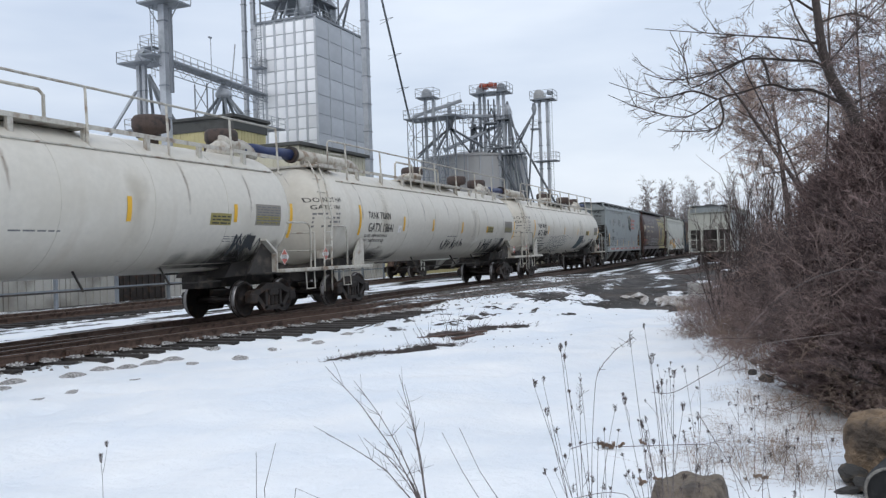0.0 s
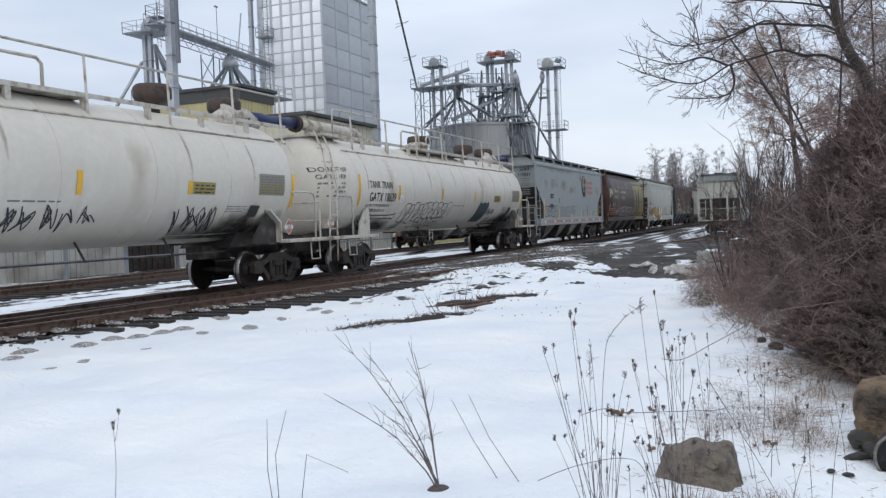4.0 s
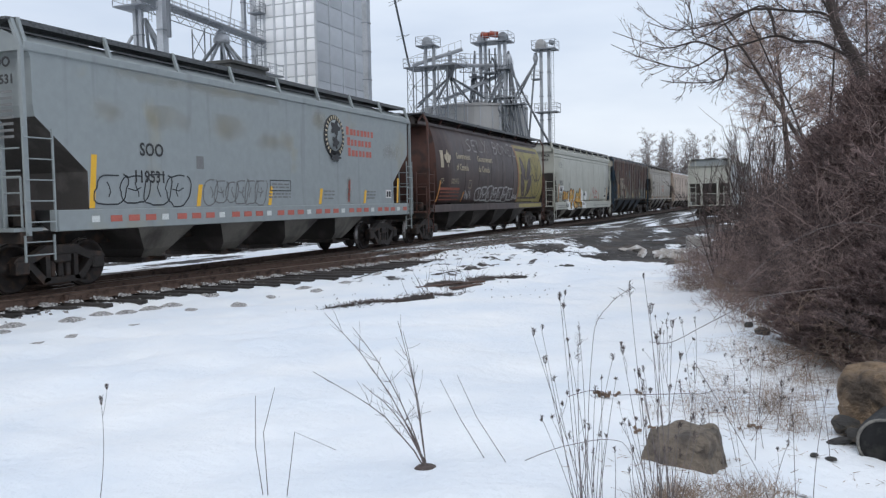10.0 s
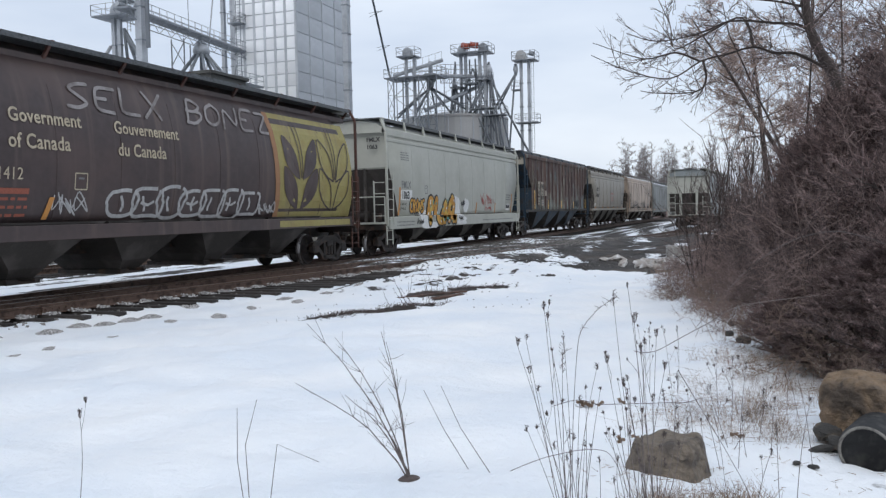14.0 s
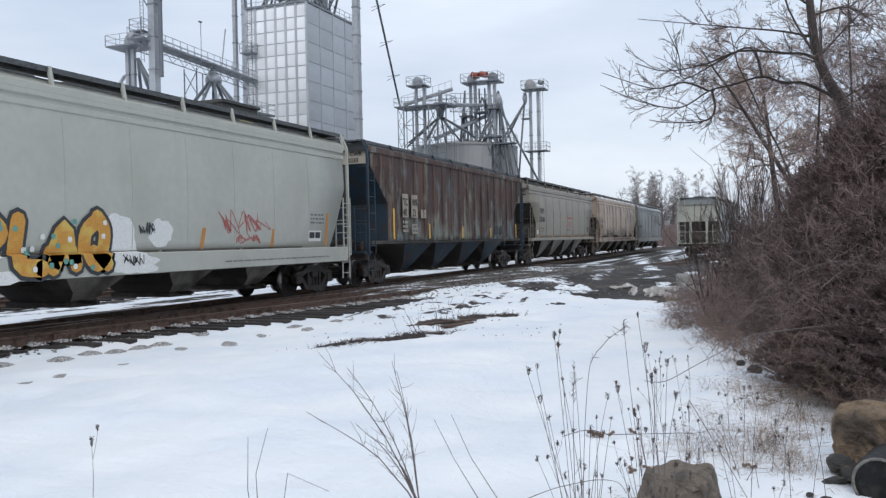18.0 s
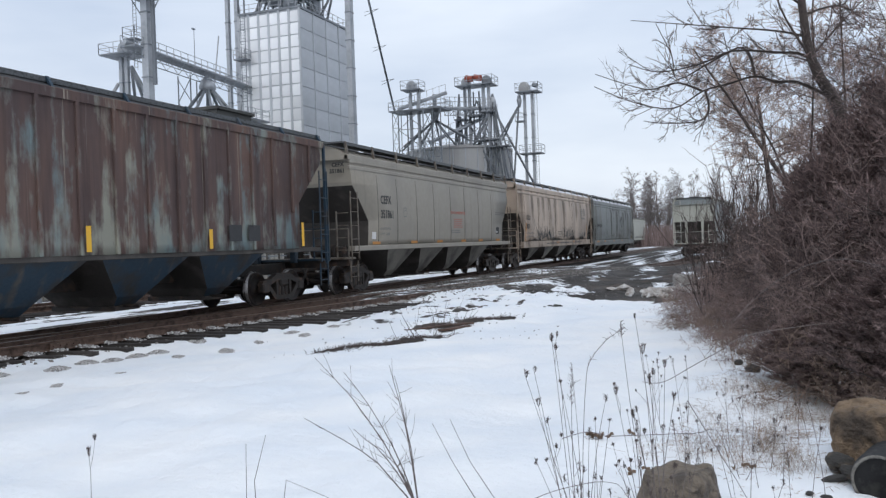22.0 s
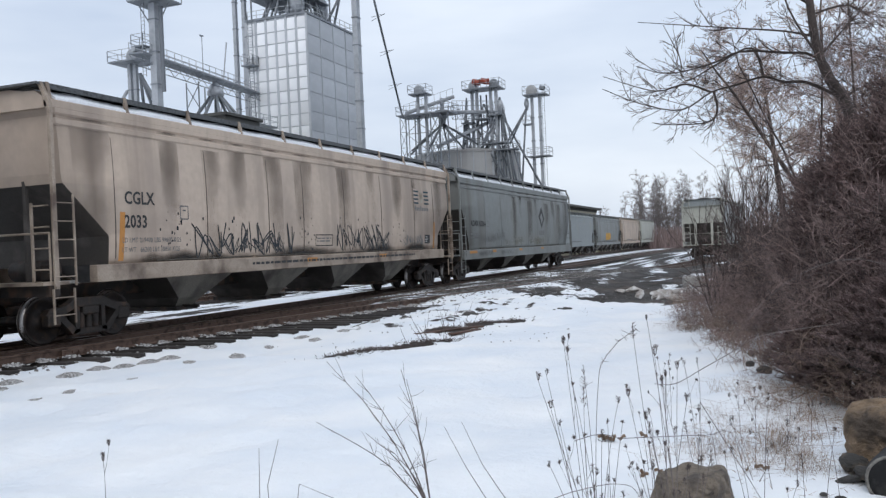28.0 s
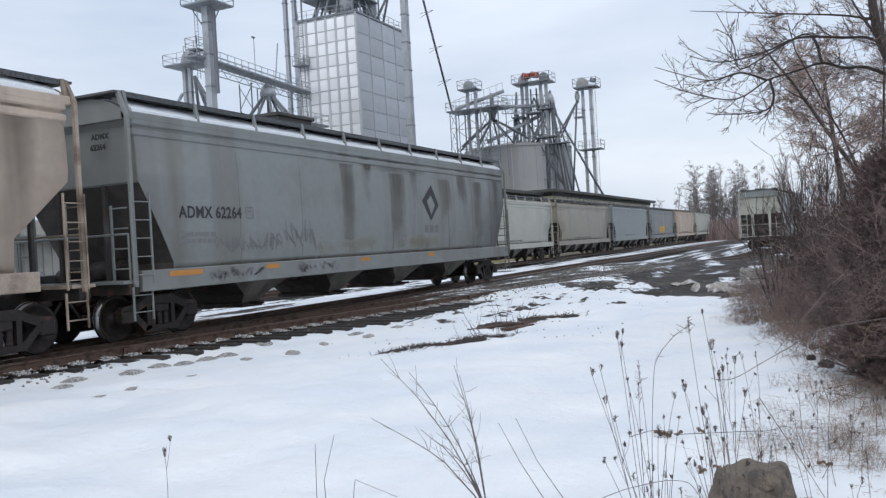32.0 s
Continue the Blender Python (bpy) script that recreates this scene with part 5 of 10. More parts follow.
    for dx in (0.0, 0.42):
        tube(bm, [(0.0 + dx, -1.55, 0.5), (0.02 + dx, -1.55, 1.3), (0.2 + dx, -1.5, 2.6), (0.45 + dx, -1.15, 3.7), (0.6 + dx, -0.8, 4.25)], 0.024, 6)
    for k in range(8):
        t = k / 7
        z = 1.4 + 2.7 * t
        y = -1.53 if z < 2.6 else -1.5 + 0.42 * (z - 2.6)
        x = 0.04 + 0.42 * t
        rod(bm, (x, y, z), (x + 0.42, y, z), 0.016, 6)
    part("ladder", bm, M["white_paint"], car, "cream ladder up to the top walkway")
    # top walkway
    zd = 4.14
    part("walkway", boxes((7.2, 12.3, -0.92, 0.92, zd - 0.02, zd + 0.04)), M["white_paint"], car, "cream platform round the manway")
    part("end_walk", boxes((0.75, 2.2, -0.92, 0.92, zd - 0.02, zd + 0.04)), M["white_paint"], car, "cream platform at the tank end")
    part("toe_board", boxes((0.9, L - 0.1, -0.965, -0.935, zd - 0.02, zd + 0.07)), M["white_paint"], car)
    bm = bmesh.new()
    tube(bm, [(1.6, -width(3.72) - 0.02, 3.72), (L - 0.9, -width(3.72) - 0.02, 3.72)], 0.022, 6)
    part("drip_rail", bm, M["white_paint"], car, "thin drip rail along the shell")
    for k in range(9):
        x = 3.4 + 1.75 * k
        part("toe_bracket", boxes((x - 0.06, x + 0.06, -0.95, -0.86, 3.86, zd)), M["white_paint"], car)
    xs = [2.55, 5.0, 7.45, 9.85, 12.15, 14.5, 16.8, 18.85]
    for x in xs:
        bm = bmesh.new()
        rod(bm, (x, -1.0, zd - 0.42), (x, -0.95, zd + 0.80), 0.03, 6)
        rod(bm, (x, -0.99, zd - 0.36), (x, -1.09, zd - 0.44), 0.04, 6)
        post = part("rail_post", bm, M["white_paint"], car)
        bm = bmesh.new()
        bm.faces.new([bm.verts.new((x + dx, 0, zz)) for dx, zz in ((-0.04, 3.72), (0.04, 3.72), (0.025, 3.30), (-0.02, 3.30))])
        part("rust_run", wrap(bm, width, 0.004), M["rust_film"], post, "rust run below the post")
    bm = bmesh.new()
    tube(bm, [(1.45, -0.95, zd - 0.05), (1.45, -0.95, zd + 0.72), (1.55, -0.95, zd + 0.80), (L - 0.35, -0.95, zd + 0.80)], 0.026, 6)
    part("top_rail", bm, M["white_paint"], car)
    bm = bmesh.new()
    tube(bm, [(1.45, -0.95, zd + 0.42), (2.5, -0.95, zd + 0.42)], 0.02, 6)
    part("mid_rail", bm, M["white_paint"], car)
    for x0r, w in ((7.5, 1.6), (9.8, 1.9)):
        bm = bmesh.new()
        tube(bm, [(x0r, -0.35, zd), (x0r, -0.35, zd + 0.62), (x0r + 0.12, -0.35, zd + 0.72), (x0r + w - 0.12, -0.35, zd + 0.72), (x0r + w, -0.35, zd + 0.62), (x0r + w, -0.35, zd)], 0.035, 8)
        part("grab_hoop", bm, M["white_paint"], car)
    # manway, vents, pipe
    bm = bmesh.new()
    lathe(bm, [(0.0, 0.0), (0.42, 0.0), (0.42, 0.34), (0.46, 0.34), (0.46, 0.42), (0.3, 0.5), (0.0, 0.52)], (9.7, 0, 4.1), "z", 20)
    part("manway", bm, M["white_paint"], car, "round bolted manway cover")
    for x in (10.4, 15.4, 18.1):
        bm = bmesh.new()
        lathe(bm, [(0.0, 0.0), (0.16, 0.0), (0.16, 0.34), (0.40, 0.40), (0.44, 0.48), (0.44, 0.68), (0.38, 0.76), (0.0, 0.78)], (x, 0.25, 4.15), "z", 16)
        part("vent", bm, M["vent_rust"], car, "rusty dark vent cap")
    bm = bmesh.new()
    lathe(bm, [(0.0, 0.0), (0.34, 0.0), (0.36, 0.12), (0.30, 0.30), (0.12, 0.42), (0.0, 0.44)], (17.6, -0.05, 4.12), "z", 18)
    part("valve_dome", bm, M["white_paint"], car)
    for xa, xb, s in ((1.0, 4.5, 1), (L - 1.5, L - 0.6, 1)):
        bm = bmesh.new()
        tube(bm, [(xa, 0.0, 4.55), (xb, 0.0, 4.52), (xb + 0.35, 0.0, 4.42), (xb + 0.45, 0.0, 4.2)], 0.175, 14)
        part("transfer_pipe", bm, M["white_paint"], car, "cream transfer pipe on the tank top")
    bm = bmesh.new()
    tube(bm, [(L - 0.6, 0, 4.46), (L + 0.1, 0, 4.50), (L + 0.5, 0, 4.46), (L + 1.1, 0, 4.50), (L + 1.95, 0, 4.53)], 0.16, 12)
    part("hose", bm, M["hose_blue"], car, "blue flexible hose to the next tank")
    bm = bmesh.new()
    rod(bm, (1.0, 0, 4.52), (0.86, 0, 4.53), 0.25, 16)
    part("flange", bm, M["black_steel"], car, "bolted black pipe flange")
    for x in (1.6, 3.8, L - 1.2):
        part("pipe_stand", boxes((x - 0.05, x + 0.05, -0.08, 0.08, 4.1, 4.42)), M["white_paint"], car)
    # bottom outlet and side pipe
    bm = boxes((9.45, 9.75, -0.2, 0.2, 0.98, 1.25), bevel=0.05)
    rod(bm, (6.5, -0.9, 0.97), (L - 2.9, -0.9, 0.97), 0.018, 6)
    for x in (8.0, 12.0, 14.5):
        rod(bm, (x, -0.9, 0.95), (x, -0.6, 1.4), 0.025, 6)
    part("outlet_piping", bm, M["grime"], car)
    # reflector strips, panels, writing
    for x, z0, z1 in strips:
        patch(car, "reflector", x, x + 0.13, z0, z1, width if 1.2 < x < 18 else (lambda z: width(z) - 0.03), M["yellow_tape"], "yellow reflective strip", lift=0.012)
    patch(car, "notice_panel", panel_x, panel_x + 0.78, 2.28, 2.55, width, M["leaf_yellow"], "brown and yellow notice panel")
    bars(car, panel_x + 0.06, 2.46, 0.66, 3, lambda z: width(z) + 0.008, M["letter"], 0.075, 0.03, 4)
    patch(car, "notice_panel", 17.02, 18.13, 2.30, 2.82, width, M["taupe"], "taupe stencilled data panel with yellow rows")
    for z0, z1 in ((2.44, 2.53), (2.335, 2.395)):
        patch(car, "yellow_rows", 17.06, 18.09, z0, z1, lambda z: width(z) + 0.004, M["leaf_yellow"], lift=0.012)
    bars(car, 17.06, 2.74, 1.02, 7, lambda z: width(z) + 0.012, M["letter_grey"], 0.066, 0.025, 3)
    patch(car, "notice_panel", 16.8, 17.2, 1.77, 2.05, width, M["letter"], "small black inspection panel")
    bars(car, 15.9, 2.01, 0.74, 3, width, M["letter_grey"], 0.055, 0.02, 5)
    bars(car, 9.9, 2.08, 1.2, 1, width, M["letter_grey"], 0.07, 0.028, 6)
    if with_front_text:
        letters(car, "TANK TRAIN", text_x, 2.62, 0.31, width, M["letter"], bold=0.002, squeeze=0.86)
        letters(car, text_number, text_x + 0.04, 2.21, 0.385, width, M["letter"], bold=0.004, squeeze=0.86)
        patch(car, "notice_panel", text_x + 2.27, text_x + 2.52, 2.2, 2.43, width, M["placard"], "small white stencil square")
        letters(car, "C", text_x + 2.35, 2.24, 0.12, width, M["letter"], lift=0.016)
        if text_number.endswith("639"):
            letters(car, "LD LMT  192300 LBS 87250 KGS", text_x - 0.1, 2.04, 0.12, width, M["letter"], squeeze=0.95)
            letters(car, "LT WT   70700 LBS 32050 KGS", text_x - 0.2, 1.89, 0.12, width, M["letter"], squeeze=0.95)
        else:
            letters(car, "LD LMT  192800 LBS 87450 KGS", text_x - 0.1, 2.04, 0.12, width, M["letter"], squeeze=0.95)
            letters(car, "LT WT   70200 LBS 31850 KGS", text_x - 0.2, 1.89, 0.12, width, M["letter"], squeeze=0.95)
        def on_head(ob):
            for v in ob.data.vertices:
                q = max(0.0, 1 - min(1.0, max(0.0, (v.co.x - a) / 0.72))) if v.co.x < a + 0.72 else 0.0
                rx = R * math.sqrt(max(0.02, 1 - q * q))
                v.co.y = -math.sqrt(max(0.02, rx * rx - (v.co.z - zc) ** 2)) - 0.014
        on_head(letters(car, "DO NOT HUMP", 0.44, 3.05, 0.19, width, M["letter"], squeeze=0.6))
        on_head(letters(car, text_number, 0.48, 2.84, 0.18, width, M["letter"], squeeze=0.66))
        on_head(bars(car, 0.5, 2.68, 0.6, 4, width, M["letter_grey"], 0.12, 0.055, 8))
    for x0s, x1s, z0s, z1s in ((0.9, 6.0, 1.21, 1.95), (L - 4.8, L - 0.3, 1.21, 2.25), (L - 3.0, L - 0.6, 1.21, 2.0)):
        stain(car, x0s, x1s, z0s, z1s, width, M["soot_film"], "black soot smear along the tank belly")
    stain(car, 1.08, 1.8, 1.4, 2.6, lambda z: width(z) - 0.02, M["rust_bloom"], "brown rust bloom on the tank end", 0.012)
    for x in (2.55, 7.45, 9.85, 14.5, 16.8):
        stain(car, x - 0.05, x + 0.07, 2.4, 3.85, width, M["rust_film"], "thin rust run down the tank side")
    for x in (4.2, 12.9):
        stain(car, x - 0.35, x + 0.4, 1.5, 3.6, width, M["tan_film"], "faint tan weathering on the tank side")
    for tx in (2.62, L - 0.85):
        add_truck(car, tx, moving)
    if moving:
        MOVING_CARS.append((car, x0, width))
    return car, width


def build_train():
    c, w = tank_car("cream tank car with scrawls and a railed top walkway", 0.6, False, "", ((2.28, 2.1, 3.02), (5.57, 2.28, 2.7), (8.9, 2.3, 2.75), (12.6, 2.3, 2.8), (16.12, 2.36, 2.78), (18.6, 2.0, 2.9)), panel_x=15.25)
    scrawl(c, 16.3, 1.55, 1.1, 0.55, w, M["spray_black"], 17, 0.045, 4)
    c, w = tank_car("cream tank car lettered TANK TRAIN with black scrawls", 20.78, True, "GATX 18641", ((2.34, 2.1, 3.02), (5.6, 2.26, 2.74), (8.22, 2.27, 2.7), (11.32, 2.22, 2.66), (14.4, 2.28, 2.56), (18.5, 2.0, 2.85)), 2.95, 14.55)
    scrawl(c, 9.4, 1.55, 2.5, 0.5, w, M["spray_black"], 3, 0.03, 7)
    scrawl(c, 14.2, 1.42, 1.4, 0.62, w, M["spray_black"], 4, 0.035, 5)
    c, w = tank_car("cream tank car lettered TANK TRAIN with large black tags", 40.99, True, "GATX 18639", ((1.95, 2.07, 3.01), (4.75, 2.27, 2.74), (8.5, 2.32, 2.71), (12.0, 2.27, 2.67), (15.28, 2.28, 2.58), (18.5, 2.0, 2.85)), 2.65, 14.48)
    tag_row(c, 5.5, 1.5, 1.9, 0.68, w, M["spray_black"], 11, 5, 0.026)
    tag_row(c, 7.3, 1.62, 2.4, 0.62, w, M["spray_black"], 12, 5, 0.026)
    tag_row(c, 6.9, 1.32, 2.3, 0.36, w, M["spray_black"], 13, 6, 0.02)
    blob_letters(c, 12.72, 1.46, 1.2, 0.74, w, M["spray_navy"], M["bin_grey"], 5, 3)
    scrawl(c, 14.0, 1.7, 0.9, 0.34, w, M["spray_black"], 14, 0.035, 4)
    bm = bmesh.new()
    bone = ((2.95, 1.66), (3.1, 1.80), (3.3, 1.84), (3.6, 1.78), (4.6, 1.77), (5.55, 1.78), (5.75, 1.84), (5.78, 1.74), (5.72, 1.64), (5.5, 1.68), (4.6, 1.66), (3.7, 1.66), (3.3, 1.60), (3.05, 1.56), (2.9, 1.60))
    ribbon(bm, [(2.62 + 0.82 * (x - 2.9), z) for x, z in bone], 0.03)
    for x in (3.3, 3.5, 3.7):
        ribbon(bm, [(x, 1.67), (x + 0.08, 1.77)], 0.02)
    part("spray_outline", wrap(bm, w, 0.009), M["spray_black"], c, "black sprayed bone-like outline")

    c, w = hopper("light blue-grey covered hopper car with sprayed tags", 61.7, 16.1, 1.2, M["soo"], M["soo"], M["soo"], "flat", 4.3, (1.1, 1.48), 4, slope_from=3.1, slope_in=1.25, slope_cap=1.4)
    letters(c, "SOO", 2.79, 2.54, 0.36, w, M["letter"], bold=0.008)
    letters(c, "119531", 2.58, 2.0, 0.34, w, M["letter"], bold=0.006)
    for x, z1 in ((1.40, 2.5), (4.5, 1.98), (7.3, 1.97), (9.8, 1.93), (12.5, 1.9), (14.9, 2.31)):
        patch(c, "reflector", x, x + 0.14, 1.5, z1, w, M["yellow_tape"], "yellow reflective strip", slant=0.1)
    tag_row(c, 1.65, 1.52, 2.6, 0.68, w, M["spray_black"], 21, 4, 0.03)
    tag_row(c, 4.8, 1.52, 2.4, 0.6, w, M["letter_grey"], 22, 6, 0.03)
    for x0, x1, z0, z1 in ((1.6, 2.6, 3.1, 3.6), (3.0, 4.4, 3.0, 3.6), (5.0, 6.6, 2.9, 3.6), (6.8, 8.6, 2.8, 3.4), (9.3, 10.4, 3.5, 4.1), (13.9, 15.2, 2.8, 3.5), (2.0, 9.0, 3.95, 4.25)):
        stain(c, x0, x1, z0, z1, w, M["tan_film"], "ochre weathering bloom on the car side")
    stain(c, 11.35, 11.75, 1.5, 2.3, w, M["rust_film"], "rust scrape on the car side", 0.006)
    patch(c, "rust_scrape", 11.5, 11.62, 1.55, 2.2, w, M["letter_red"], "raw red scrape on the paint", slant=0.08)
    hollow_box(c, 7.41, 8.36, 1.86, 2.12, w, M["letter"], 2, 27)
    bars(c, 7.35, 1.76, 1.0, 2, w, M["letter_grey"], 0.08, 0.04, 28)
    for x in (10.1, 12.75):
        bars(c, x, 1.84, 0.6, 3, w, M["letter_grey"], 0.1, 0.04, 29)
    patch(c, "notice_panel", 14.1, 14.5, 1.66, 1.92, w, M["placard"], "white panel with black squares")
    for k in range(2):
        patch(c, "notice_square", 14.14 + 0.17 * k, 14.28 + 0.17 * k, 1.70, 1.88, w, M["letter"], lift=0.012)
    EX, EZ = 10.75, 3.42
    bm = bmesh.new()
    lathe(bm, [(0.0, 0.0), (0.62, 0.0), (0.62, 0.012), (0.0, 0.012)], (0, 0, 0), "y", 28)
    bmesh.ops.transform(bm, matrix=Matrix.Translation((EX, -1.585, EZ)) @ Matrix.Diagonal((0.95, 1, 1.0, 1)), verts=bm.verts)
    badge = part("emblem", bm, M["letter"], c, "oval black and tan emblem")
    bm = bmesh.new()
    lathe(bm, [(0.0, 0.0), (0.44, 0.0), (0.44, 0.014), (0.0, 0.014)], (0, 0, 0), "y", 24)
    bmesh.ops.transform(bm, matrix=Matrix.Translation((EX, -1.602, EZ + 0.03)) @ Matrix.Diagonal((0.95, 1, 1.0, 1)), verts=bm.verts)
    part("emblem_field", bm, M["soo"], badge)
    for k in range(22):
        a = math.pi * (0.5 + (k - 10.5) / 13)
        bm = boxes((-0.028, 0.028, -1.604, -1.598, -0.05, 0.05))
        ob = part("emblem_letter_bar", bm, M["letter_tan"], badge)
        ob.matrix_basis = pose(EX + 0.50 * math.cos(a), 0, EZ + 0.02 + 0.53 * math.sin(a), 0, 90 - math.degrees(a), 0)
    bm = bmesh.new()
    for cz, rr, sx in ((0.24, 0.19, 1.3), (-0.16, 0.17, 1.0), (-0.60, 0.10, 2.6)):
        bm.faces.new([bm.verts.new((EX + sx * rr * math.cos(q) * (1 + 0.25 * math.cos(5 * q)), -1.622, EZ + cz + rr * math.sin(q) * (1 + 0.25 * math.cos(5 * q)))) for q in np.linspace(0, 6.2832, 31)[:-1]])
    part("crest", bm, M["letter"], badge)
    rnd = random.Random(40)
    for k, (x0, n) in enumerate(((11.5, 8), (11.55, 7), (11.6, 7))):
        for j in range(n):
            high = 0.24 if j == 0 else 0.18
            patch(c, "name_bar", x0 + 0.23 * j, x0 + 0.23 * j + rnd.uniform(0.13, 0.18), 3.53 - 0.31 * k, 3.53 - 0.31 * k + high, w, M["letter_red"], "faded red letter-sized bar")
    patch(c, "notice_panel", 4.55, 4.8, 2.32, 2.6, w, M["letter_grey"])
    for k in range(30):
        x = 1.4 + 0.48 * k
        if x < 15.6:
            bm = boxes((x, x + (0.30 if k % 4 else 0.2), -1.617, -1.612, 1.24, 1.36))
            part("conspicuity_mark", bm, M["letter_red"] if k % 4 else M["letter_white"], c)
    end_letters(c, "SOO", 0.24, -0.9, 3.95)
    end_letters(c, "119531", 0.22, -0.95, 3.66)
    for k in range(8):
        part("small_print", boxes((0.080, 0.086, -1.25, -0.75 - 0.05 * (k % 3), 3.50 - 0.11 * k, 3.545 - 0.11 * k)), M["letter_grey"], c)

    c, w = hopper("dark brown cylindrical covered hopper with a yellow wheat panel", 79.4, 16.1, 0.95, M["brown"], M["rust_brown"], M["brown"], "cyl", 4.45, (1.05, 1.4), 4, post_mat=M["rust_brown"], dark_end=False, roof_mat=M["black_steel"])
    patch(c, "wheat_panel", 11.55, 15.85, 1.42, 4.2, w, M["leaf_yellow"], "faded yellow panel with wheat leaves", lift=0.01, slant=-0.3)
    patch(c, "panel_edge", 11.40, 11.62, 1.42, 4.2, w, M["panel_edge"], "faded orange border", lift=0.014, slant=-0.3)
    patch(c, "sill_stripe", 11.5, 15.6, 1.17, 1.34, lambda z: 1.535, M["leaf_yellow"], "yellow stripe on the side sill", lift=0.004)
    part("sill_plate", boxes((0.5, 15.8, -1.534, -1.45, 1.12, 1.40), bevel=0.01), M["brown"], c)
    upper = ((0.02, 2.45), (0.45, 2.62), (0.80, 2.98), (0.86, 3.62), (0.52, 3.48), (0.20, 3.12))
    lower = ((0.02, 1.62), (0.45, 1.80), (0.82, 2.18), (0.86, 2.80), (0.48, 2.62), (0.16, 2.28))
    for cx in (12.62, 14.55):
        for q in (-1, 1):
            for shape in (upper, lower):
                pts = [(p.x, p.y) for p in spline([(cx + q * (0.05 + u), v, 0) for u, v in shape + shape[:1]], 3)][:-1]
                leaf = bmesh.new()
                if cx < 13:
                    vs = [leaf.verts.new((p[0], 0, p[1])) for p in pts]
                    mid = leaf.verts.new((cx + q * 0.5, 0, sum(p[1] for p in shape) / 6))
                    for i in range(len(vs)):
                        leaf.faces.new((mid, vs[i], vs[(i + 1) % len(vs)]))
                else:
                    ribbon(leaf, pts + pts[:2], 0.05)
                part("wheat_leaf", wrap(leaf, w, 0.02), M["brown"], c)
        for dx in (-0.14, 0.06):
            bm = bmesh.new()
            ribbon(bm, [(p.x, p.y) for p in spline([(cx + 0.04 + dx * 0.4, 2.5, 0), (cx + dx * 0.8, 3.3, 0), (cx + dx - 0.12, 4.0, 0)], 4)], 0.04)
            part("wheat_stem", wrap(bm, w, 0.022), M["brown"], c)
    letters(c, "Government", 2.88, 3.2, 0.34, w, M["letter_tan"], lift=0.015, bold=0.006)
    letters(c, "of Canada", 2.84, 2.75, 0.36, w, M["letter_tan"], lift=0.015, bold=0.006)
    letters(c, "Gouvernement", 5.4, 3.18, 0.34, w, M["letter_tan"], lift=0.015, bold=0.006)
    letters(c, "du Canada", 5.46, 2.74, 0.36, w, M["letter_tan"], lift=0.015, bold=0.006)
    letters(c, "CP", 1.18, 2.2, 0.30, w, M["letter_tan"], lift=0.015)
    letters(c, "601412", 2.31, 2.2, 0.30, w, M["letter_tan"], lift=0.015)
    patch(c, "flag_bar", 1.2, 1.5, 2.8, 3.45, w, M["letter_tan"], "tan painted flag bar", lift=0.012)
    patch(c, "flag_bar", 1.2, 3.3, 1.95, 2.05, w, M["brown_red"], "faded red stripe", lift=0.012)
    bm = bmesh.new()
    half = ((0, 1), (0.18, 0.62), (0.38, 0.72), (0.30, 0.28), (0.55, 0.50), (0.62, 0.38), (0.95, 0.42), (0.80, 0.12), (0.92, -0.02), (0.45, -0.30), (0.50, -0.48), (0.06, -0.42), (0.06, -0.9))
    bm.faces.new([bm.verts.new((1.95 + 0.36 * a, 0, 3.16 + 0.36 * b)) for a, b in half + tuple((-a, b) for a, b in half[:0:-1])])
    bmesh.ops.triangulate(bm, faces=list(bm.faces))
    part("maple_leaf", wrap(bm, w, 0.016), M["letter_tan"], c)
    bars(c, 1.3, 1.84, 2.0, 3, w, M["brown_red"], 0.14, 0.05, 9)
    hollow_box(c, 4.35, 4.65, 2.05, 2.35, w, M["letter_tan"], 1, 34)
    sprayed(c, "SELX BONEZ", 4.2, 3.6, 7.0, 0.52, w, ((M["spray_faded"], 0.07, 0.018),), 0.2, 0.0, 31)
    scrawl(c, 3.7, 1.55, 0.9, 0.5, w, M["spray_silver"], 35, 0.03, 3)
    tag_row(c, 5.3, 1.42, 5.2, 0.75, w, M["spray_silver"], 32, 7, 0.075)
    scrawl(c, 10.6, 1.5, 0.7, 0.35, w, M["spray_silver"], 36, 0.03, 3)
    for x in (1.0, 3.65):
        patch(c, "reflector", x, x + 0.12, 1.5, 2.3 if x < 2 else 1.9, w, M["orange_tape"], lift=0.012, slant=0.12)

    c, w = hopper("off-white covered hopper car with orange and red spray lettering", 97.8, 16.85, 1.25, M["fml"], M["fml"], M["fml"], "curved", 4.35, (0.93, 1.36), 4, slope_from=3.02, slope_in=0.5, slope_cap=1.1, skirt=1.36)
    letters(c, "FMLX", 1.31, 2.37, 0.37, w, M["letter_grey"], bold=0.006)
    letters(c, "1063", 1.32, 1.99, 0.385, w, M["letter"], bold=0.014)
    patch(c, "number_field", 1.26, 2.3, 1.94, 2.3, w, M["spray_white"], "white number panel", lift=0.003)
    letters(c, "LD LMT 223", 1.2, 1.76, 0.12, w, M["letter"])
    letters(c, "LT WT  62", 1.2, 1.6, 0.12, w, M["letter"])
    wide = lambda z: 1.612 if z <= 1.365 else w(z) if z >= 1.395 else 1.612 + (w(1.395) - 1.612) * (z - 1.365) / 0.03
    edge = (1.365, 1.395)
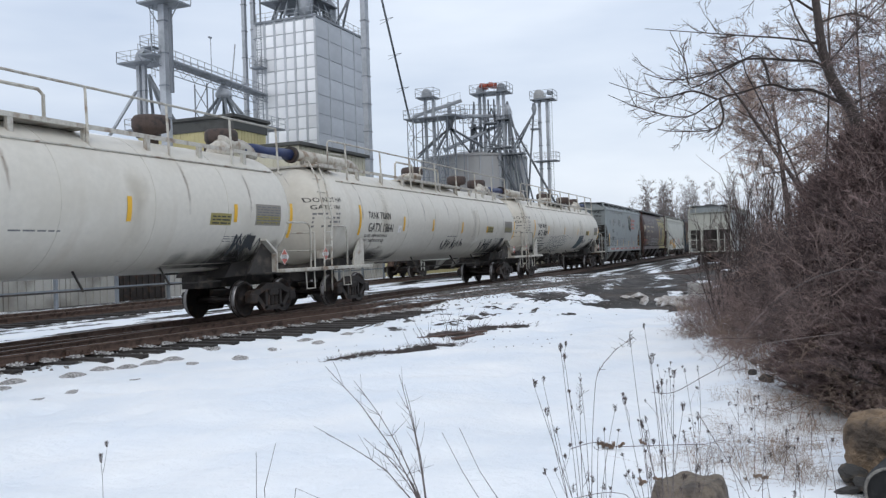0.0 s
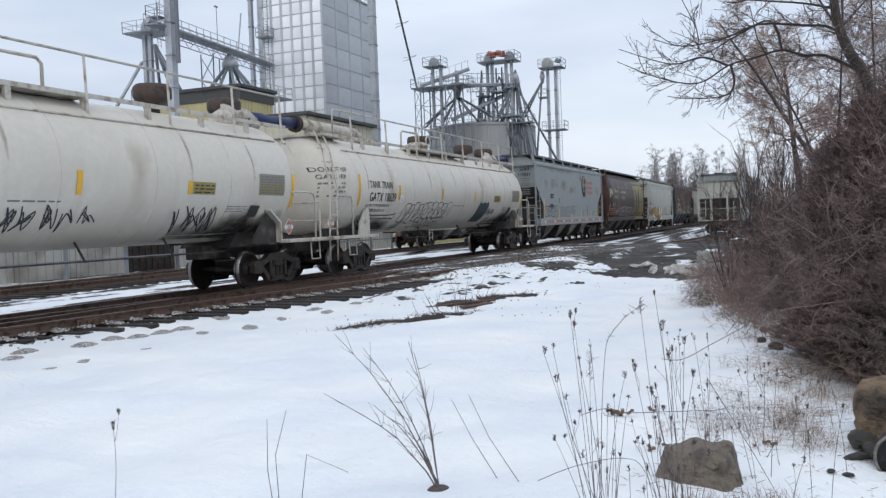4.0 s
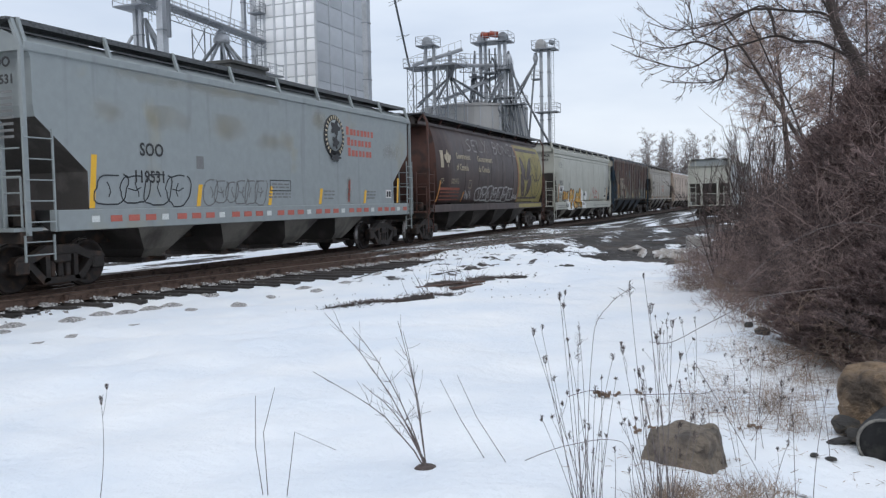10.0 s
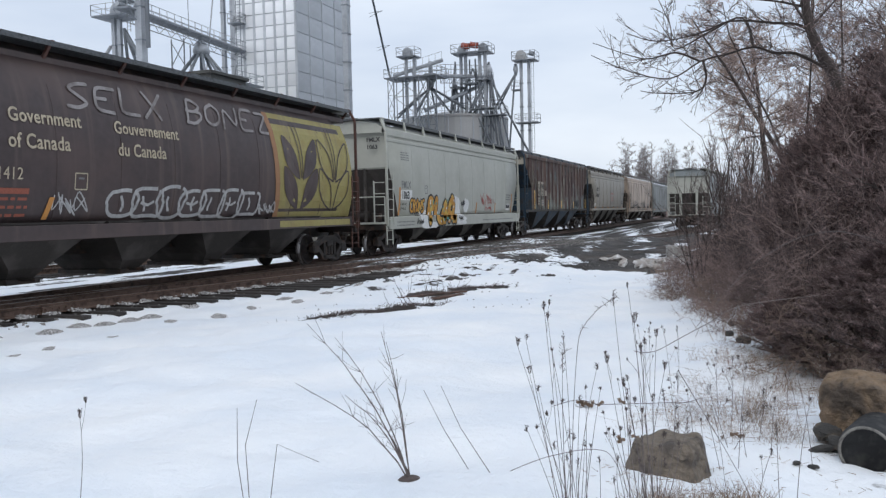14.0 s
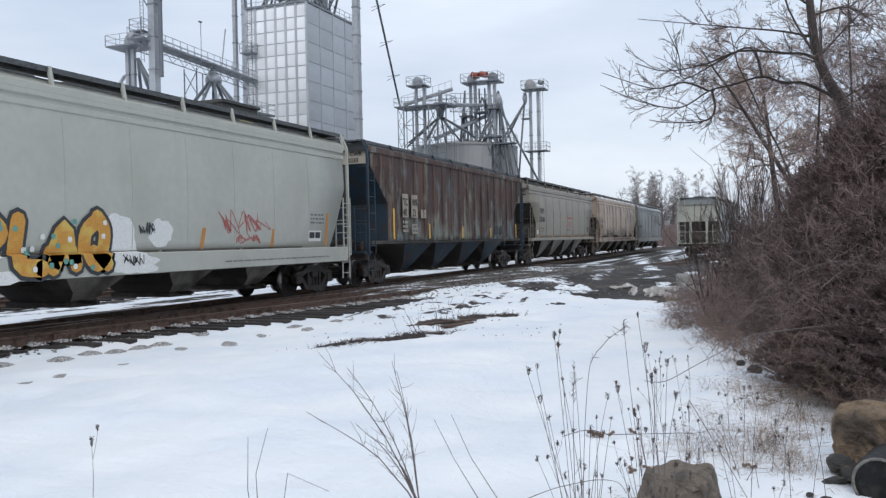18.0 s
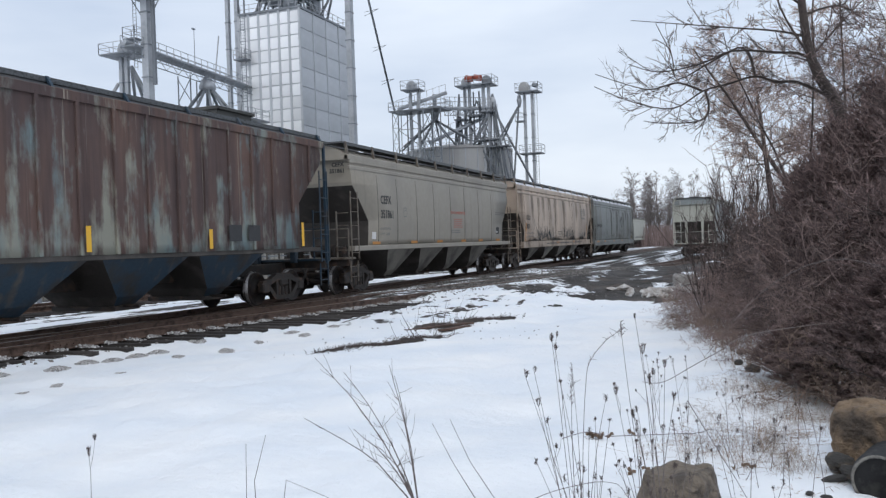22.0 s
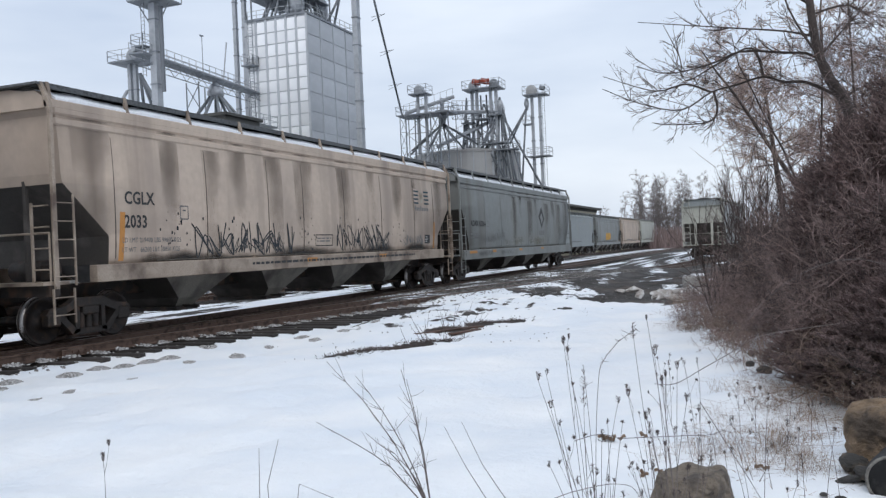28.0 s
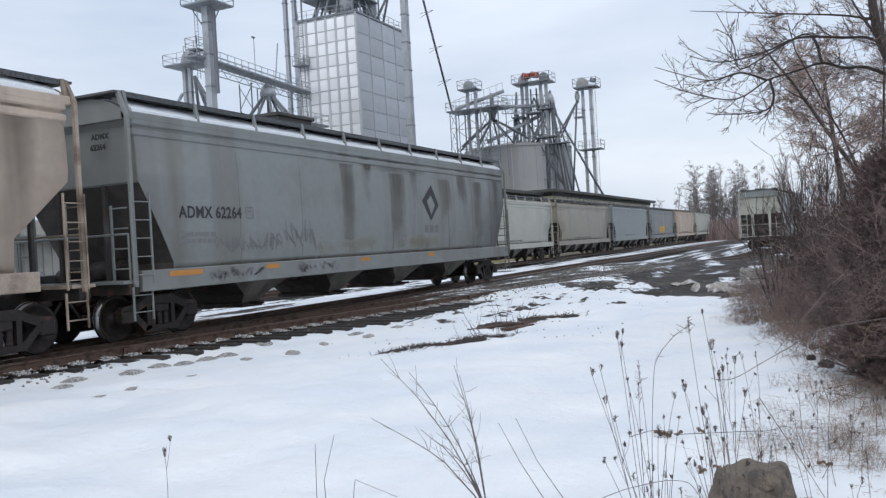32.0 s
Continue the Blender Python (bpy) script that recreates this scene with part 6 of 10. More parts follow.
    for cx, cz, rx, rz, sd in ((3.45, 1.25, 0.5, 0.3, 1), (7.15, 1.55, 0.5, 0.55, 2), (3.9, 1.0, 0.9, 0.12, 3), (7.6, 1.15, 0.6, 0.2, 4), (8.4, 1.75, 0.35, 0.28, 5)):
        splash(c, cx, cz, rx, rz, wide, M["spray_white"], sd, 0.004 + 0.0004 * sd, "spray_field", "white sprayed underpaint", edge)
    sprayed(c, "CRONS", 2.05, 1.52, 1.4, 0.40, wide, ((M["spray_black"], 0.20, 0.012), (M["spray_orange"], 0.095, 0.02)), 0.05, 0.0, 2)
    sprayed(c, "PLAQ", 3.75, 1.15, 3.1, 0.84, wide, ((M["spray_black"], 0.46, 0.014), (M["spray_orange"], 0.31, 0.024)), 0.12, 0.0, 3, 0.66, edge)
    rnd = random.Random(12)
    for k in range(26):
        splash(c, 3.9 + 2.9 * rnd.random(), 1.1 + 0.9 * rnd.random(), 0.05, 0.05, wide, M["spray_teal_light"] if k % 2 else M["spray_white"], 50 + k, 0.034, "spray_dot")
    for x, z, ww, sd in ((2.5, 1.02, 0.7, 71), (7.15, 1.1, 0.6, 72), (7.75, 1.72, 0.45, 73)):
        scrawl(c, x, z, ww, 0.26, wide, M["spray_black"], sd, 0.025, 4, lift=0.012)
    scrawl(c, 10.3, 1.72, 2.1, 0.6, w, M["spray_red"], 43, 0.028, 5)
    scrawl(c, 11.1, 1.5, 1.0, 0.25, w, M["spray_red"], 44, 0.022, 4)
    for x, z1 in ((1.02, 2.4), (9.72, 1.88), (12.6, 1.87), (15.42, 2.34)):
        patch(c, "reflector", x, x + 0.13, 1.40, z1, w, M["orange_tape"], slant=0.08)
    hollow_box(c, 3.55, 3.8, 2.2, 2.5, w, M["letter_grey"], 1, 47)
    bars(c, 1.3, 3.62, 0.75, 4, w, M["letter_grey"], 0.085, 0.035, 48)
    patch(c, "notice_panel", 14.5, 15.2, 1.54, 1.83, w, M["placard"], "white panel with two black squares")
    for k in range(2):
        patch(c, "notice_square", 14.55 + 0.32 * k, 14.83 + 0.32 * k, 1.62, 1.79, w, M["letter"], lift=0.012)
    bars(c, 14.6, 2.25, 0.75, 3, w, M["letter_grey"], 0.11, 0.05, 45)
    bars(c, 10.5, 1.08, 5.0, 1, lambda z: 1.61, M["letter_grey"], 0.1, 0.035, 46)
    bars(c, 0.7, 1.15, 1.6, 2, lambda z: 1.61, M["letter_grey"], 0.12, 0.04, 49)
    end_letters(c, "FMLX", 0.2, -1.0, 3.95)
    end_letters(c, "1063", 0.2, -1.0, 3.7)

    c, w = hopper("rust-eaten ribbed covered hopper with blue ends", 116.0, 17.95, 1.6, M["tcm"], M["blue"], M["blue"], "rib", 4.5, (1.3, 1.5), 4, post_mat=M["blue"], slope_from=3.9, slope_in=1.08, slope_cap=1.5, dark_end=False, skirt=1.5)
    for x0, x1, z0, z1 in ((2.48, 3.0, 2.31, 3.12), (3.25, 3.82, 2.31, 3.12), (4.12, 4.62, 2.31, 2.62), (3.28, 3.8, 1.74, 2.08)):
        patch(c, "number_field", x0, x1, z0, z1, lambda z: 1.62, M["plate"], lift=0.055)
    for txt, x, z in (("TC", 2.52, 2.72), ("WR", 3.3, 2.72), ("40", 2.52, 2.36), ("23", 3.33, 2.36), ("3", 4.28, 2.36)):
        letters(c, txt, x, z, 0.36, lambda z: 1.62, M["letter"], lift=0.065, bold=0.006, squeeze=0.8)
    bars(c, 2.52, 2.1, 0.45, 3, lambda z: 1.66, M["plate"], 0.15, 0.09, 55)
    bars(c, 3.33, 1.95, 0.42, 2, lambda z: 1.68, M["letter_grey"], 0.14, 0.08, 56)
    for x, z1 in ((1.68, 2.59), (4.88, 2.11), (8.52, 2.05), (12.25, 2.0), (16.35, 2.2)):
        patch(c, "reflector", x, x + 0.13, 1.56, z1, lambda z: 1.6, M["yellow_tape"], lift=0.075)
    for k in range(2):
        patch(c, "notice_panel", 13.1 + 0.8 * k, 13.62 + 0.8 * k, 1.72, 2.11, lambda z: 1.6, M["letter"], lift=0.02)
    part("end_panel", boxes((0.15, 0.212, -1.5, 0.9, 4.0, 4.46)), M["cream_panel"], c, "old cream panel with black numbers")
    end_letters(c, "TCWR", 0.18, -0.95, 4.25, 0.145)
    end_letters(c, "40233", 0.18, -0.95, 4.05, 0.145)

    c, w = hopper("pale warm-grey curved-side covered hopper with black numbers", 135.5, 17.35, 1.45, M["cef"], M["cef"], M["cef"], "curved", 4.3, (1.36, 1.52), 4, slope_from=3.4, slope_in=0.95, slope_cap=1.28, posts=False, post_mat=M["cef_worn"],
                  seams=(2.05, 3.62, 5.38, 7.1, 8.95, 10.66, 12.54, 14.43), seam_mat=M["cef_seam"])
    end_letters(c, "CEFX", 0.17, -1.1, 4.0)
    end_letters(c, "351861", 0.17, -1.1, 3.8)
    letters(c, "CEFX", 2.25, 2.9, 0.38, w, M["letter"], bold=0.01)
    letters(c, "351861", 2.23, 2.42, 0.38, w, M["letter"], bold=0.01)
    letters(c, "LD LMT 223600", 2.18, 2.02, 0.13, w, M["letter_grey"])
    letters(c, "LT WT   62400", 2.18, 1.84, 0.13, w, M["letter_grey"])
    letters(c, "DO NOT HAMMER ON CAR", 8.92, 2.70, 0.15, w, M["letter_red"], bold=0.004)
    bars(c, 9.3, 2.46, 1.0, 5, w, M["letter_red"], 0.08, 0.035, 53)
    bars(c, 8.95, 2.0, 1.1, 2, w, M["letter_grey"], 0.08, 0.04, 58)
    hollow_box(c, 4.15, 4.42, 2.5, 2.8, w, M["letter_grey"], 1, 59)
    patch(c, "notice_panel", 15.09, 15.55, 1.87, 2.19, w, M["letter"], "black panel with white marks")
    patch(c, "notice_square", 15.14, 15.3, 1.92, 2.02, w, M["placard"], lift=0.012)
    bars(c, 15.0, 2.86, 1.6, 2, w, M["letter_grey"], 0.09, 0.035, 54)
    patch(c, "side_window", 1.55, 1.85, 1.72, 1.95, w, M["placard"], "small pale notice")
    for x in (1.6, 4.8, 7.4, 10.2, 12.5, 15.1):
        patch(c, "reflector", x, x + 0.6, 1.545, 1.64, w, M["orange_tape"], lift=0.012)

    c, w = hopper("stained beige covered hopper with dark drip marks and black scrawls", 154.3, 19.75, 1.3, M["cgl"], M["cgl"], M["cgl_low"], "curved", 4.4, (1.12, 1.45), 4, sill_from=0.95, slope_from=2.95, slope_in=1.15, slope_cap=1.35, snow=True,
                  seams=(1.53, 4.4, 6.9, 8.6, 10.95, 13.5, 16.2, 18.0), seam_mat=M["drip_line"])
    letters(c, "CGLX", 1.79, 2.63, 0.35, w, M["letter"], bold=0.008)
    letters(c, "2033", 1.77, 2.16, 0.35, w, M["letter"], bold=0.008)
    for k in range(2):
        letters(c, ("LD LMT 219400 LBS 99600 KGS", "LT WT   66200 LBS 30050 KGS")[k], 1.7, 1.86 - 0.19 * k, 0.14, w, M["letter_grey"])
    for q in (0, 1):
        scrawl(c, 3.9 + 6.4 * q, 1.48, 4.1 - 0.4 * q, 0.85, w, M["spray_black"], 62 + q, 0.04, 8)
        scrawl(c, 5.0 + 6.4 * q, 1.52, 2.6, 0.45, w, M["spray_black"], 67 + q, 0.025, 6)
    scrawl(c, 15.2, 1.6, 1.7, 0.4, w, M["letter_grey"], 69, 0.025, 6)
    hollow_box(c, 9.22, 10.18, 1.7, 2.0, w, M["letter"], 2, 64)
    rnd = random.Random(21)
    for k in range(90):
        cx, sx = ((14.9, 0.5), (3.4, 0.3), (5.2, 0.7), (8.7, 0.3), (12.2, 0.8))[k % 5]
        q = rnd.uniform(0.008, 0.03)
        splash(c, rnd.gauss(cx, sx), rnd.uniform(1.6, 2.5), q, 1.5 * q, w, M["spray_black"], 400 + k, 0.009, "tar_spot")
    patch(c, "emblem", 16.2, 17.6, 3.08, 3.64, w, M["cgl"], "beige panel with blue stripes and a leaf shape")
    for k in range(4):
        for q in (0, 1):
            patch(c, "emblem_stripe", 16.22 + (0.9 if q else 0.0), (16.62 + 0.06 * (k == 3) if not q else 17.58), 3.10 + 0.14 * k, 3.16 + 0.14 * k, w, M["spray_teal"], lift=0.012)
    splash(c, 16.88, 3.35, 0.16, 0.2, w, M["cream_panel"], 63, 0.012, "emblem_leaf")
    for k in range(8):
        patch(c, "name_bar", 16.28 + 0.16 * k, 16.39 + 0.16 * k, 2.86, 2.98 + 0.05 * (k in (0, 3)), w, M["letter_grey"], "grey letter-sized bar")
    for x in (1.6, 17.9):
        patch(c, "reflector", x, x + 0.14, 1.5, 2.46, w, M["orange_tape"], slant=0.06)
    for x in (8.6, 13.1):
        patch(c, "reflector", x, x + 0.55, 1.27, 1.38, lambda z: 1.61, M["orange_tape"])
    patch(c, "notice_panel", 17.1, 17.6, 1.68, 1.99, w, M["letter"], "black panel with white marks")
    for k in range(3):
        patch(c, "notice_line", 17.15, 17.34 + 0.08 * (k % 2), 1.74 + 0.08 * k, 1.77 + 0.08 * k, w, M["placard"], lift=0.012)
    hollow_box(c, 3.46, 3.72, 2.35, 2.63, w, M["letter_grey"], 1, 65)
    bars(c, 6.0, 1.28, 10.0, 1, lambda z: 1.61, M["letter"], 0.1, 0.06, 66)
    for x0, x1, z0 in ((0.5, 1.5, 2.4), (2.9, 3.5, 2.8), (4.3, 5.0, 1.9), (5.3, 6.0, 2.6), (6.8, 7.6, 2.1), (8.2, 9.2, 2.4), (10.6, 11.4, 2.0), (12.6, 13.2, 2.8), (14.4, 15.2, 2.5), (16.0, 16.5, 3.0), (18.2, 19.0, 2.6)):
        stain(c, x0, x1, z0 - 0.5, 4.36, w, M["drip_film"], "dark drip stain down the car side", 0.003)
    for x0, x1 in ((1.5, 6.0), (6.2, 11.0), (11.2, 15.0), (15.2, 18.2)):
        stain(c, x0, x1, 1.46, 1.8, w, M["soot_film"], "brown grime along the lower side", 0.0045)

    c, w = hopper("weathered grey covered hopper with soot streaks and diamond emblem", 175.2, 19.85, 1.15, M["adm"], M["adm"], M["adm"], "curved", 4.32, (0.95, 1.35), 4, slope_from=3.02, slope_in=0.55, slope_cap=1.1, snow=True,
                  seams=(3.2, 5.6, 7.85, 10.3, 12.0, 14.3, 16.4, 18.2))
    letters(c, "ADMX 62264", 1.27, 2.36, 0.34, w, M["letter"], bold=0.008, squeeze=0.98)
    hollow_box(c, 3.4, 3.65, 2.36, 2.6, w, M["letter_grey"], 1, 79)
    bars(c, 1.25, 1.98, 1.1, 2, w, M["letter_grey"], 0.14, 0.08, 71)
    bm = bmesh.new()
    bm.faces.new([bm.verts.new((12.9 + 1.5 * a, 0, 2.93 + b * 0.8)) for a, b in ((0, -0.75), (0.42, -0.1), (0.1, 0.72), (-0.4, 0.05))])
    em = part("emblem", wrap(bm, w, 0.01), M["letter"], c, "black leaf-shaped diamond emblem")
    bm = bmesh.new()
    bm.faces.new([bm.verts.new((12.9 + 1.3 * a, 0, 2.88 + b * 0.8)) for a, b in ((0.02, -0.45), (0.26, -0.05), (0.05, 0.35), (-0.2, 0.1))])
    part("emblem_core", wrap(bm, w, 0.016), M["adm"], em)
    for k in range(3):
        patch(c, "name_bar", 12.4 + 0.38 * k, 12.7 + 0.38 * k, 1.95, 2.2, w, M["letter_grey"], "faded dark letter-sized bar")
    for q in range(3):
        scrawl(c, 2.3 + 1.25 * q, 1.6, 1.2, 0.45 + 0.35 * (q == 2), w, M["letter_grey"], 72 + q, 0.028, 4)
    scrawl(c, 2.0, 1.05, 1.8, 0.25, lambda z: 1.61, M["letter_grey"], 76, 0.025, 6, lift=0.012)
    scrawl(c, 5.1, 1.05, 2.0, 0.25, lambda z: 1.61, M["letter_grey"], 77, 0.025, 6, lift=0.012)
    for x in (0.85, 3.95, 8.2, 12.4):
        patch(c, "reflector", x, x + (0.95 if x < 2 else 0.5), 1.2, 1.31, lambda z: 1.61, M["orange_tape"])
    for x0, x1, z0 in ((7.5, 8.2, 2.1), (8.6, 9.2, 3.0), (10.2, 11.2, 1.6), (11.6, 12.1, 2.2), (13.6, 14.6, 1.5), (15.2, 16.0, 2.4), (16.6, 17.4, 1.7), (18.6, 19.2, 2.2)):
        stain(c, x0, x1, z0 - 0.3, 4.28, w, M["drip_film"], "dark soot streak down the car side", 0.003)
    stain(c, 7.0, 13.0, 3.75, 4.2, w, M["drip_film"], "soot under the roof edge", 0.0034)
    for x0, x1 in ((6.0, 10.0), (10.2, 14.4)):
        stain(c, x0, x1, 1.4, 1.9, w, M["tan_film"], "tan weathering low on the car side", 0.0045)
    end_letters(c, "ADMX", 0.15, -0.7, 3.9, 0.10)
    end_letters(c, "62264", 0.15, -0.7, 3.7, 0.10)


build_train()


def build_standing_cars():
    n0 = BACK_Y - 0.0
    looks = [("white covered hopper standing on the siding", M["fml"], "curved"), ("pale grey covered hopper standing on the siding", M["cef"], "curved"),
             ("blue-grey covered hopper standing on the siding", M["soo"], "flat"), ("teal-tagged grey covered hopper standing on the siding", M["adm"], "curved"),
             ("beige covered hopper standing on the siding", M["cgl"], "curved"), ("white covered hopper at the end of the siding string", M["fml"], "curved")]
    x = 46.6
    for k, (lab, mt, kd) in enumerate(looks):
        c, w = hopper(lab, x, 16.9, 1.3, mt, mt, mt, kd, 4.3, (1.0, 1.35), 4, moving=False, y=BACK_Y, group="cars standing on the siding", fine=False)
        bars(c, 5.0, 1.5, 5.0, 2, w, M["letter_grey"], 0.3, 0.12, 80 + k)
        if k == 3:
            blob_letters(c, 6.5, 1.6, 3.2, 0.9, w, M["spray_orange"], M["spray_teal"], 81, 3)
        x += 18.4
    parked, w = hopper("grey covered hopper parked on the branch track, seen end on", 69.0, 16.5, 1.3, M["soo"], M["fml"], M["soo"], "flat", 4.3, (1.05, 1.42), 4, moving=False, post_mat=M["fml"],
           y=branch_near(69.0) + GAUGE, turn=math.degrees(math.atan(-0.06)), group="parked cars", fine=False)
    parked.location.z = -0.3


build_standing_cars()

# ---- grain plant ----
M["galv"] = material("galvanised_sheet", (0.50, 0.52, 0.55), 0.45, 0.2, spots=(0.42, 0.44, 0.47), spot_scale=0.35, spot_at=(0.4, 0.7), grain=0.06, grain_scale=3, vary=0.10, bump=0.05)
# the same sheet made paler: sky light on one dryer face, put into the colour
M["galv_lit"] = material("sky_lit_galvanised_panel", (0.88, 0.89, 0.9), 0.35, 0.35, spots=(0.78, 0.79, 0.81), spot_scale=0.5, spot_at=(0.4, 0.7), grain=0.05, grain_scale=2, vary=0.14, bump=0.25, bump_scale=1.2, bump_dist=0.05)
M["galv_dull"] = material("dull_galvanised_steel", (0.40, 0.42, 0.45), 0.5, 0.25, spots=(0.32, 0.34, 0.36), spot_scale=1.0, grain=0.08, grain_scale=5)
M["frame_steel"] = material("weathered_frame_steel", (0.24, 0.26, 0.285), 0.55, 0.25, spots=(0.18, 0.195, 0.21), spot_scale=1.5)
M["spout"] = material("dark_spout_pipe", (0.17, 0.185, 0.205), 0.5, 0.25)
M["bin_wall"] = material("pale_bin_wall", (0.42, 0.42, 0.42), 0.6, 0.1, spots=(0.36, 0.355, 0.35), spot_scale=0.25, spot_at=(0.4, 0.7), streak=(0.24, 0.23, 0.22), streak_scale=(0.6, 0.6, 0.05), streak_at=(0.5, 0.75))
M["dock_wall"] = material("stained_dock_sheet", (0.46, 0.44, 0.40), 0.7, spots=(0.26, 0.24, 0.21), spot_scale=0.6, spot_at=(0.5, 0.7), streak=(0.34, 0.33, 0.31), streak_scale=(0.8, 0.8, 0.2))
M["yellow_wall"] = material("faded_yellow_siding", (0.52, 0.46, 0.24), 0.6, spots=(0.43, 0.38, 0.21), spot_scale=0.5, spot_at=(0.45, 0.75))
M["cream_wall"] = material("cream_siding", (0.52, 0.49, 0.38), 0.6, spots=(0.44, 0.41, 0.32), spot_scale=0.5)
M["dark_roof"] = material("dark_metal_roof", (0.075, 0.075, 0.07), 0.6, 0.2, spots=(0.05, 0.048, 0.045), spot_scale=0.6)
M["snow_roof"] = material("snow_on_roof", (0.8, 0.82, 0.85), 0.8, bump=0.2, bump_scale=3)
M["motor_red"] = material("red_motor_paint", (0.33, 0.07, 0.04), 0.5)
M["concrete"] = material("old_concrete", (0.33, 0.32, 0.30), 0.85, spots=(0.22, 0.21, 0.2), spot_scale=2.5, bump=0.4)


def railing(bm, pts, z, h=1.07, r=0.035, mid=True):
    for a, b in zip(pts, pts[1:]):
        a, b = Vector((*a, z)), Vector((*b, z))
        n = max(1, int((b - a).length / 1.3))
        for k in range(n + 1):
            p = a.lerp(b, k / n)
            rod(bm, p, p + Vector((0, 0, h)), r, 4)
        for f in (0.5, 1.0) if mid else (1.0,):
            rod(bm, a + Vector((0, 0, h * f)), b + Vector((0, 0, h * f)), r, 4)


def platform(parent, cx, cy, z, wx, wy, name="platform"):
    p = part(name, boxes((cx - wx / 2, cx + wx / 2, cy - wy / 2, cy + wy / 2, z - 0.14, z)), M["frame_steel"], parent)
    bm = bmesh.new()
    x0, x1, y0, y1 = cx - wx / 2, cx + wx / 2, cy - wy / 2, cy + wy / 2
    railing(bm, [(x0, y0), (x1, y0), (x1, y1), (x0, y1), (x0, y0)], z)
    part("railing", bm, M["galv_dull"], p)
    return p


def casing(parent, x, y, w, d, z0, z1, name="casing"):
    c = part(name, boxes((x - w / 2, x + w / 2, y - d / 2, y + d / 2, z0, z1), bevel=0.02), M["galv_dull"], parent)
    n = int((z1 - z0) / 3)
    for k in range(1, n):
        z = z0 + (z1 - z0) * k / n
        part("joint_flange", boxes((x - w / 2 - 0.05, x + w / 2 + 0.05, y - d / 2 - 0.05, y + d / 2 + 0.05, z - 0.06, z + 0.06)), M["frame_steel"], c)
    return c


def head(parent, x, y, z, r=0.8, mat=None):
    r *= 0.72
    bm = bmesh.new()
    lathe(bm, [(0.0, -0.55), (r * 0.8, -0.5), (r, -0.35), (r, 0.35), (r * 0.8, 0.5), (0.0, 0.55)], (x, y, z + r), "x", 18, smooth=False)
    box(bm, x - 0.45, x + 0.45, y - r, y + r, z, z + r)
    part("elevator_head", bm, mat or M["galv_dull"], parent)


def spouts(parent, rows, r=0.16, mat=None):
    for a, b in rows:
        part("spout", rod(bmesh.new(), a, b, r, 8), mat or M["spout"], parent)


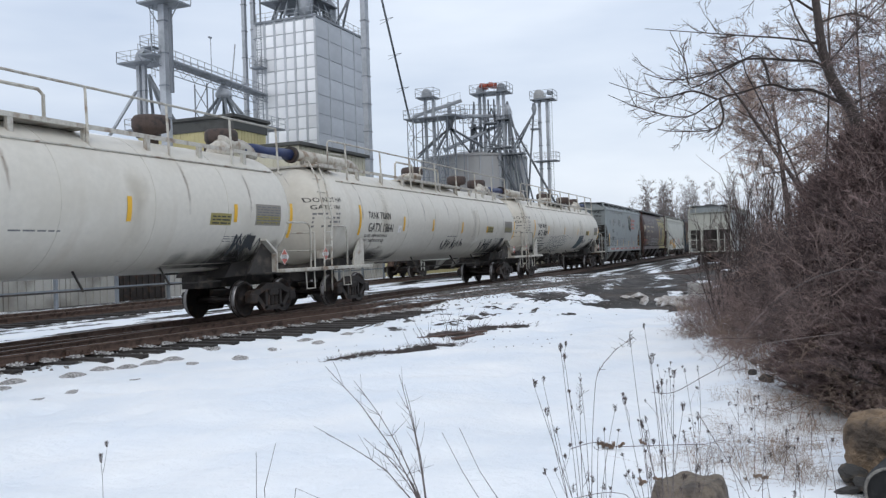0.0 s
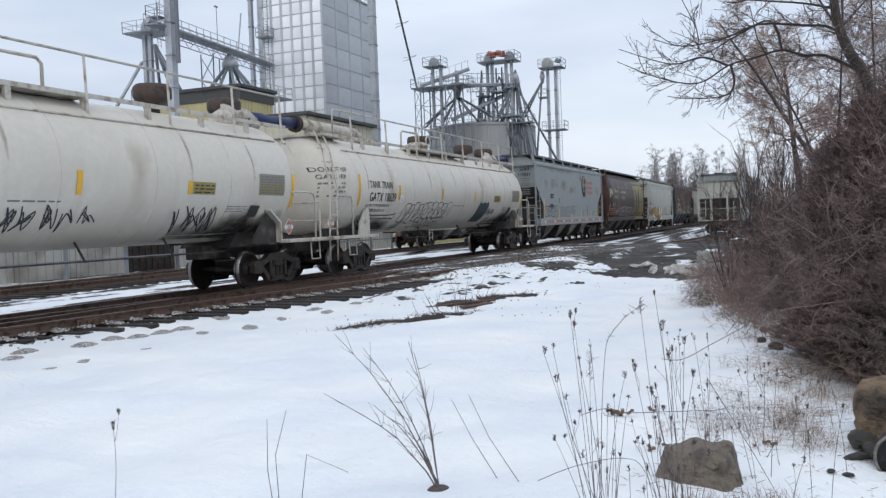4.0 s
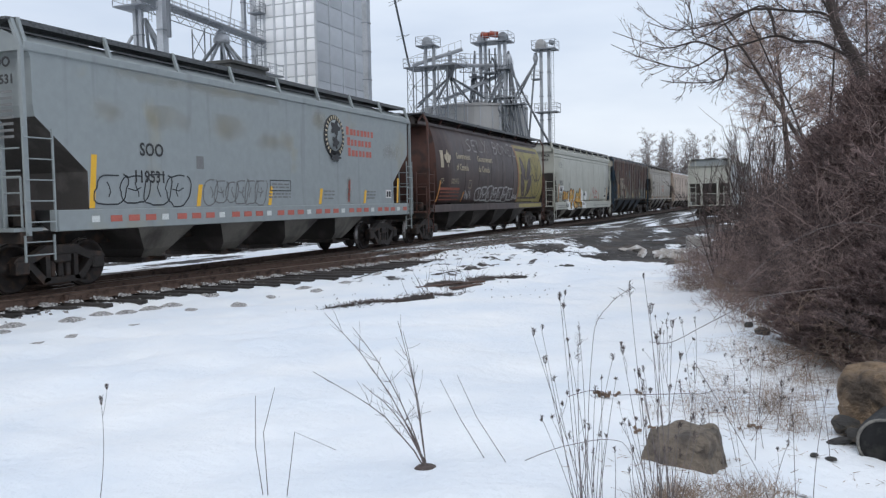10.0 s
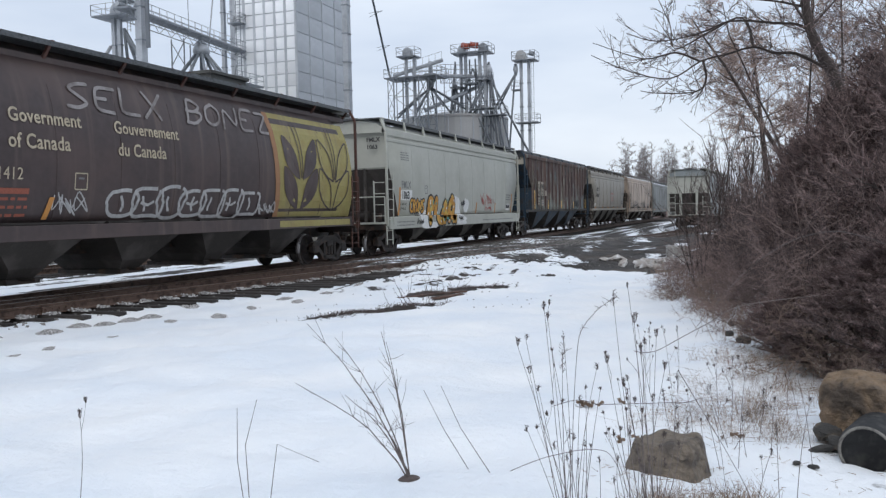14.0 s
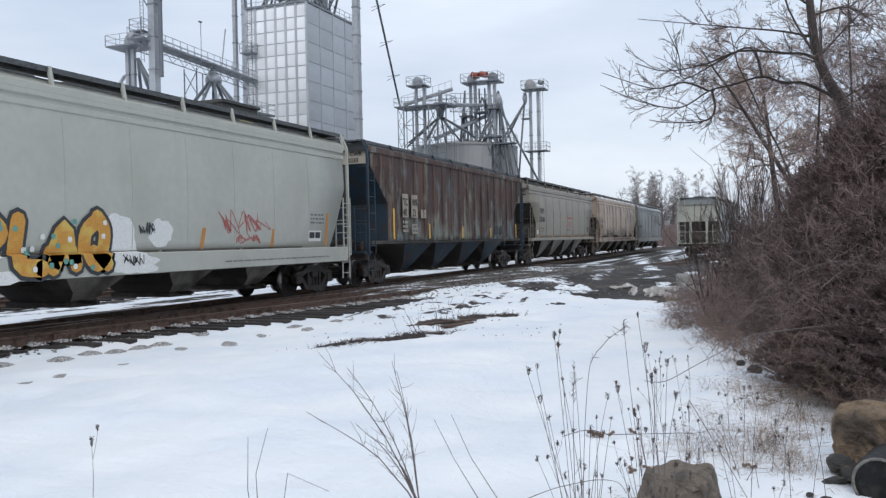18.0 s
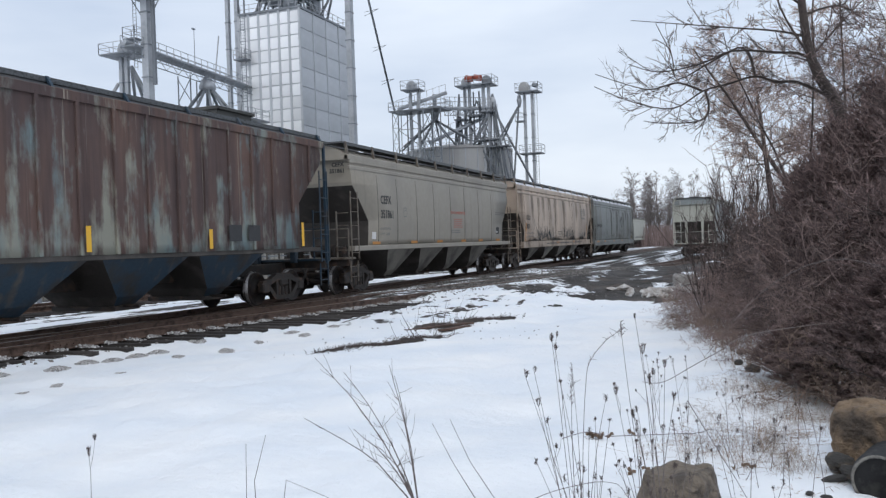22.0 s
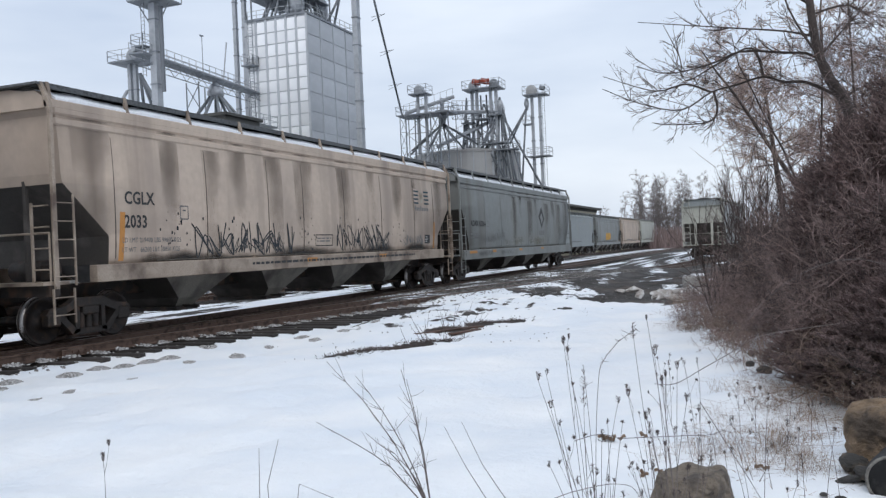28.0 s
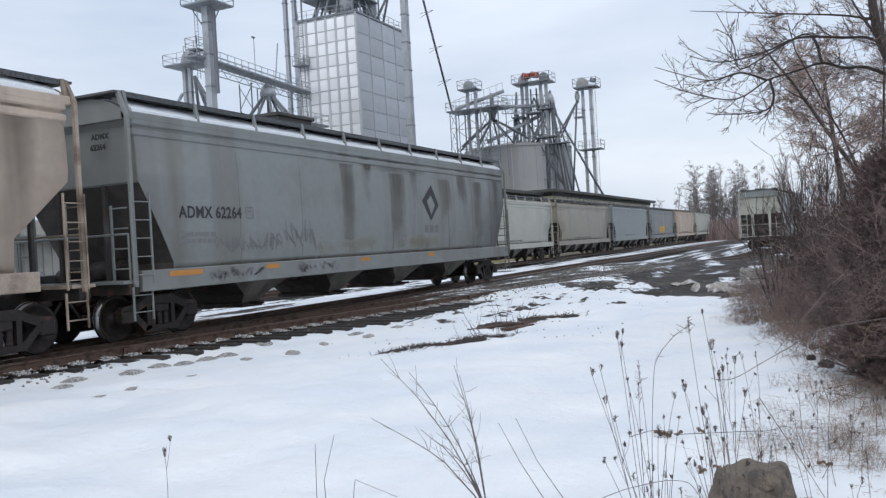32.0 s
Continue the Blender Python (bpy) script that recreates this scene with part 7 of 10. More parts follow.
def build_dryer():
    t = thing("grain_dryer_tower", pose(0, 0, 0), "tall square galvanised grain dryer tower with panelled faces", "grain dryer")
    X0, X1, Y0, Y1, H = 86.7, 99.6, 49.9, 58.2, 29.6
    part("core", boxes((X0 + 0.08, X1 - 0.1, Y0 + 0.09, Y1 - 0.1, -0.3, H)), M["galv"], t)
    # panels on the face towards the tracks' near end, its sky light painted as paler sheet
    nc, nr = 6, 20
    w, h = (Y1 - Y0) / nc, (H - 1) / nr
    src = None
    for i in range(nc):
        for j in range(nr):
            m = pose(X0 + 0.06, Y0 + w * (i + 0.5), 0.8 + h * (j + 0.5), random.uniform(-0.6, 0.6), random.uniform(-1.6, 1.6), 0)
            if src is None:
                src = part("bright_panel", boxes((-0.06, 0.08, -w / 2 + 0.02, w / 2 - 0.02, -h / 2 + 0.05, h / 2 - 0.05), bevel=0.02), M["galv_lit"], t)
                src.matrix_basis = m
            else:
                share("bright_panel", src, t, m)
    nc, nr = 4, 13
    w, h = (X1 - X0) / nc, H / nr
    src = None
    for i in range(nc):
        for j in range(nr):
            m = pose(X0 + w * (i + 0.5), Y0 + 0.06, h * (j + 0.5))
            if src is None:
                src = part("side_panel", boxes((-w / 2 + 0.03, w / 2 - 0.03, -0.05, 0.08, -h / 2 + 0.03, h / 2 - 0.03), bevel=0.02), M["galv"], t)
                src.matrix_basis = m
            else:
                share("side_panel", src, t, m)
    for i in range(nc + 1):
        x = X0 + w * i
        part("corner_trim", boxes((x - 0.09, x + 0.09, Y0 - 0.08, Y0 + 0.06, 0, H + 0.05)), M["galv"], t)
    for i in range(7):
        y = Y0 + (Y1 - Y0) / 6 * i
        part("mullion", boxes((X0 - 0.05, X0 + 0.06, y - 0.15, y + 0.15, 0, H)), M["galv"], t)
    part("roof_edge", boxes((X0 - 0.1, X1 + 0.1, Y0 - 0.1, Y1 + 0.1, H, H + 0.25)), M["frame_steel"], t)
    bm = bmesh.new()
    railing(bm, [(X0 + 0.3, Y1), (X0 + 0.3, Y0 + 0.2), (X1, Y0 + 0.2), (X1, Y1)], H + 0.25)
    part("railing", bm, M["galv_dull"], t)
    # machinery on top: hoppers, legs, spouts
    for k in range(5):
        x, y = X0 + 1.5 + 1.9 * k, Y0 + 2.0 + 1.1 * (k % 3)
        bm = bmesh.new()
        lathe(bm, [(0.25, 0.3), (0.9, 1.6), (0.9, 3.2), (0.3, 4.0), (0.25, 6.5)], (x, y, H), "z", 10)
        part("roof_duct", bm, M["galv_dull"], t)
    for k in range(16):
        a = k / 16 * 6.28
        spx = X0 + 4.5
        part("roof_spout", rod(bmesh.new(), (spx + 0.6 * math.cos(a), Y0 + 4.2 + 0.6 * math.sin(a), H + 9.0), (spx + 4.4 * math.cos(a), Y0 + 4.2 + 3.8 * math.sin(a), H + 0.4), 0.14, 6), M["frame_steel"], t)
    for (x, y) in ((X0 + 0.4, Y0 + 0.6), (X0 + 0.4, Y1 - 0.6), (X0 + 7.0, Y0 + 0.6), (X0 + 7.0, Y1 - 0.6)):
        part("mast", rod(bmesh.new(), (x, y, H), (x, y, H + 9), 0.11, 6), M["frame_steel"], t)
    for z in (H + 2.8, H + 5.6, H + 8.4):
        platform(t, X0 + 3.7, Y0 + 4.2, z, 6.6, 7.2)
    spouts(t, [((X1 - 1, Y0 + 0.6, H + 9), (X1 - 4, Y0 + 1.2, H + 0.3)), ((X0 + 6, Y0 + 0.5, H + 0.3), (X0 + 11, Y0 - 0.6, H + 8))], 0.15)
    # stair and service leg against the far side of the bright face
    for k in range(2):
        casing(t, X0 + 0.4, Y1 + 0.45 + 1.3 * k, 0.5, 0.45, 0, H + 6, "service_leg")
    bm = bmesh.new()
    for y in (Y1 - 1.1, Y1 - 0.5):
        rod(bm, (X0 - 0.35, y, 2), (X0 - 0.35, y, H + 1), 0.04, 4)
    for k in range(80):
        rod(bm, (X0 - 0.35, Y1 - 1.1, 2.3 + 0.34 * k), (X0 - 0.35, Y1 - 0.5, 2.3 + 0.34 * k), 0.022, 4)
    part("caged_ladder", bm, M["frame_steel"], t)
    for k in range(9):
        z = 2 + 3.2 * k
        bm = bmesh.new()
        tube(bm, [(X0 - 0.35, Y1 - 1.2, z), (X0 - 1.0, Y1 - 1.15, z), (X0 - 1.2, Y1 - 0.8, z), (X0 - 1.0, Y1 - 0.45, z), (X0 - 0.35, Y1 - 0.4, z)], 0.035, 4)
        part("cage_hoop", bm, M["frame_steel"], t)
    platform(t, X0 - 0.8, Y1 - 0.9, 24.2, 1.3, 1.6)
    spouts(t, [((X0 - 0.4, Y1 + 2.6, 27.5), (X0 - 1.2, Y1 + 5.2, 5))], 0.08, M["galv_dull"])


def build_legs():
    # tall single leg beside the dryer, with the long spout to the second tower
    t = thing("bucket_elevator", pose(85.0, 42.55, 0), "tall dull grey bucket elevator leg beside the dryer", "grain elevator", "elevator legs")
    casing(t, 0, 0, 0.85, 0.62, -0.3, 40)
    bm = rod(bmesh.new(), (0.4, -0.6, 36.5), (17.0, 2.3, 18.8), 0.13, 8)
    part("long_spout", bm, M["spout"], t)
    for k in range(4):
        p = Vector((0.4, -0.6, 36.5)).lerp(Vector((17.0, 2.3, 18.8)), 0.2 + 0.2 * k)
        bm = bmesh.new()
        rod(bm, p + Vector((-0.2, -1.0, 0.25)), p + Vector((0.2, 1.0, 0.2)), 0.03, 4)
        rod(bm, p + Vector((-0.2, -1.0, 0.25)), p + Vector((0.2, 1.0, -0.25)), 0.03, 4)
        part("spout_stay", bm, M["frame_steel"], t)

    t = thing("bucket_elevator", pose(65.5, 54.2, 0), "galvanised elevator leg with red motor on a railed top platform", "grain elevator", "elevator legs")
    casing(t, 0, 0, 0.8, 0.72, -0.3, 27.5)
    part("drive_chute", boxes((-0.12, 0.12, -0.95, -0.62, 17.5, 25.6)), M["spout"], t)
    platform(t, 0, -0.1, 26.1, 3.2, 3.8)
    part("platform_brace", rod(bmesh.new(), (0, 1.7, 25.9), (0, 0.45, 24.0), 0.06, 4), M["frame_steel"], t)
    part("platform_brace", rod(bmesh.new(), (0, -1.8, 25.9), (0, -0.5, 24.0), 0.06, 4), M["frame_steel"], t)
    bm = bmesh.new()
    rod(bm, (-0.2, -0.9, 26.7), (-0.2, -0.1, 26.7), 0.45, 12)
    part("motor", bm, M["motor_red"], t, "red drive motor")
    head(t, 0, 0.5, 26.2, 0.75)
    bm = bmesh.new()
    for y in (0.72, 1.1):
        rod(bm, (-0.55, y, 19), (-0.55, y, 26), 0.03, 4)
    for k in range(20):
        rod(bm, (-0.55, 0.72, 19.2 + 0.34 * k), (-0.55, 1.1, 19.2 + 0.34 * k), 0.02, 4)
    part("ladder", bm, M["frame_steel"], t)
    platform(t, -0.3, 1.4, 22.0, 1.2, 1.4)

    t = thing("bucket_elevator", pose(69.4, 60.4, 0), "short galvanised elevator leg with spreading spouts", "grain elevator", "elevator legs")
    for s in (-0.35, 0.35):
        casing(t, 0, s, 0.4, 0.4, 10, 22)
    platform(t, 0, 0, 21.8, 3.0, 3.7)
    head(t, 0, -0.2, 21.9, 0.85)
    spouts(t, [((0, -0.9, 20.6), (1.5 * math.cos(a) + 1.2, -0.9 - 2.6 * math.sin(a), 14.8)) for a in (-0.6, 0.1, 0.6, 1.0, 1.4)], 0.16, M["frame_steel"])
    spouts(t, [((0, 0.8, 19.0), (-2, 5.5, 11.0))], 0.17, M["galv_dull"])
    platform(t, 0, 0.2, 15.0, 2.2, 2.4)

    # sloping walkway with conveyor from the legs to the dryer
    t = thing("conveyor_gantry", pose(0, 0, 0), "railed galvanised conveyor gantry with truss sides", "conveyor")
    a, b = Vector((63.6, 54.9, 20.9)), Vector((87.0, 57.4, 20.9))
    d = (b - a).normalized()
    n = Vector((-d.y, d.x, 0))
    bm = bmesh.new()
    vs = [bm.verts.new(p + n * s + Vector((0, 0, dz))) for dz in (0, 0.16) for p, s in ((a, -0.75), (b, -0.75), (b, 0.75), (a, 0.75))]
    for q in ((3, 2, 1, 0), (4, 5, 6, 7), (0, 1, 5, 4), (1, 2, 6, 5), (2, 3, 7, 6), (3, 0, 4, 7)):
        bm.faces.new([vs[i] for i in q])
    part("walkway", bm, M["frame_steel"], t)
    bm = bmesh.new()
    c0, c1 = a + n * 0.3 + Vector((0, 0, 0.45)), b + n * 0.3 + Vector((0, 0, 0.45))
    rod(bm, c0, c1, 0.22, 6)
    part("conveyor_box", bm, M["galv_dull"], t)
    for s in (-0.75, 0.75):
        bm = bmesh.new()
        for f in (0.55, 1.1):
            rod(bm, a + n * s + Vector((0, 0, f)), b + n * s + Vector((0, 0, f)), 0.035, 4)
        m = 18
        for k in range(m + 1):
            p = a.lerp(b, k / m) + n * s
            rod(bm, p, p + Vector((0, 0, 1.1)), 0.035, 4)
        part("railing", bm, M["galv_dull"], t)
        bm = bmesh.new()
        rod(bm, a + n * s + Vector((0, 0, -0.8)), b + n * s + Vector((0, 0, -0.8)), 0.05, 4)
        for k in range(22):
            p, q = a.lerp(b, k / 22) + n * s, a.lerp(b, (k + 1) / 22) + n * s
            if k % 2:
                p, q = p + Vector((0, 0, -0.8)), q
            else:
                p, q = p, q + Vector((0, 0, -0.8))
            rod(bm, p, q, 0.03, 4)
        part("truss", bm, M["frame_steel"], t)
    bm = bmesh.new()
    p = a.lerp(b, 0.50)
    rod(bm, p, p + Vector((0, 0, 4.4)), 0.04, 5)
    box(bm, p.x - 0.3, p.x + 0.15, p.y - 0.1, p.y + 0.1, p.z + 4.3, p.z + 4.45)
    part("lamp_post", bm, M["frame_steel"], t)

    # distributor below the gantry
    t = thing("grain_distributor", pose(77.4, 56.2, 0), "conical grain distributor with spreading spouts on a braced stand", "distributor")
    bm = bmesh.new()
    lathe(bm, [(0.3, 20.6), (0.9, 19.6), (0.9, 19.2), (0.4, 18.8), (0.0, 18.8)], (0, 0, 0), "z", 12)
    part("bowl", bm, M["galv_dull"], t)
    spouts(t, [((0.5 * math.cos(q), 0.5 * math.sin(q), 19.2), (3.2 * math.cos(q), 3.4 * math.sin(q), 15.6)) for q in np.linspace(0, 5.8, 10)], 0.16, M["frame_steel"])
    for x, y in ((-1.6, 2.6), (-1.6, 1.0), (1.6, 2.6), (1.6, 1.0)):
        part("stand_post", rod(bmesh.new(), (x, y, 15), (x, y, 20.6), 0.08, 5), M["frame_steel"], t)
    for z in (15.3, 17.8):
        part("stand_brace", rod(bmesh.new(), (-1.6, 2.6, z), (-1.6, 1.0, z + 2.4), 0.05, 4), M["frame_steel"], t)
        part("stand_brace", rod(bmesh.new(), (-1.6, 1.0, z), (-1.6, 2.6, z + 2.4), 0.05, 4), M["frame_steel"], t)
    platform(t, 2.0, -2.2, 15.9, 5.5, 5.0)


def build_second_tower():
    # round bin behind the second tower
    D = 120.0
    t = thing("grain_bin", pose(D * math.cos(radians(19.5)), D * math.sin(radians(19.5)), 0), "large round pale grain bin", "grain bin")
    RB, HB = 7.4, 14.2
    bm = bmesh.new()
    lathe(bm, [(0.0, -0.3), (RB, -0.3), (RB, HB), (RB + 0.15, HB), (RB + 0.15, HB + 0.25), (0.0, HB + 1.6)], (0, 0, 0), "z", 56, smooth=False)
    part("wall", bm, M["bin_wall"], t)
    for k in range(28):
        a = k / 28 * 6.2832
        part("stave_seam", boxes((RB - 0.04, RB + 0.10, -0.06, 0.06, 0, HB)), M["galv_dull"], t).matrix_basis = pose(0, 0, 0, 0, 0, math.degrees(a))
    bm = bmesh.new()
    railing(bm, [((RB - 0.1) * math.cos(a), (RB - 0.1) * math.sin(a)) for a in np.linspace(0, 6.2832, 30)], HB + 0.2)
    part("railing", bm, M["galv_dull"], t)

    def at(az, d, z):
        return (d * math.cos(radians(az)), d * math.sin(radians(az)), z)

    # scaffold tower with a wide platform
    t = thing("elevator_tower", pose(*at(22.4, 109, 0)), "lattice elevator tower with a wide railed platform", "grain elevator", "second plant towers")
    for x, y in ((-1.5, 1.7), (-1.5, -1.7), (1.5, 1.7), (1.5, -1.7)):
        part("tower_leg", rod(bmesh.new(), (x, y, -0.3), (x, y, 18.6), 0.09, 5), M["frame_steel"], t)
    for k in range(7):
        z = 0.6 + 2.6 * k
        for (a, b) in (((-1.5, 1.7), (-1.5, -1.7)), ((-1.5, -1.7), (1.5, -1.7))):
            part("cross_brace", rod(bmesh.new(), (*a, z), (*b, z + 2.6), 0.045, 4), M["frame_steel"], t)
            part("cross_brace", rod(bmesh.new(), (*b, z), (*a, z + 2.6), 0.045, 4), M["frame_steel"], t)
            part("girt", rod(bmesh.new(), (*a, z), (*b, z), 0.05, 4), M["frame_steel"], t)
    for y in (0.55, -0.55):
        casing(t, 0, y, 0.34, 0.34, 0, 21.3)
    platform(t, 0.2, -0.6, 18.7, 3.6, 7.2)
    platform(t, 0, 0.2, 21.4, 2.2, 2.5)
    head(t, 0, 0.3, 21.4, 0.8)
    # outer scaffold legs under the wide platform
    for y in (-2.9, -4.0, 2.6):
        for x in (-1.3, 1.5):
            part("tower_leg", rod(bmesh.new(), (x, y, 10), (x, y, 18.6), 0.06, 5), M["frame_steel"], t)
    for k in range(4):
        z = 10.5 + 2.0 * k
        for ya, yb in ((-1.7, -2.9), (-2.9, -4.0), (1.7, 2.6)):
            part("cross_brace", rod(bmesh.new(), (-1.3, ya, z), (-1.3, yb, z + 2.0), 0.035, 4), M["frame_steel"], t)
            part("cross_brace", rod(bmesh.new(), (-1.3, yb, z), (-1.3, ya, z + 2.0), 0.035, 4), M["frame_steel"], t)
            part("girt", rod(bmesh.new(), (-1.3, ya, z), (-1.3, yb, z), 0.04, 4), M["frame_steel"], t)
    # climbing conveyor on the platform
    bm = rod(bmesh.new(), (0, 2.4, 19.1), (1.5, -3.9, 20.9), 0.24, 6)
    part("drag_conveyor", bm, M["galv_dull"], t)
    bm = bmesh.new()
    for k in range(9):
        p = Vector((-0.5, 2.4, 19.1)).lerp(Vector((1.0, -3.9, 20.9)), k / 8)
        rod(bm, p, p + Vector((0, 0, 1.0)), 0.03, 4)
    rod(bm, (-0.5, 2.4, 20.1), (1.0, -3.9, 21.9), 0.03, 4)
    part("conveyor_rail", bm, M["galv_dull"], t)

    # distributor with a fan of spouts
    cx, cy, _ = at(21.05, 110, 0)
    t = thing("grain_distributor", pose(cx, cy, 0), "grain distributor with a fan of steel spouts over the bin", "distributor")
    bm = bmesh.new()
    lathe(bm, [(0.28, 20.9), (0.28, 19.4), (0.95, 19.3), (0.95, 19.1), (0.5, 18.2), (0.22, 17.2), (0.0, 17.2)], (0, 0, 0), "z", 12)
    part("bowl", bm, M["frame_steel"], t)
    spouts(t, [((0.3 * math.cos(q), 0.3 * math.sin(q), 17.4), (4.4 * math.cos(q), 4.6 * math.sin(q), 14.4 - 0.5 * math.sin(q))) for q in np.linspace(0.2, 6.0, 9)], 0.12)
    platform(t, 0, 0, 18.9, 2.6, 4.0)

    # bridge between the towers
    t = thing("conveyor_gantry", pose(0, 0, 0), "railed conveyor bridge between two elevator towers", "conveyor")
    a, b = Vector(at(20.4, 111, 19.2)), Vector(at(17.6, 115, 19.6))
    bm = bmesh.new()
    rod(bm, a, b, 0.24, 6)
    part("conveyor_box", bm, M["galv_dull"], t)
    bm = bmesh.new()
    for f in (0.9, 1.5):
        rod(bm, a + Vector((0, 0, f)), b + Vector((0, 0, f)), 0.04, 4)
    rod(bm, a + Vector((0, 0, -0.9)), b + Vector((0, 0, -0.9)), 0.06, 4)
    for k in range(9):
        p = a.lerp(b, k / 8)
        rod(bm, p + Vector((0, 0, -0.9)), p + Vector((0, 0, 1.5)), 0.035, 4)
        if k < 8:
            rod(bm, p + Vector((0, 0, -0.9)), a.lerp(b, (k + 1) / 8), 0.03, 4)
    part("truss", bm, M["frame_steel"], t)
    c, d = Vector(at(21.5, 112, 14.9)), Vector(at(17.2, 116, 19.0))
    part("incline_conveyor", rod(bmesh.new(), c, d, 0.26, 6), M["galv_dull"], t)
    bm = bmesh.new()
    for k in range(13):
        p = c.lerp(d, k / 12)
        rod(bm, p, p + Vector((0, 0, 1.2)), 0.035, 4)
    rod(bm, c + Vector((0, 0, 1.2)), d + Vector((0, 0, 1.2)), 0.035, 4)
    part("incline_rail", bm, M["galv_dull"], t)

    # twin legs with red motors
    gx, gy, _ = at(18.15, 114, 0)
    t = thing("bucket_elevator", pose(gx, gy, 0), "pair of elevator legs with red motors on one platform", "grain elevator", "second plant towers")
    for y in (1.9, 1.2, -0.9, -1.7):
        casing(t, 0.2 * y, y, 0.38, 0.38, -0.3, 22.6)
    platform(t, 0, 0.1, 22.6, 2.8, 5.2)
    for y, mt in ((1.6, M["galv_dull"]), (-1.3, M["frame_steel"])):
        head(t, 0.3, y, 22.7, 0.8, mt)
    for y in (0.9, -0.3):
        bm = rod(bmesh.new(), (-0.6, y - 0.5, 23.4), (-0.6, y + 0.5, 23.6), 0.42, 10)
        part("motor", bm, M["motor_red"], t, "red drive motor")
    for y in (2.2, 0.2, -1.6):
        platform(t, -0.2, y, 18.6 - 0.2 * y, 2.0, 1.7)
    bm = bmesh.new()
    lathe(bm, [(0.25, 20.8), (0.5, 20.1), (0.35, 19.4), (0.15, 18.8), (0.0, 18.8)], (-0.3, -2.2, 0), "z", 10)
    part("distributor_head", bm, M["galv_dull"], t)
    tops = [(-0.3, 2.6, 18.6), (-0.3, 2.4, 18.6), (-0.3, -2.2, 19.4)]
    spouts(t, [(tops[0], (-1.0, 4.6, 5.8)), (tops[0], (-1.0, 2.4, 5.2)), (tops[1], (0.2, 1.6, 5.0)), (tops[2], (-1, 4.9, 6.5)), (tops[2], (-1, 3.2, 10)), (tops[2], (-0.6, -3.9, 5.2)),
               (tops[2], (-0.6, -5.1, 5.0)), (tops[2], (-1, 1.8, 8.5)), ((0, -1.0, 14), (0, -4.4, 6.0)), ((0, 0.2, 14.5), (-0.4, -2.0, 5.5)), ((0, -0.5, 15.6), (-0.8, 3.9, 8.6)), ((0, 2.2, 17.5), (-0.8, 5.6, 9.0)), ((0, 1.0, 17.0), (-0.9, -3.2, 9.0)), ((0, -2.2, 18.6), (-0.3, -2.4, 4.0)), ((0, 0.6, 18.0), (-0.6, 0.2, 4.5)), ((0, -2.0, 13.0), (-0.6, 2.8, 4.5)), ((0, 2.5, 13.5), (-0.4, -0.8, 4.2))], 0.13)
    spouts(t, [((-0.3, 2.5, 21.6), (-1.2, 4.2, 4.5)), ((-0.3, 2.5, 21.6), (-1.1, 2.9, 4.5)), ((-0.3, -2.2, 21.2), (-1.0, -4.6, 4.6)), ((-0.3, -2.2, 21.2), (-1.0, -1.4, 4.6)), ((-0.3, -2.2, 21.2), (-1.0, 1.9, 11.0)), ((-0.3, -2.2, 21.2), (-1.0, -6.2, 5.0)),
               ((0.2, 0.2, 20.6), (-0.8, 3.4, 12.0)), ((0.2, 0.2, 20.6), (-0.8, -3.0, 12.0)), ((0.1, 0.6, 21.8), (0.1, 0.6, 4.5)), ((0.1, -0.2, 21.8), (0.1, -0.2, 4.5))], 0.11)
    for z in (3.0, 5.5, 8.0, 10.5, 13.0, 15.5):
        for (a, b) in (((0.3, 1.9), (-0.3, -1.7)),):
            part("cross_brace", rod(bmesh.new(), (*a, z), (*b, z + 2.6), 0.05, 4), M["frame_steel"], t)
            part("cross_brace", rod(bmesh.new(), (*b, z), (*a, z + 2.6), 0.05, 4), M["frame_steel"], t)
            part("girt", rod(bmesh.new(), (*a, z), (*b, z), 0.06, 4), M["frame_steel"], t)
    platform(t, -0.5, -3.0, 14.2, 1.8, 3.0)
    platform(t, 0, -1.2, 15.2, 2.0, 3.6)

    lx, ly, _ = at(14.75, 114, 0)
    t = thing("bucket_elevator", pose(lx, ly, 0), "slim twin-cased elevator leg with a domed head", "grain elevator", "second plant towers")
    for y in (0.5, -0.55):
        casing(t, 0, y, 0.36, 0.36, -0.3, 21.5)
    platform(t, 0, -0.1, 21.4, 2.4, 3.1)
    head(t, 0.1, 0.5, 21.4, 0.95, M["bin_wall"])
    part("motor", rod(bmesh.new(), (-0.2, -1.3, 22.1), (-0.2, -0.7, 22.3), 0.32, 10), M["frame_steel"], t)
    platform(t, 0, -0.3, 13.2, 2.0, 3.0)
    platform(t, 0, 1.1, 17.6, 1.2, 1.2)
    bm = bmesh.new()
    lathe(bm, [(0.2, 21.0), (0.36, 20.3), (0.15, 19.4), (0.0, 19.4)], (-0.2, 1.2, 0), "z", 10)
    part("distributor_head", bm, M["galv_dull"], t)
    spouts(t, [((-0.2, 1.3, 19.6), (-1, 5.6, 12.8)), ((-0.2, 1.3, 19.6), (-1, 6.4, 11.5)), ((-0.2, 1.3, 19.6), (-0.6, 2.6, 5.0)), ((-0.2, 1.3, 19.6), (-0.8, 3.6, 15.0))], 0.13)
    spouts(t, [((-0.4, 5.6, 21.0), (-0.2, -2.6, 5.0))], 0.14)
    bm = bmesh.new()
    for y in (-0.9, -1.25):
        rod(bm, (-0.2, y, 4), (-0.2, y, 21.5), 0.03, 4)
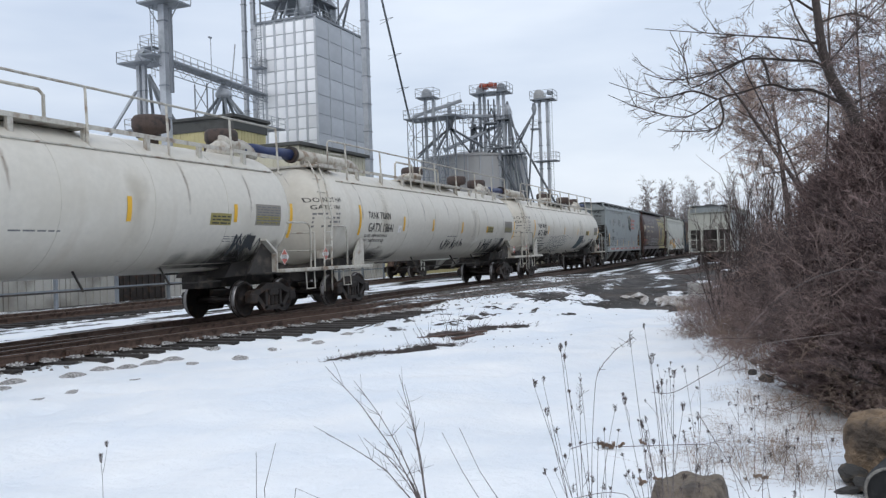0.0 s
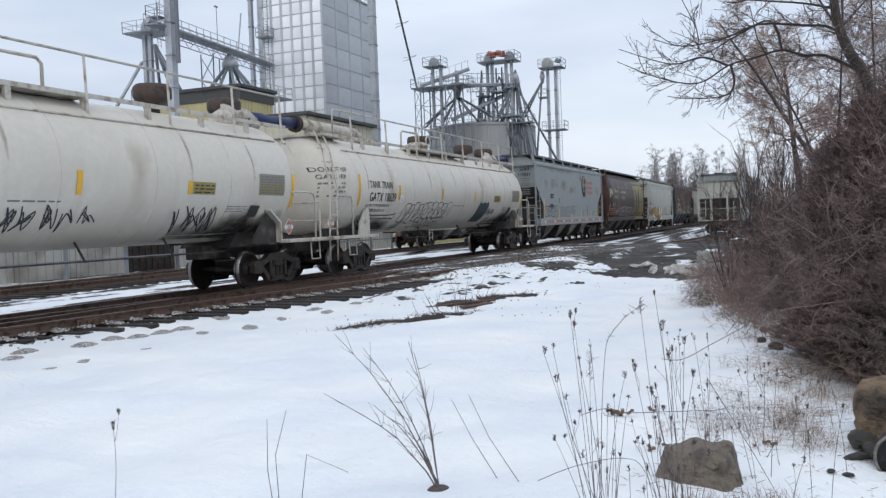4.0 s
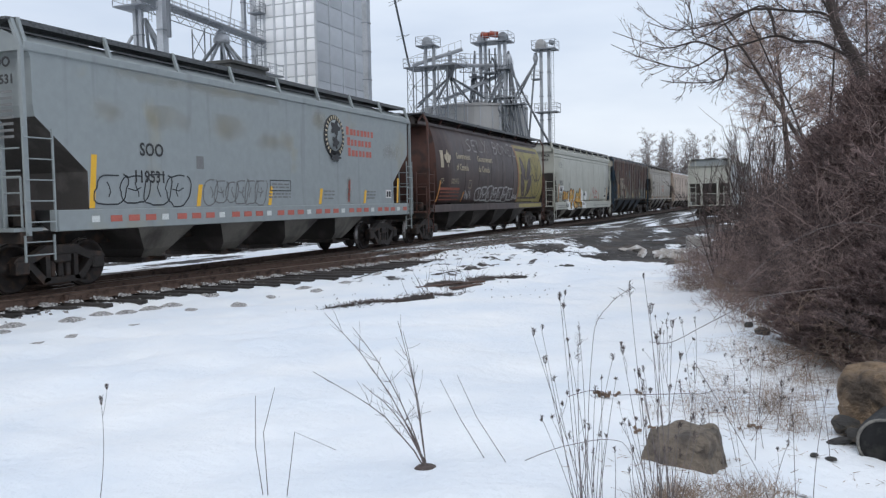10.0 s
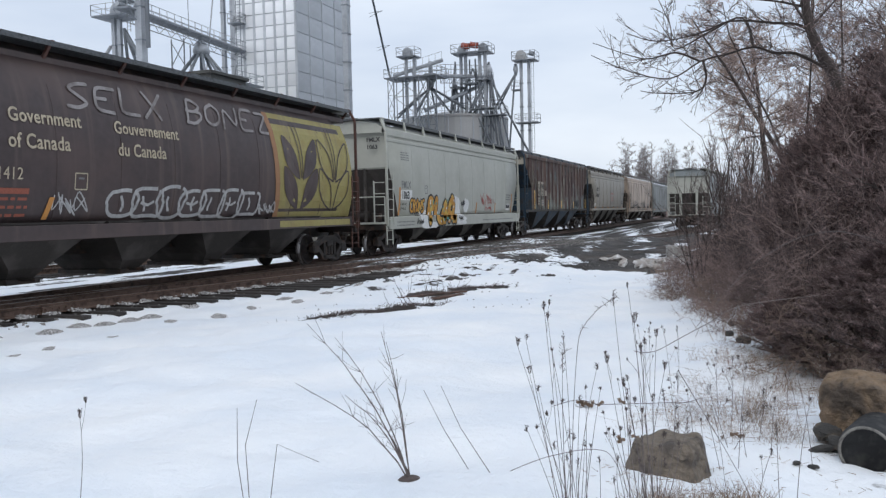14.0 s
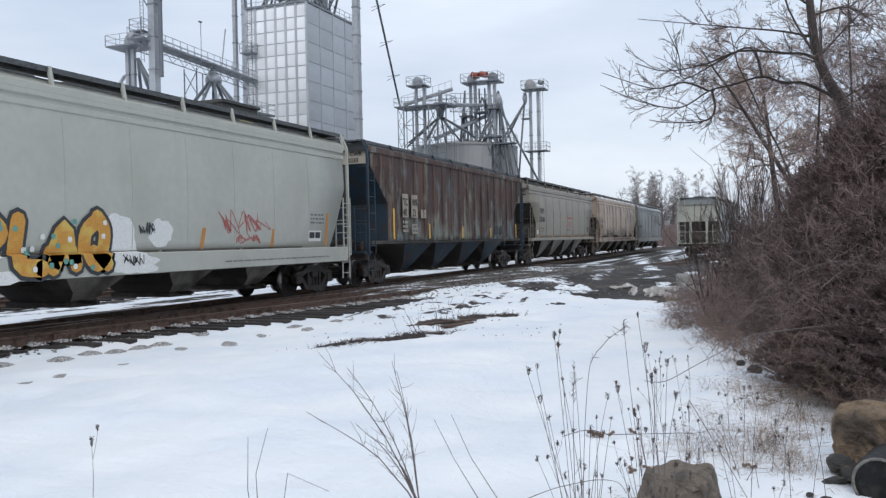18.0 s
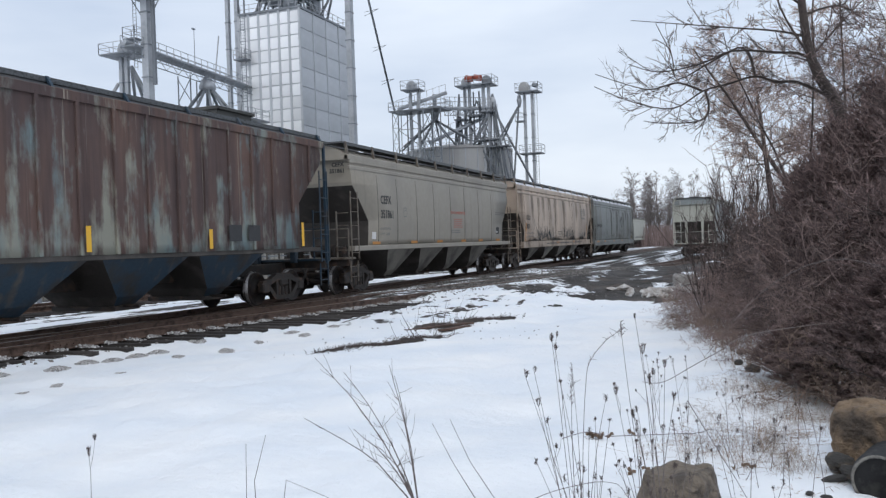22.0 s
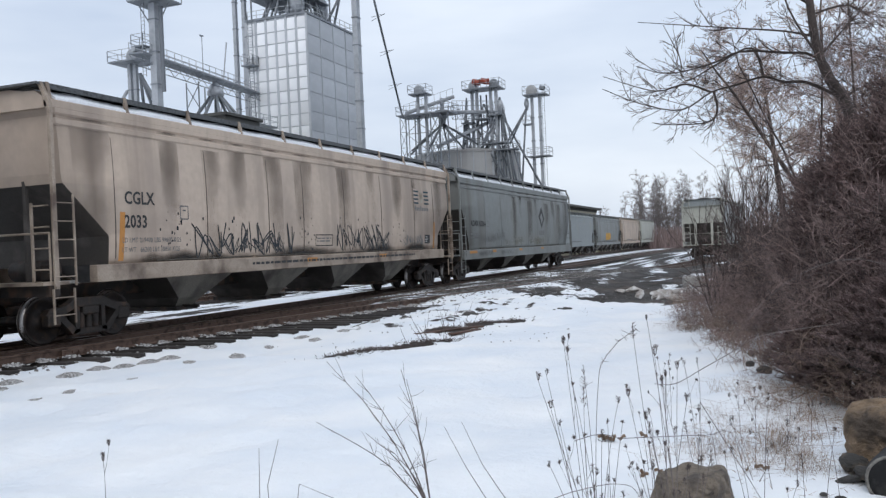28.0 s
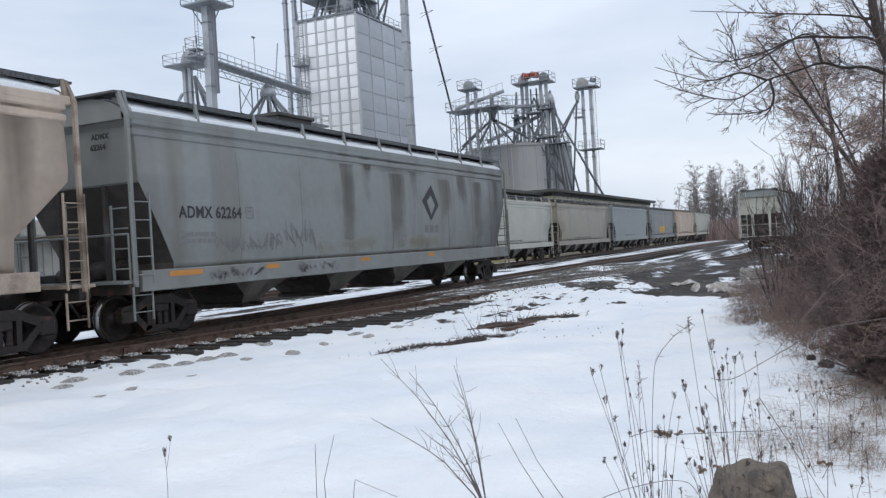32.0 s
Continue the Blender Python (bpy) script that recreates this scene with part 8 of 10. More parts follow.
    for k in range(50):
        rod(bm, (-0.2, -0.9, 4.2 + 0.34 * k), (-0.2, -1.25, 4.2 + 0.34 * k), 0.02, 4)
    part("ladder", bm, M["frame_steel"], t)


def siding_building(label, x0, x1, y0, y1, h, wall, roof, rib=0.9, band=0.0, over=0.4, front="y"):
    t = thing("plant_building", pose(0, 0, 0), label, "building", "plant buildings")
    part("wall", boxes((x0, x1, y0, y1, -0.35, h)), wall, t)
    for k in range(int((x1 - x0) / rib)):
        x = x0 + rib * (k + 0.5)
        part("siding_rib", boxes((x - 0.07, x + 0.07, y0 - 0.05, y0 + 0.02, 0, h - band)), wall, t)
    for k in range(int((y1 - y0) / rib)):
        y = y0 + rib * (k + 0.5)
        part("siding_rib", boxes((x0 - 0.05, x0 + 0.02, y - 0.07, y + 0.07, 0, h - band)), wall, t)
    if band:
        part("fascia", boxes((x0 - 0.12, x1 + 0.12, y0 - 0.12, y1 + 0.12, h - band, h + 0.02)), roof, t)
    part("roof", boxes((x0 - over, x1 + over, y0 - over, y1 + over, h + 0.02, h + 0.34), bevel=0.04), roof, t)
    return t


def build_plant_buildings():
    t = siding_building("yellow metal-clad mill building with a dark fascia", 68.8, 74.4, 49.0, 60.6, 15.2, M["yellow_wall"], M["dark_roof"], 0.55, 1.1)
    part("window", boxes((68.66, 68.74, 51.6, 52.4, 11.6, 12.7)), M["black_steel"], t, "small dark window")
    t = siding_building("cream low annex in front of the dryer", 66.0, 79.0, 40.0, 48.6, 11.5, M["cream_wall"], M["dark_roof"], 0.8, 0.0)
    t = thing("lean_to_roof", pose(0, 0, 0), "snow-dusted sloping metal lean-to roof", "roof", "plant buildings")
    bm = bmesh.new()
    extrude(bm, [(49.2, 11.0), (49.2, 11.25), (60.5, 13.9), (60.5, 13.65)], "x", 58.0, 68.6)
    part("sheet", bm, M["snow_roof"], t)
    part("wall", boxes((58.2, 68.4, 49.4, 60.3, -0.3, 10.95)), M["cream_wall"], t)
    siding_building("long low yellow shed behind the siding", 82.8, 133.0, 26.0, 38.0, 6.3, M["cream_wall"], M["dark_roof"], 1.6, 0.3, 0.8)
    siding_building("olive shed with a dark roof behind the siding", 60.0, 82.4, 27.5, 38.0, 6.0, M["yellow_wall"], M["dark_roof"], 1.6, 1.2, 0.8)
    t = thing("plant_building", pose(0, 0, 0), "low building with a snow-covered gable roof", "building", "plant buildings")
    part("wall", boxes((136, 172, 26, 36, -0.35, 3.6)), M["cream_wall"], t)
    bm = bmesh.new()
    extrude(bm, [(25.4, 3.6), (31.0, 5.9), (36.6, 3.6)], "x", 135.5, 172.5)
    part("roof", bm, M["snow_roof"], t)
    # loading dock behind the train
    t = thing("loading_dock", pose(0, 0, 0), "weathered dock wall with pale posts and rails", "loading dock")
    for k in range(12):
        x = 21.0 + 3.1 * k
        part("wall_panel", boxes((x, x + 3.04, 28.0, 28.2, -0.35, 3.4)), M["black_steel"] if k in (3, 8) else M["dock_wall"], t, "open dark bay" if k in (3, 8) else "stained grey sheet")
        for j in range(7):
            part("wall_rib", boxes((x + 0.2 + 0.42 * j, x + 0.27 + 0.42 * j, 27.95, 28.0, -0.3, 3.3)), M["dock_wall"] if k not in (3, 8) else M["black_steel"], t)
    part("deck", boxes((21.0, 58.0, 27.2, 28.0, 2.6, 2.8)), M["concrete"], t)
    for k in range(12):
        x = 21.4 + 3.2 * k
        part("post", boxes((x - 0.06, x + 0.06, 25.8, 25.92, -0.35, 1.4)), M["frame_steel"], t)
    for z in (0.45, 1.1):
        part("rail", boxes((21.0, 58.0, 25.73, 25.79, z, z + 0.07)), M["frame_steel"], t)


build_dryer()
build_legs()
build_second_tower()
build_plant_buildings()

# ---- plants, stones ----
M["bark"] = material("grey_brown_bark", (0.062, 0.048, 0.043), 0.9, spots=(0.038, 0.03, 0.027), spot_scale=12, bump=0.5, bump_scale=30)
M["twig"] = material("dark_twig_bark", (0.10, 0.077, 0.073), 0.85, grain=0.3, grain_scale=5, island=0.45)
M["red_twig"] = material("red_brown_twigs", (0.19, 0.138, 0.127), 0.85, second=(0.155, 0.114, 0.106), grain=0.3, grain_scale=3, island=0.55)
M["tan_twig"] = material("tan_brown_twigs", (0.20, 0.145, 0.115), 0.85, second=(0.15, 0.108, 0.092), grain=0.3, grain_scale=3, island=0.5)
M["pale_twig"] = material("pale_pinkish_twigs", (0.33, 0.245, 0.205), 0.85, grain=0.3, grain_scale=3, island=0.3)
M["far_twig"] = material("greyish_far_twigs", (0.17, 0.148, 0.142), 0.9, grain=0.2, grain_scale=1)
M["cedar"] = material("winter_bronze_cedar", (0.135, 0.094, 0.089), 0.9, second=(0.112, 0.086, 0.08), grain=0.35, grain_scale=4, island=0.6)
M["stalk"] = material("dry_weed_stalk", (0.135, 0.112, 0.107), 0.85, grain=0.3, grain_scale=30)
M["seed"] = material("grey_brown_seed_head", (0.085, 0.067, 0.062), 0.9, grain=0.4, grain_scale=60)
M["straw"] = material("dry_straw_grass", (0.27, 0.2, 0.15), 0.85, grain=0.35, grain_scale=8, island=0.4)
M["leaf"] = material("tan_dead_leaf", (0.30, 0.215, 0.155), 0.85, grain=0.3, grain_scale=40)
M["rock"] = material("tan_field_stone", (0.17, 0.14, 0.11), 0.9, spots=(0.085, 0.072, 0.062), spot_scale=7, spot_at=(0.45, 0.6), bump=0.9, bump_scale=22, bump_dist=0.05)
M["rock_warm"] = material("warm_ochre_stone", (0.2, 0.14, 0.09), 0.9, spots=(0.06, 0.045, 0.034), spot_scale=5, spot_at=(0.42, 0.6), bump=1.0, bump_scale=9, bump_dist=0.12)
M["rim"] = material("scuffed_grey_rim", (0.2, 0.19, 0.17), 0.8, spots=(0.08, 0.075, 0.07), spot_scale=14)
M["old_board"] = material("weathered_red_brown_board", (0.10, 0.055, 0.04), 0.85, spots=(0.06, 0.04, 0.032), spot_scale=6, streak=(0.16, 0.12, 0.1), streak_scale=(1, 20, 20))
M["slate"] = material("dark_broken_slate", (0.04, 0.038, 0.036), 0.85, spots=(0.10, 0.08, 0.06), spot_scale=9, bump=0.6)
M["rubber"] = material("old_black_rubber", (0.016, 0.016, 0.017), 0.7, spots=(0.05, 0.048, 0.045), spot_scale=10)


class Sticks:
    """Many thin tapered three-sided sticks in one mesh."""

    def __init__(self):
        self.v, self.f = [], []

    def path(self, pts, r0, r1, tip=False):
        n = len(pts)
        o = len(self.v)
        for i, p in enumerate(pts):
            d = pts[min(i + 1, n - 1)] - pts[max(i - 1, 0)]
            u = d.orthogonal()
            if u.length < 1e-9:
                u = Vector((1, 0, 0))
            u.normalize()
            w = d.cross(u)
            w.normalize()
            r = r0 + (r1 - r0) * i / (n - 1)
            self.v += [p + u * r, p + (u * -0.5 + w * 0.87) * r, p + (u * -0.5 - w * 0.87) * r]
        if tip:
            # the last ring shrinks to a point
            del self.v[-2:]
            n -= 1
            a, b = o + 3 * (n - 1), len(self.v) - 1
            self.f += [(a, a + 1, b), (a + 1, a + 2, b), (a + 2, a, b)]
        for i in range(n - 1):
            a = o + 3 * i
            self.f += [(a, a + 1, a + 4, a + 3), (a + 1, a + 2, a + 5, a + 4), (a + 2, a, a + 3, a + 5)]

    def build(self, name, mat, parent=None, label=""):
        me = bpy.data.meshes.new(name)
        me.from_pydata([tuple(p) for p in self.v], [], self.f)
        me.materials.append(mat)
        ob = new(name, me)
        ob.parent = parent
        if label:
            ob["label"] = label
        return ob


def wander(rnd, p, d, length, n, bend, lift=0.0):
    pts = [p.copy()]
    d = d.normalized()
    for k in range(n):
        d = (d + Vector((rnd.gauss(0, bend), rnd.gauss(0, bend), rnd.gauss(0, bend) + lift))).normalized()
        p = p + d * (length / n)
        pts.append(p.copy())
    return pts


def sprout(rnd, st, p, d, length, r, level, bend=0.16, lift=0.02, spread=0.75, kids=(5, 5, 4), least=0.004):
    n = (5 if length > 0.8 else 4) if level == 0 else 1 if level >= len(kids) and length < 0.5 else 3
    pts = wander(rnd, p, d, length, n, bend, lift)
    st[min(level, len(st) - 1)].path(pts, r, max(least, r * 0.35), level >= len(kids))
    if level >= len(kids):
        return
    for k in range(kids[level]):
        t = rnd.uniform(0.25, 1.0)
        i = min(n - 1, int(t * n))
        q = pts[i].lerp(pts[i + 1], t * n - i)
        ax = (pts[i + 1] - pts[i]).normalized()
        side = Vector((rnd.gauss(0, 1), rnd.gauss(0, 1), rnd.gauss(0, 0.8)))
        nd = (ax * (1 - spread * 0.5) + side.normalized() * spread)
        sprout(rnd, st, q, nd, length * rnd.uniform(0.35, 0.6), max(least, r * 0.5), level + 1, bend, lift, spread, kids, least)


def bare_tree(name, m, label, seed, height, r, limbs, reach, mat_trunk, mat_twig, lean=Vector((0, 0, 1)), least=0.004, kids=(6, 5, 4), low=0.3, side=None, group="", arms=(), sway=0.05):
    rnd = random.Random(seed)
    t = thing(name, m, label, "tree", group)
    trunk, twigs = Sticks(), Sticks()
    bm = bmesh.new()
    pts = wander(rnd, Vector((0, 0, 0)), lean, height, 9, sway, 0.03)
    tube(bm, pts, r, 9, r_end=r * 0.22)
    part("trunk", bm, mat_trunk, t)
    limb = Sticks()
    for k in range(limbs):
        f = low + (1 - low) * (k + rnd.random()) / limbs
        i = min(8, int(f * 9))
        p = pts[i].lerp(pts[i + 1], f * 9 - i)
        a = rnd.uniform(0, 6.28)
        d = Vector((math.cos(a), math.sin(a), rnd.uniform(0.2, 0.9)))
        if side is not None and rnd.random() < 0.7:
            d = Vector(side) + Vector((rnd.gauss(0, 0.35), rnd.gauss(0, 0.35), rnd.gauss(0.1, 0.35)))
        ln = reach * rnd.uniform(0.6, 1.1) * (1.15 - 0.6 * (f - low) / (1 - low))
        sprout(rnd, [limb, twigs], p, d, ln, r * 0.27 * (1.2 - f * 0.7), 0, 0.11, 0.03, 0.65, kids, least)
    for z, d, ln, ra, drop in arms:
        i = min(8, int(z / height * 9))
        p = pts[i].lerp(pts[i + 1], z / height * 9 - i)
        sprout(rnd, [limb, limb, twigs], p, Vector(d), ln, ra * 0.55, 0, 0.16, drop, 0.55, (8, 6, 4), 0.0026)
    limb.build("limb", mat_trunk, t)
    twigs.build("crown", mat_twig, t)
    return t


def shrub(seed, h, w, stems, mat, kids=(7, 6, 7), least=0.0022):
    rnd = random.Random(seed)
    st, tw = Sticks(), Sticks()
    for k in range(stems):
        a = rnd.uniform(0, 6.28)
        q = rnd.random() ** 0.5
        p = Vector((0.35 * w * q * math.cos(a), 0.35 * w * q * math.sin(a), -0.05))
        d = Vector((math.cos(a) * q * w / h * 0.8, math.sin(a) * q * w / h * 0.8, 1.0))
        sprout(rnd, [st, tw], p, d, h * rnd.uniform(0.55, 1.0), 0.010, 0, 0.24, 0.0, 0.95, kids, least)
    return st, tw


def polar(az, d):
    """A spot on the ground by its bearing from the x axis and its distance from the origin."""
    x, y = d * math.cos(radians(az)), d * math.sin(radians(az))
    return x, y, ground_z(x, y)


def thicket_front(az):
    """How far off the front of the thicket stands."""
    return float(np.interp(az, (-8, -6, -3, 0, 3, 6, 7), (7.9, 8.3, 9.3, 10.8, 13.2, 16.0, 17.0)))


def build_thicket():
    kinds = []
    for k, (h, w, mt, stems) in enumerate(((2.0, 2.0, M["red_twig"], 15), (2.4, 1.9, M["twig"], 13), (1.3, 1.6, M["tan_twig"], 15), (1.7, 2.0, M["red_twig"], 15))):
        t = thing("bare_shrub", pose(0, 0, 0), "leafless tan-brown shrub at the edge of a thicket" if k == 2 else "leafless red-brown shrub in a dense roadside thicket" if k != 1 else "leafless dark grey-brown shrub in a dense thicket", "shrub", "thicket shrubs")
        st, tw = shrub(50 + k, h, w, stems, mt)
        st.build("branchwork", M["bark"], t)
        tw.build("crown", mt, t)
        kinds.append((t, h))
    rnd = random.Random(8)
    used = [False] * 4

    def plant(k, x, y, z, h):
        t, own = kinds[k]
        q = h / own
        m = Matrix.Translation((x, y, z)) @ Matrix.Rotation(rnd.uniform(0, 6.28), 4, "Z")
        if used[k]:
            t = copy_thing(t, m)
        else:
            used[k] = True
            t.matrix_basis = m
        w = min(q, 0.35 * q + 0.65) * rnd.uniform(0.9, 1.1)
        t.scale = (w, w, q * rnd.uniform(0.9, 1.08))

    for row in range(5):
        az = -6.4 + 0.5 * (row % 2)
        while az < 6.1 - 0.25 * row:
            d = thicket_front(az) * (1.03 + 0.10 * row) + rnd.uniform(-0.25, 0.25)
            full = float(np.interp(az, (-7, -3, 0, 1.2, 3, 4.5, 5.5, 6.2), (2.0, 1.75, 1.5, 1.25, 1.1, 0.95, 0.75, 0.45)))
            h = full * (0.36, 0.62, 0.85, 0.98, 1.05)[row]
            k = rnd.choice((2, 2, 3)) if row < 2 else rnd.choice((0, 0, 3, 1))
            plant(k, *polar(az + rnd.uniform(-0.25, 0.25), d), h)
            az += math.degrees(0.72 / d)
    for k in range(9):
        plant(0 if k % 3 else 1, *polar(-5.5 + 0.62 * k, 15.5 + rnd.uniform(-0.8, 1.2)), 2.5 - 0.09 * k)
    # the strip that runs on towards the parked car
    for k in range(16):
        x = 19.0 + 1.1 * k
        plant(rnd.choice((0, 3)), x, 0.05 * x + rnd.uniform(-0.8, 0.0), -0.3, rnd.uniform(0.6, 0.9))
    # taller, open shrubs that stand up against the sky
    first = None
    for az, d, h, rz in ((3.0, 16.4, 3.1, 0), (2.0, 17.4, 3.3, 100), (1.0, 16.6, 3.5, 220), (-0.2, 17.0, 3.7, 310), (0.3, 15.4, 3.0, 40)):
        if first is None:
            first = thing("bare_shrub", pose(*polar(az, d)), "tall open leafless shrub with dark upright stems", "shrub", "tall open shrubs")
            st, tw = Sticks(), Sticks()
            r2 = random.Random(61)
            for k in range(11):
                a = r2.uniform(0, 6.28)
                sprout(r2, [st, st, tw], Vector((0.2 * math.cos(a), 0.2 * math.sin(a), -0.05)), Vector((0.22 * math.cos(a), 0.22 * math.sin(a), 1.0)), 2.5 * r2.uniform(0.6, 1.0), 0.015, 0, 0.09, 0.04, 0.42, (6, 4), 0.0042)
            st.build("branchwork", M["bark"], first)
            tw.build("crown", M["twig"], first)
        else:
            copy_thing(first, pose(*polar(az, d), 0, 0, rz)).scale = (0.8 * h / 3.1, 0.8 * h / 3.1, h / 3.1)


def cedar(seed, h, w, fans, needles):
    """Branches with clumped sprays of short twigs, and gaps between the sprays."""
    rnd = random.Random(seed)
    st, tw = Sticks(), Sticks()
    for k in range(64):
        f = (k + rnd.random()) / 64
        z = 0.1 + f * h * 0.93
        r = rnd.uniform(0.55, 1.2) * w * (0.35 + 0.65 * math.sin(math.pi * min(1, 0.25 + f * 0.75))) * (1.05 - f ** 3)
        a = rnd.uniform(0, 6.28)
        pts = wander(rnd, Vector((0, 0, z * 0.85)), Vector((math.cos(a), math.sin(a), 0.5)), r, 5, 0.10, 0.06)
        st.path(pts, 0.018, 0.005)
        for j in range(fans):
            t = rnd.uniform(0.2, 1.0)
            i = min(4, int(t * 5))
            q = pts[i].lerp(pts[i + 1], t * 5 - i)
            d = (pts[-1] - pts[0]).normalized() * 0.55 + Vector((rnd.gauss(0, 0.45), rnd.gauss(0, 0.45), rnd.gauss(0.45, 0.35)))
            ln = rnd.uniform(0.14, 0.42)
            stem = wander(rnd, q, d, ln, 3, 0.12, 0.08)
            st.path(stem, 0.006, 0.003)
            ax = (stem[-1] - stem[0]).normalized()
            for m in range(needles):
                u = rnd.uniform(0.1, 1.0) * 3
                i = min(2, int(u))
                p = stem[i].lerp(stem[i + 1], u - i)
                dd = ax * 0.8 + Vector((rnd.gauss(0, 0.55), rnd.gauss(0, 0.55), rnd.gauss(0.1, 0.5)))
                tw.path([p, p + dd.normalized() * rnd.uniform(0.03, 0.10)], rnd.uniform(0.004, 0.008), 0.002, True)
    return st, tw


def build_cedars():
    first = None
    for k, (az, d, h, w, rz) in enumerate(((-3.3, 12.6, 3.0, 0.75, 0), (-5.6, 12.2, 3.4, 0.95, 80), (-7.8, 11.8, 3.9, 1.05, 170), (-9.0, 10.3, 3.4, 0.95, 230), (-4.3, 15.2, 3.9, 0.95, 300), (-6.9, 15.0, 4.5, 1.15, 20),
                                          (-2.0, 14.0, 2.9, 0.7, 130), (-5.6, 9.6, 1.3, 0.65, 45), (-2.0, 9.7, 0.85, 0.5, 200), (-3.6, 9.0, 0.9, 0.5, 260), (-7.2, 8.6, 1.6, 0.65, 10), (-0.9, 10.3, 0.7, 0.4, 330))):
        p = polar(az, d)
        if first is None:
            first = thing("cedar_shrub", pose(*p), "dense bronze-brown winter cedar shrub", "shrub", "cedar shrubs")
            st, tw = cedar(5, h, w, 17, 34)
            st.build("branchwork", M["bark"], first)
            tw.build("foliage", M["cedar"], first)
            part("trunk", rod(bmesh.new(), (0, 0, -0.1), (0.05, 0, h * 0.85), 0.06, 7, 0.015), M["bark"], first)
        else:
            ob = copy_thing(first, pose(*p, 0, 0, rz))
            ob.scale = (w / 0.75, w / 0.75, h / 3.0)


def arching_tree():
    """The tree whose long limbs reach out over the yard."""
    t = thing("bare_tree", pose(18.0, -2.1, -0.3), "leafless tree arching long limbs out of the thicket", "tree")
    rnd = random.Random(12)
    base = Vector((18.0, -2.1, -0.3))
    bm = bmesh.new()
    tube(bm, [p - base for p in spline([(18.0, -2.1, -0.4), (18.0, -1.9, 2.0), (18.0, -1.4, 3.8), (18.0, -1.1, 4.4), (18.0, -0.9, 5.0), (18.0, -0.8, 5.9), (18.1, -0.7, 7.5), (18.2, -0.9, 9.0)], 3)], 0.14, 9, r_end=0.05)
    part("trunk", bm, M["bark"], t)
    limb, twigs = Sticks(), Sticks()
    limbs = (((-1.35, 4.0), (-0.7, 4.4), (-0.3, 4.45), (0.1, 4.6), (0.6, 4.5), (1.1, 4.4), (1.7, 4.1), (2.5, 4.3), (3.3, 4.7)),
             ((1.05, 4.4), (1.0, 4.1), (1.1, 3.9), (1.4, 3.85), (2.0, 3.9), (2.4, 4.0)),
             ((1.1, 4.4), (1.6, 4.65), (2.1, 4.6), (2.5, 4.7), (3.4, 5.1)),
             ((-1.1, 4.4), (-0.8, 4.9), (-0.3, 5.0), (0.5, 5.1), (1.1, 4.9), (1.9, 4.8), (2.5, 5.0)),
             ((-0.8, 5.3), (-0.3, 5.5), (0.5, 5.7), (1.3, 5.9), (2.6, 6.2)),
             ((0.1, 4.6), (0.3, 5.2), (0.9, 5.0), (1.6, 4.7), (1.7, 5.2), (2.0, 5.9)),
             ((-0.8, 5.9), (0.0, 6.5), (0.6, 6.35), (1.1, 6.8), (1.6, 6.65)),
             ((-0.85, 5.7), (-1.5, 5.8), (-2.1, 5.3)), ((-1.3, 4.0), (-1.7, 4.2), (-2.3, 4.1)), ((-0.95, 4.9), (-1.5, 5.5), (-2.2, 6.2)), ((-0.95, 4.8), (-0.4, 5.8), (-0.1, 7.0)))
    for k, ln in enumerate(limbs):
        n = len(ln)
        deep = rnd.uniform(-1, 1)
        pts = [p - base for p in spline([(18.0 + deep * j / n, y, z) for j, (y, z) in enumerate(ln)])]
        r = 0.042 if n > 6 else 0.03
        limb.path(pts, r, 0.008)
        for j in range(int(3.4 * n)):
            i = rnd.randint(2, len(pts) - 4)
            ax = (pts[i + 1] - pts[i]).normalized()
            d = ax * 0.6 + Vector((rnd.gauss(0, 0.5), rnd.gauss(0.1, 0.35), rnd.gauss(0.12, 0.5)))
            sprout(rnd, [limb, twigs], pts[i], d, rnd.uniform(0.25, 0.8), 0.010, 0, 0.14, 0.02, 0.55, (4, 3), 0.0042)
    limb.build("limb", M["bark"], t)
    twigs.build("crown", M["twig"], t)


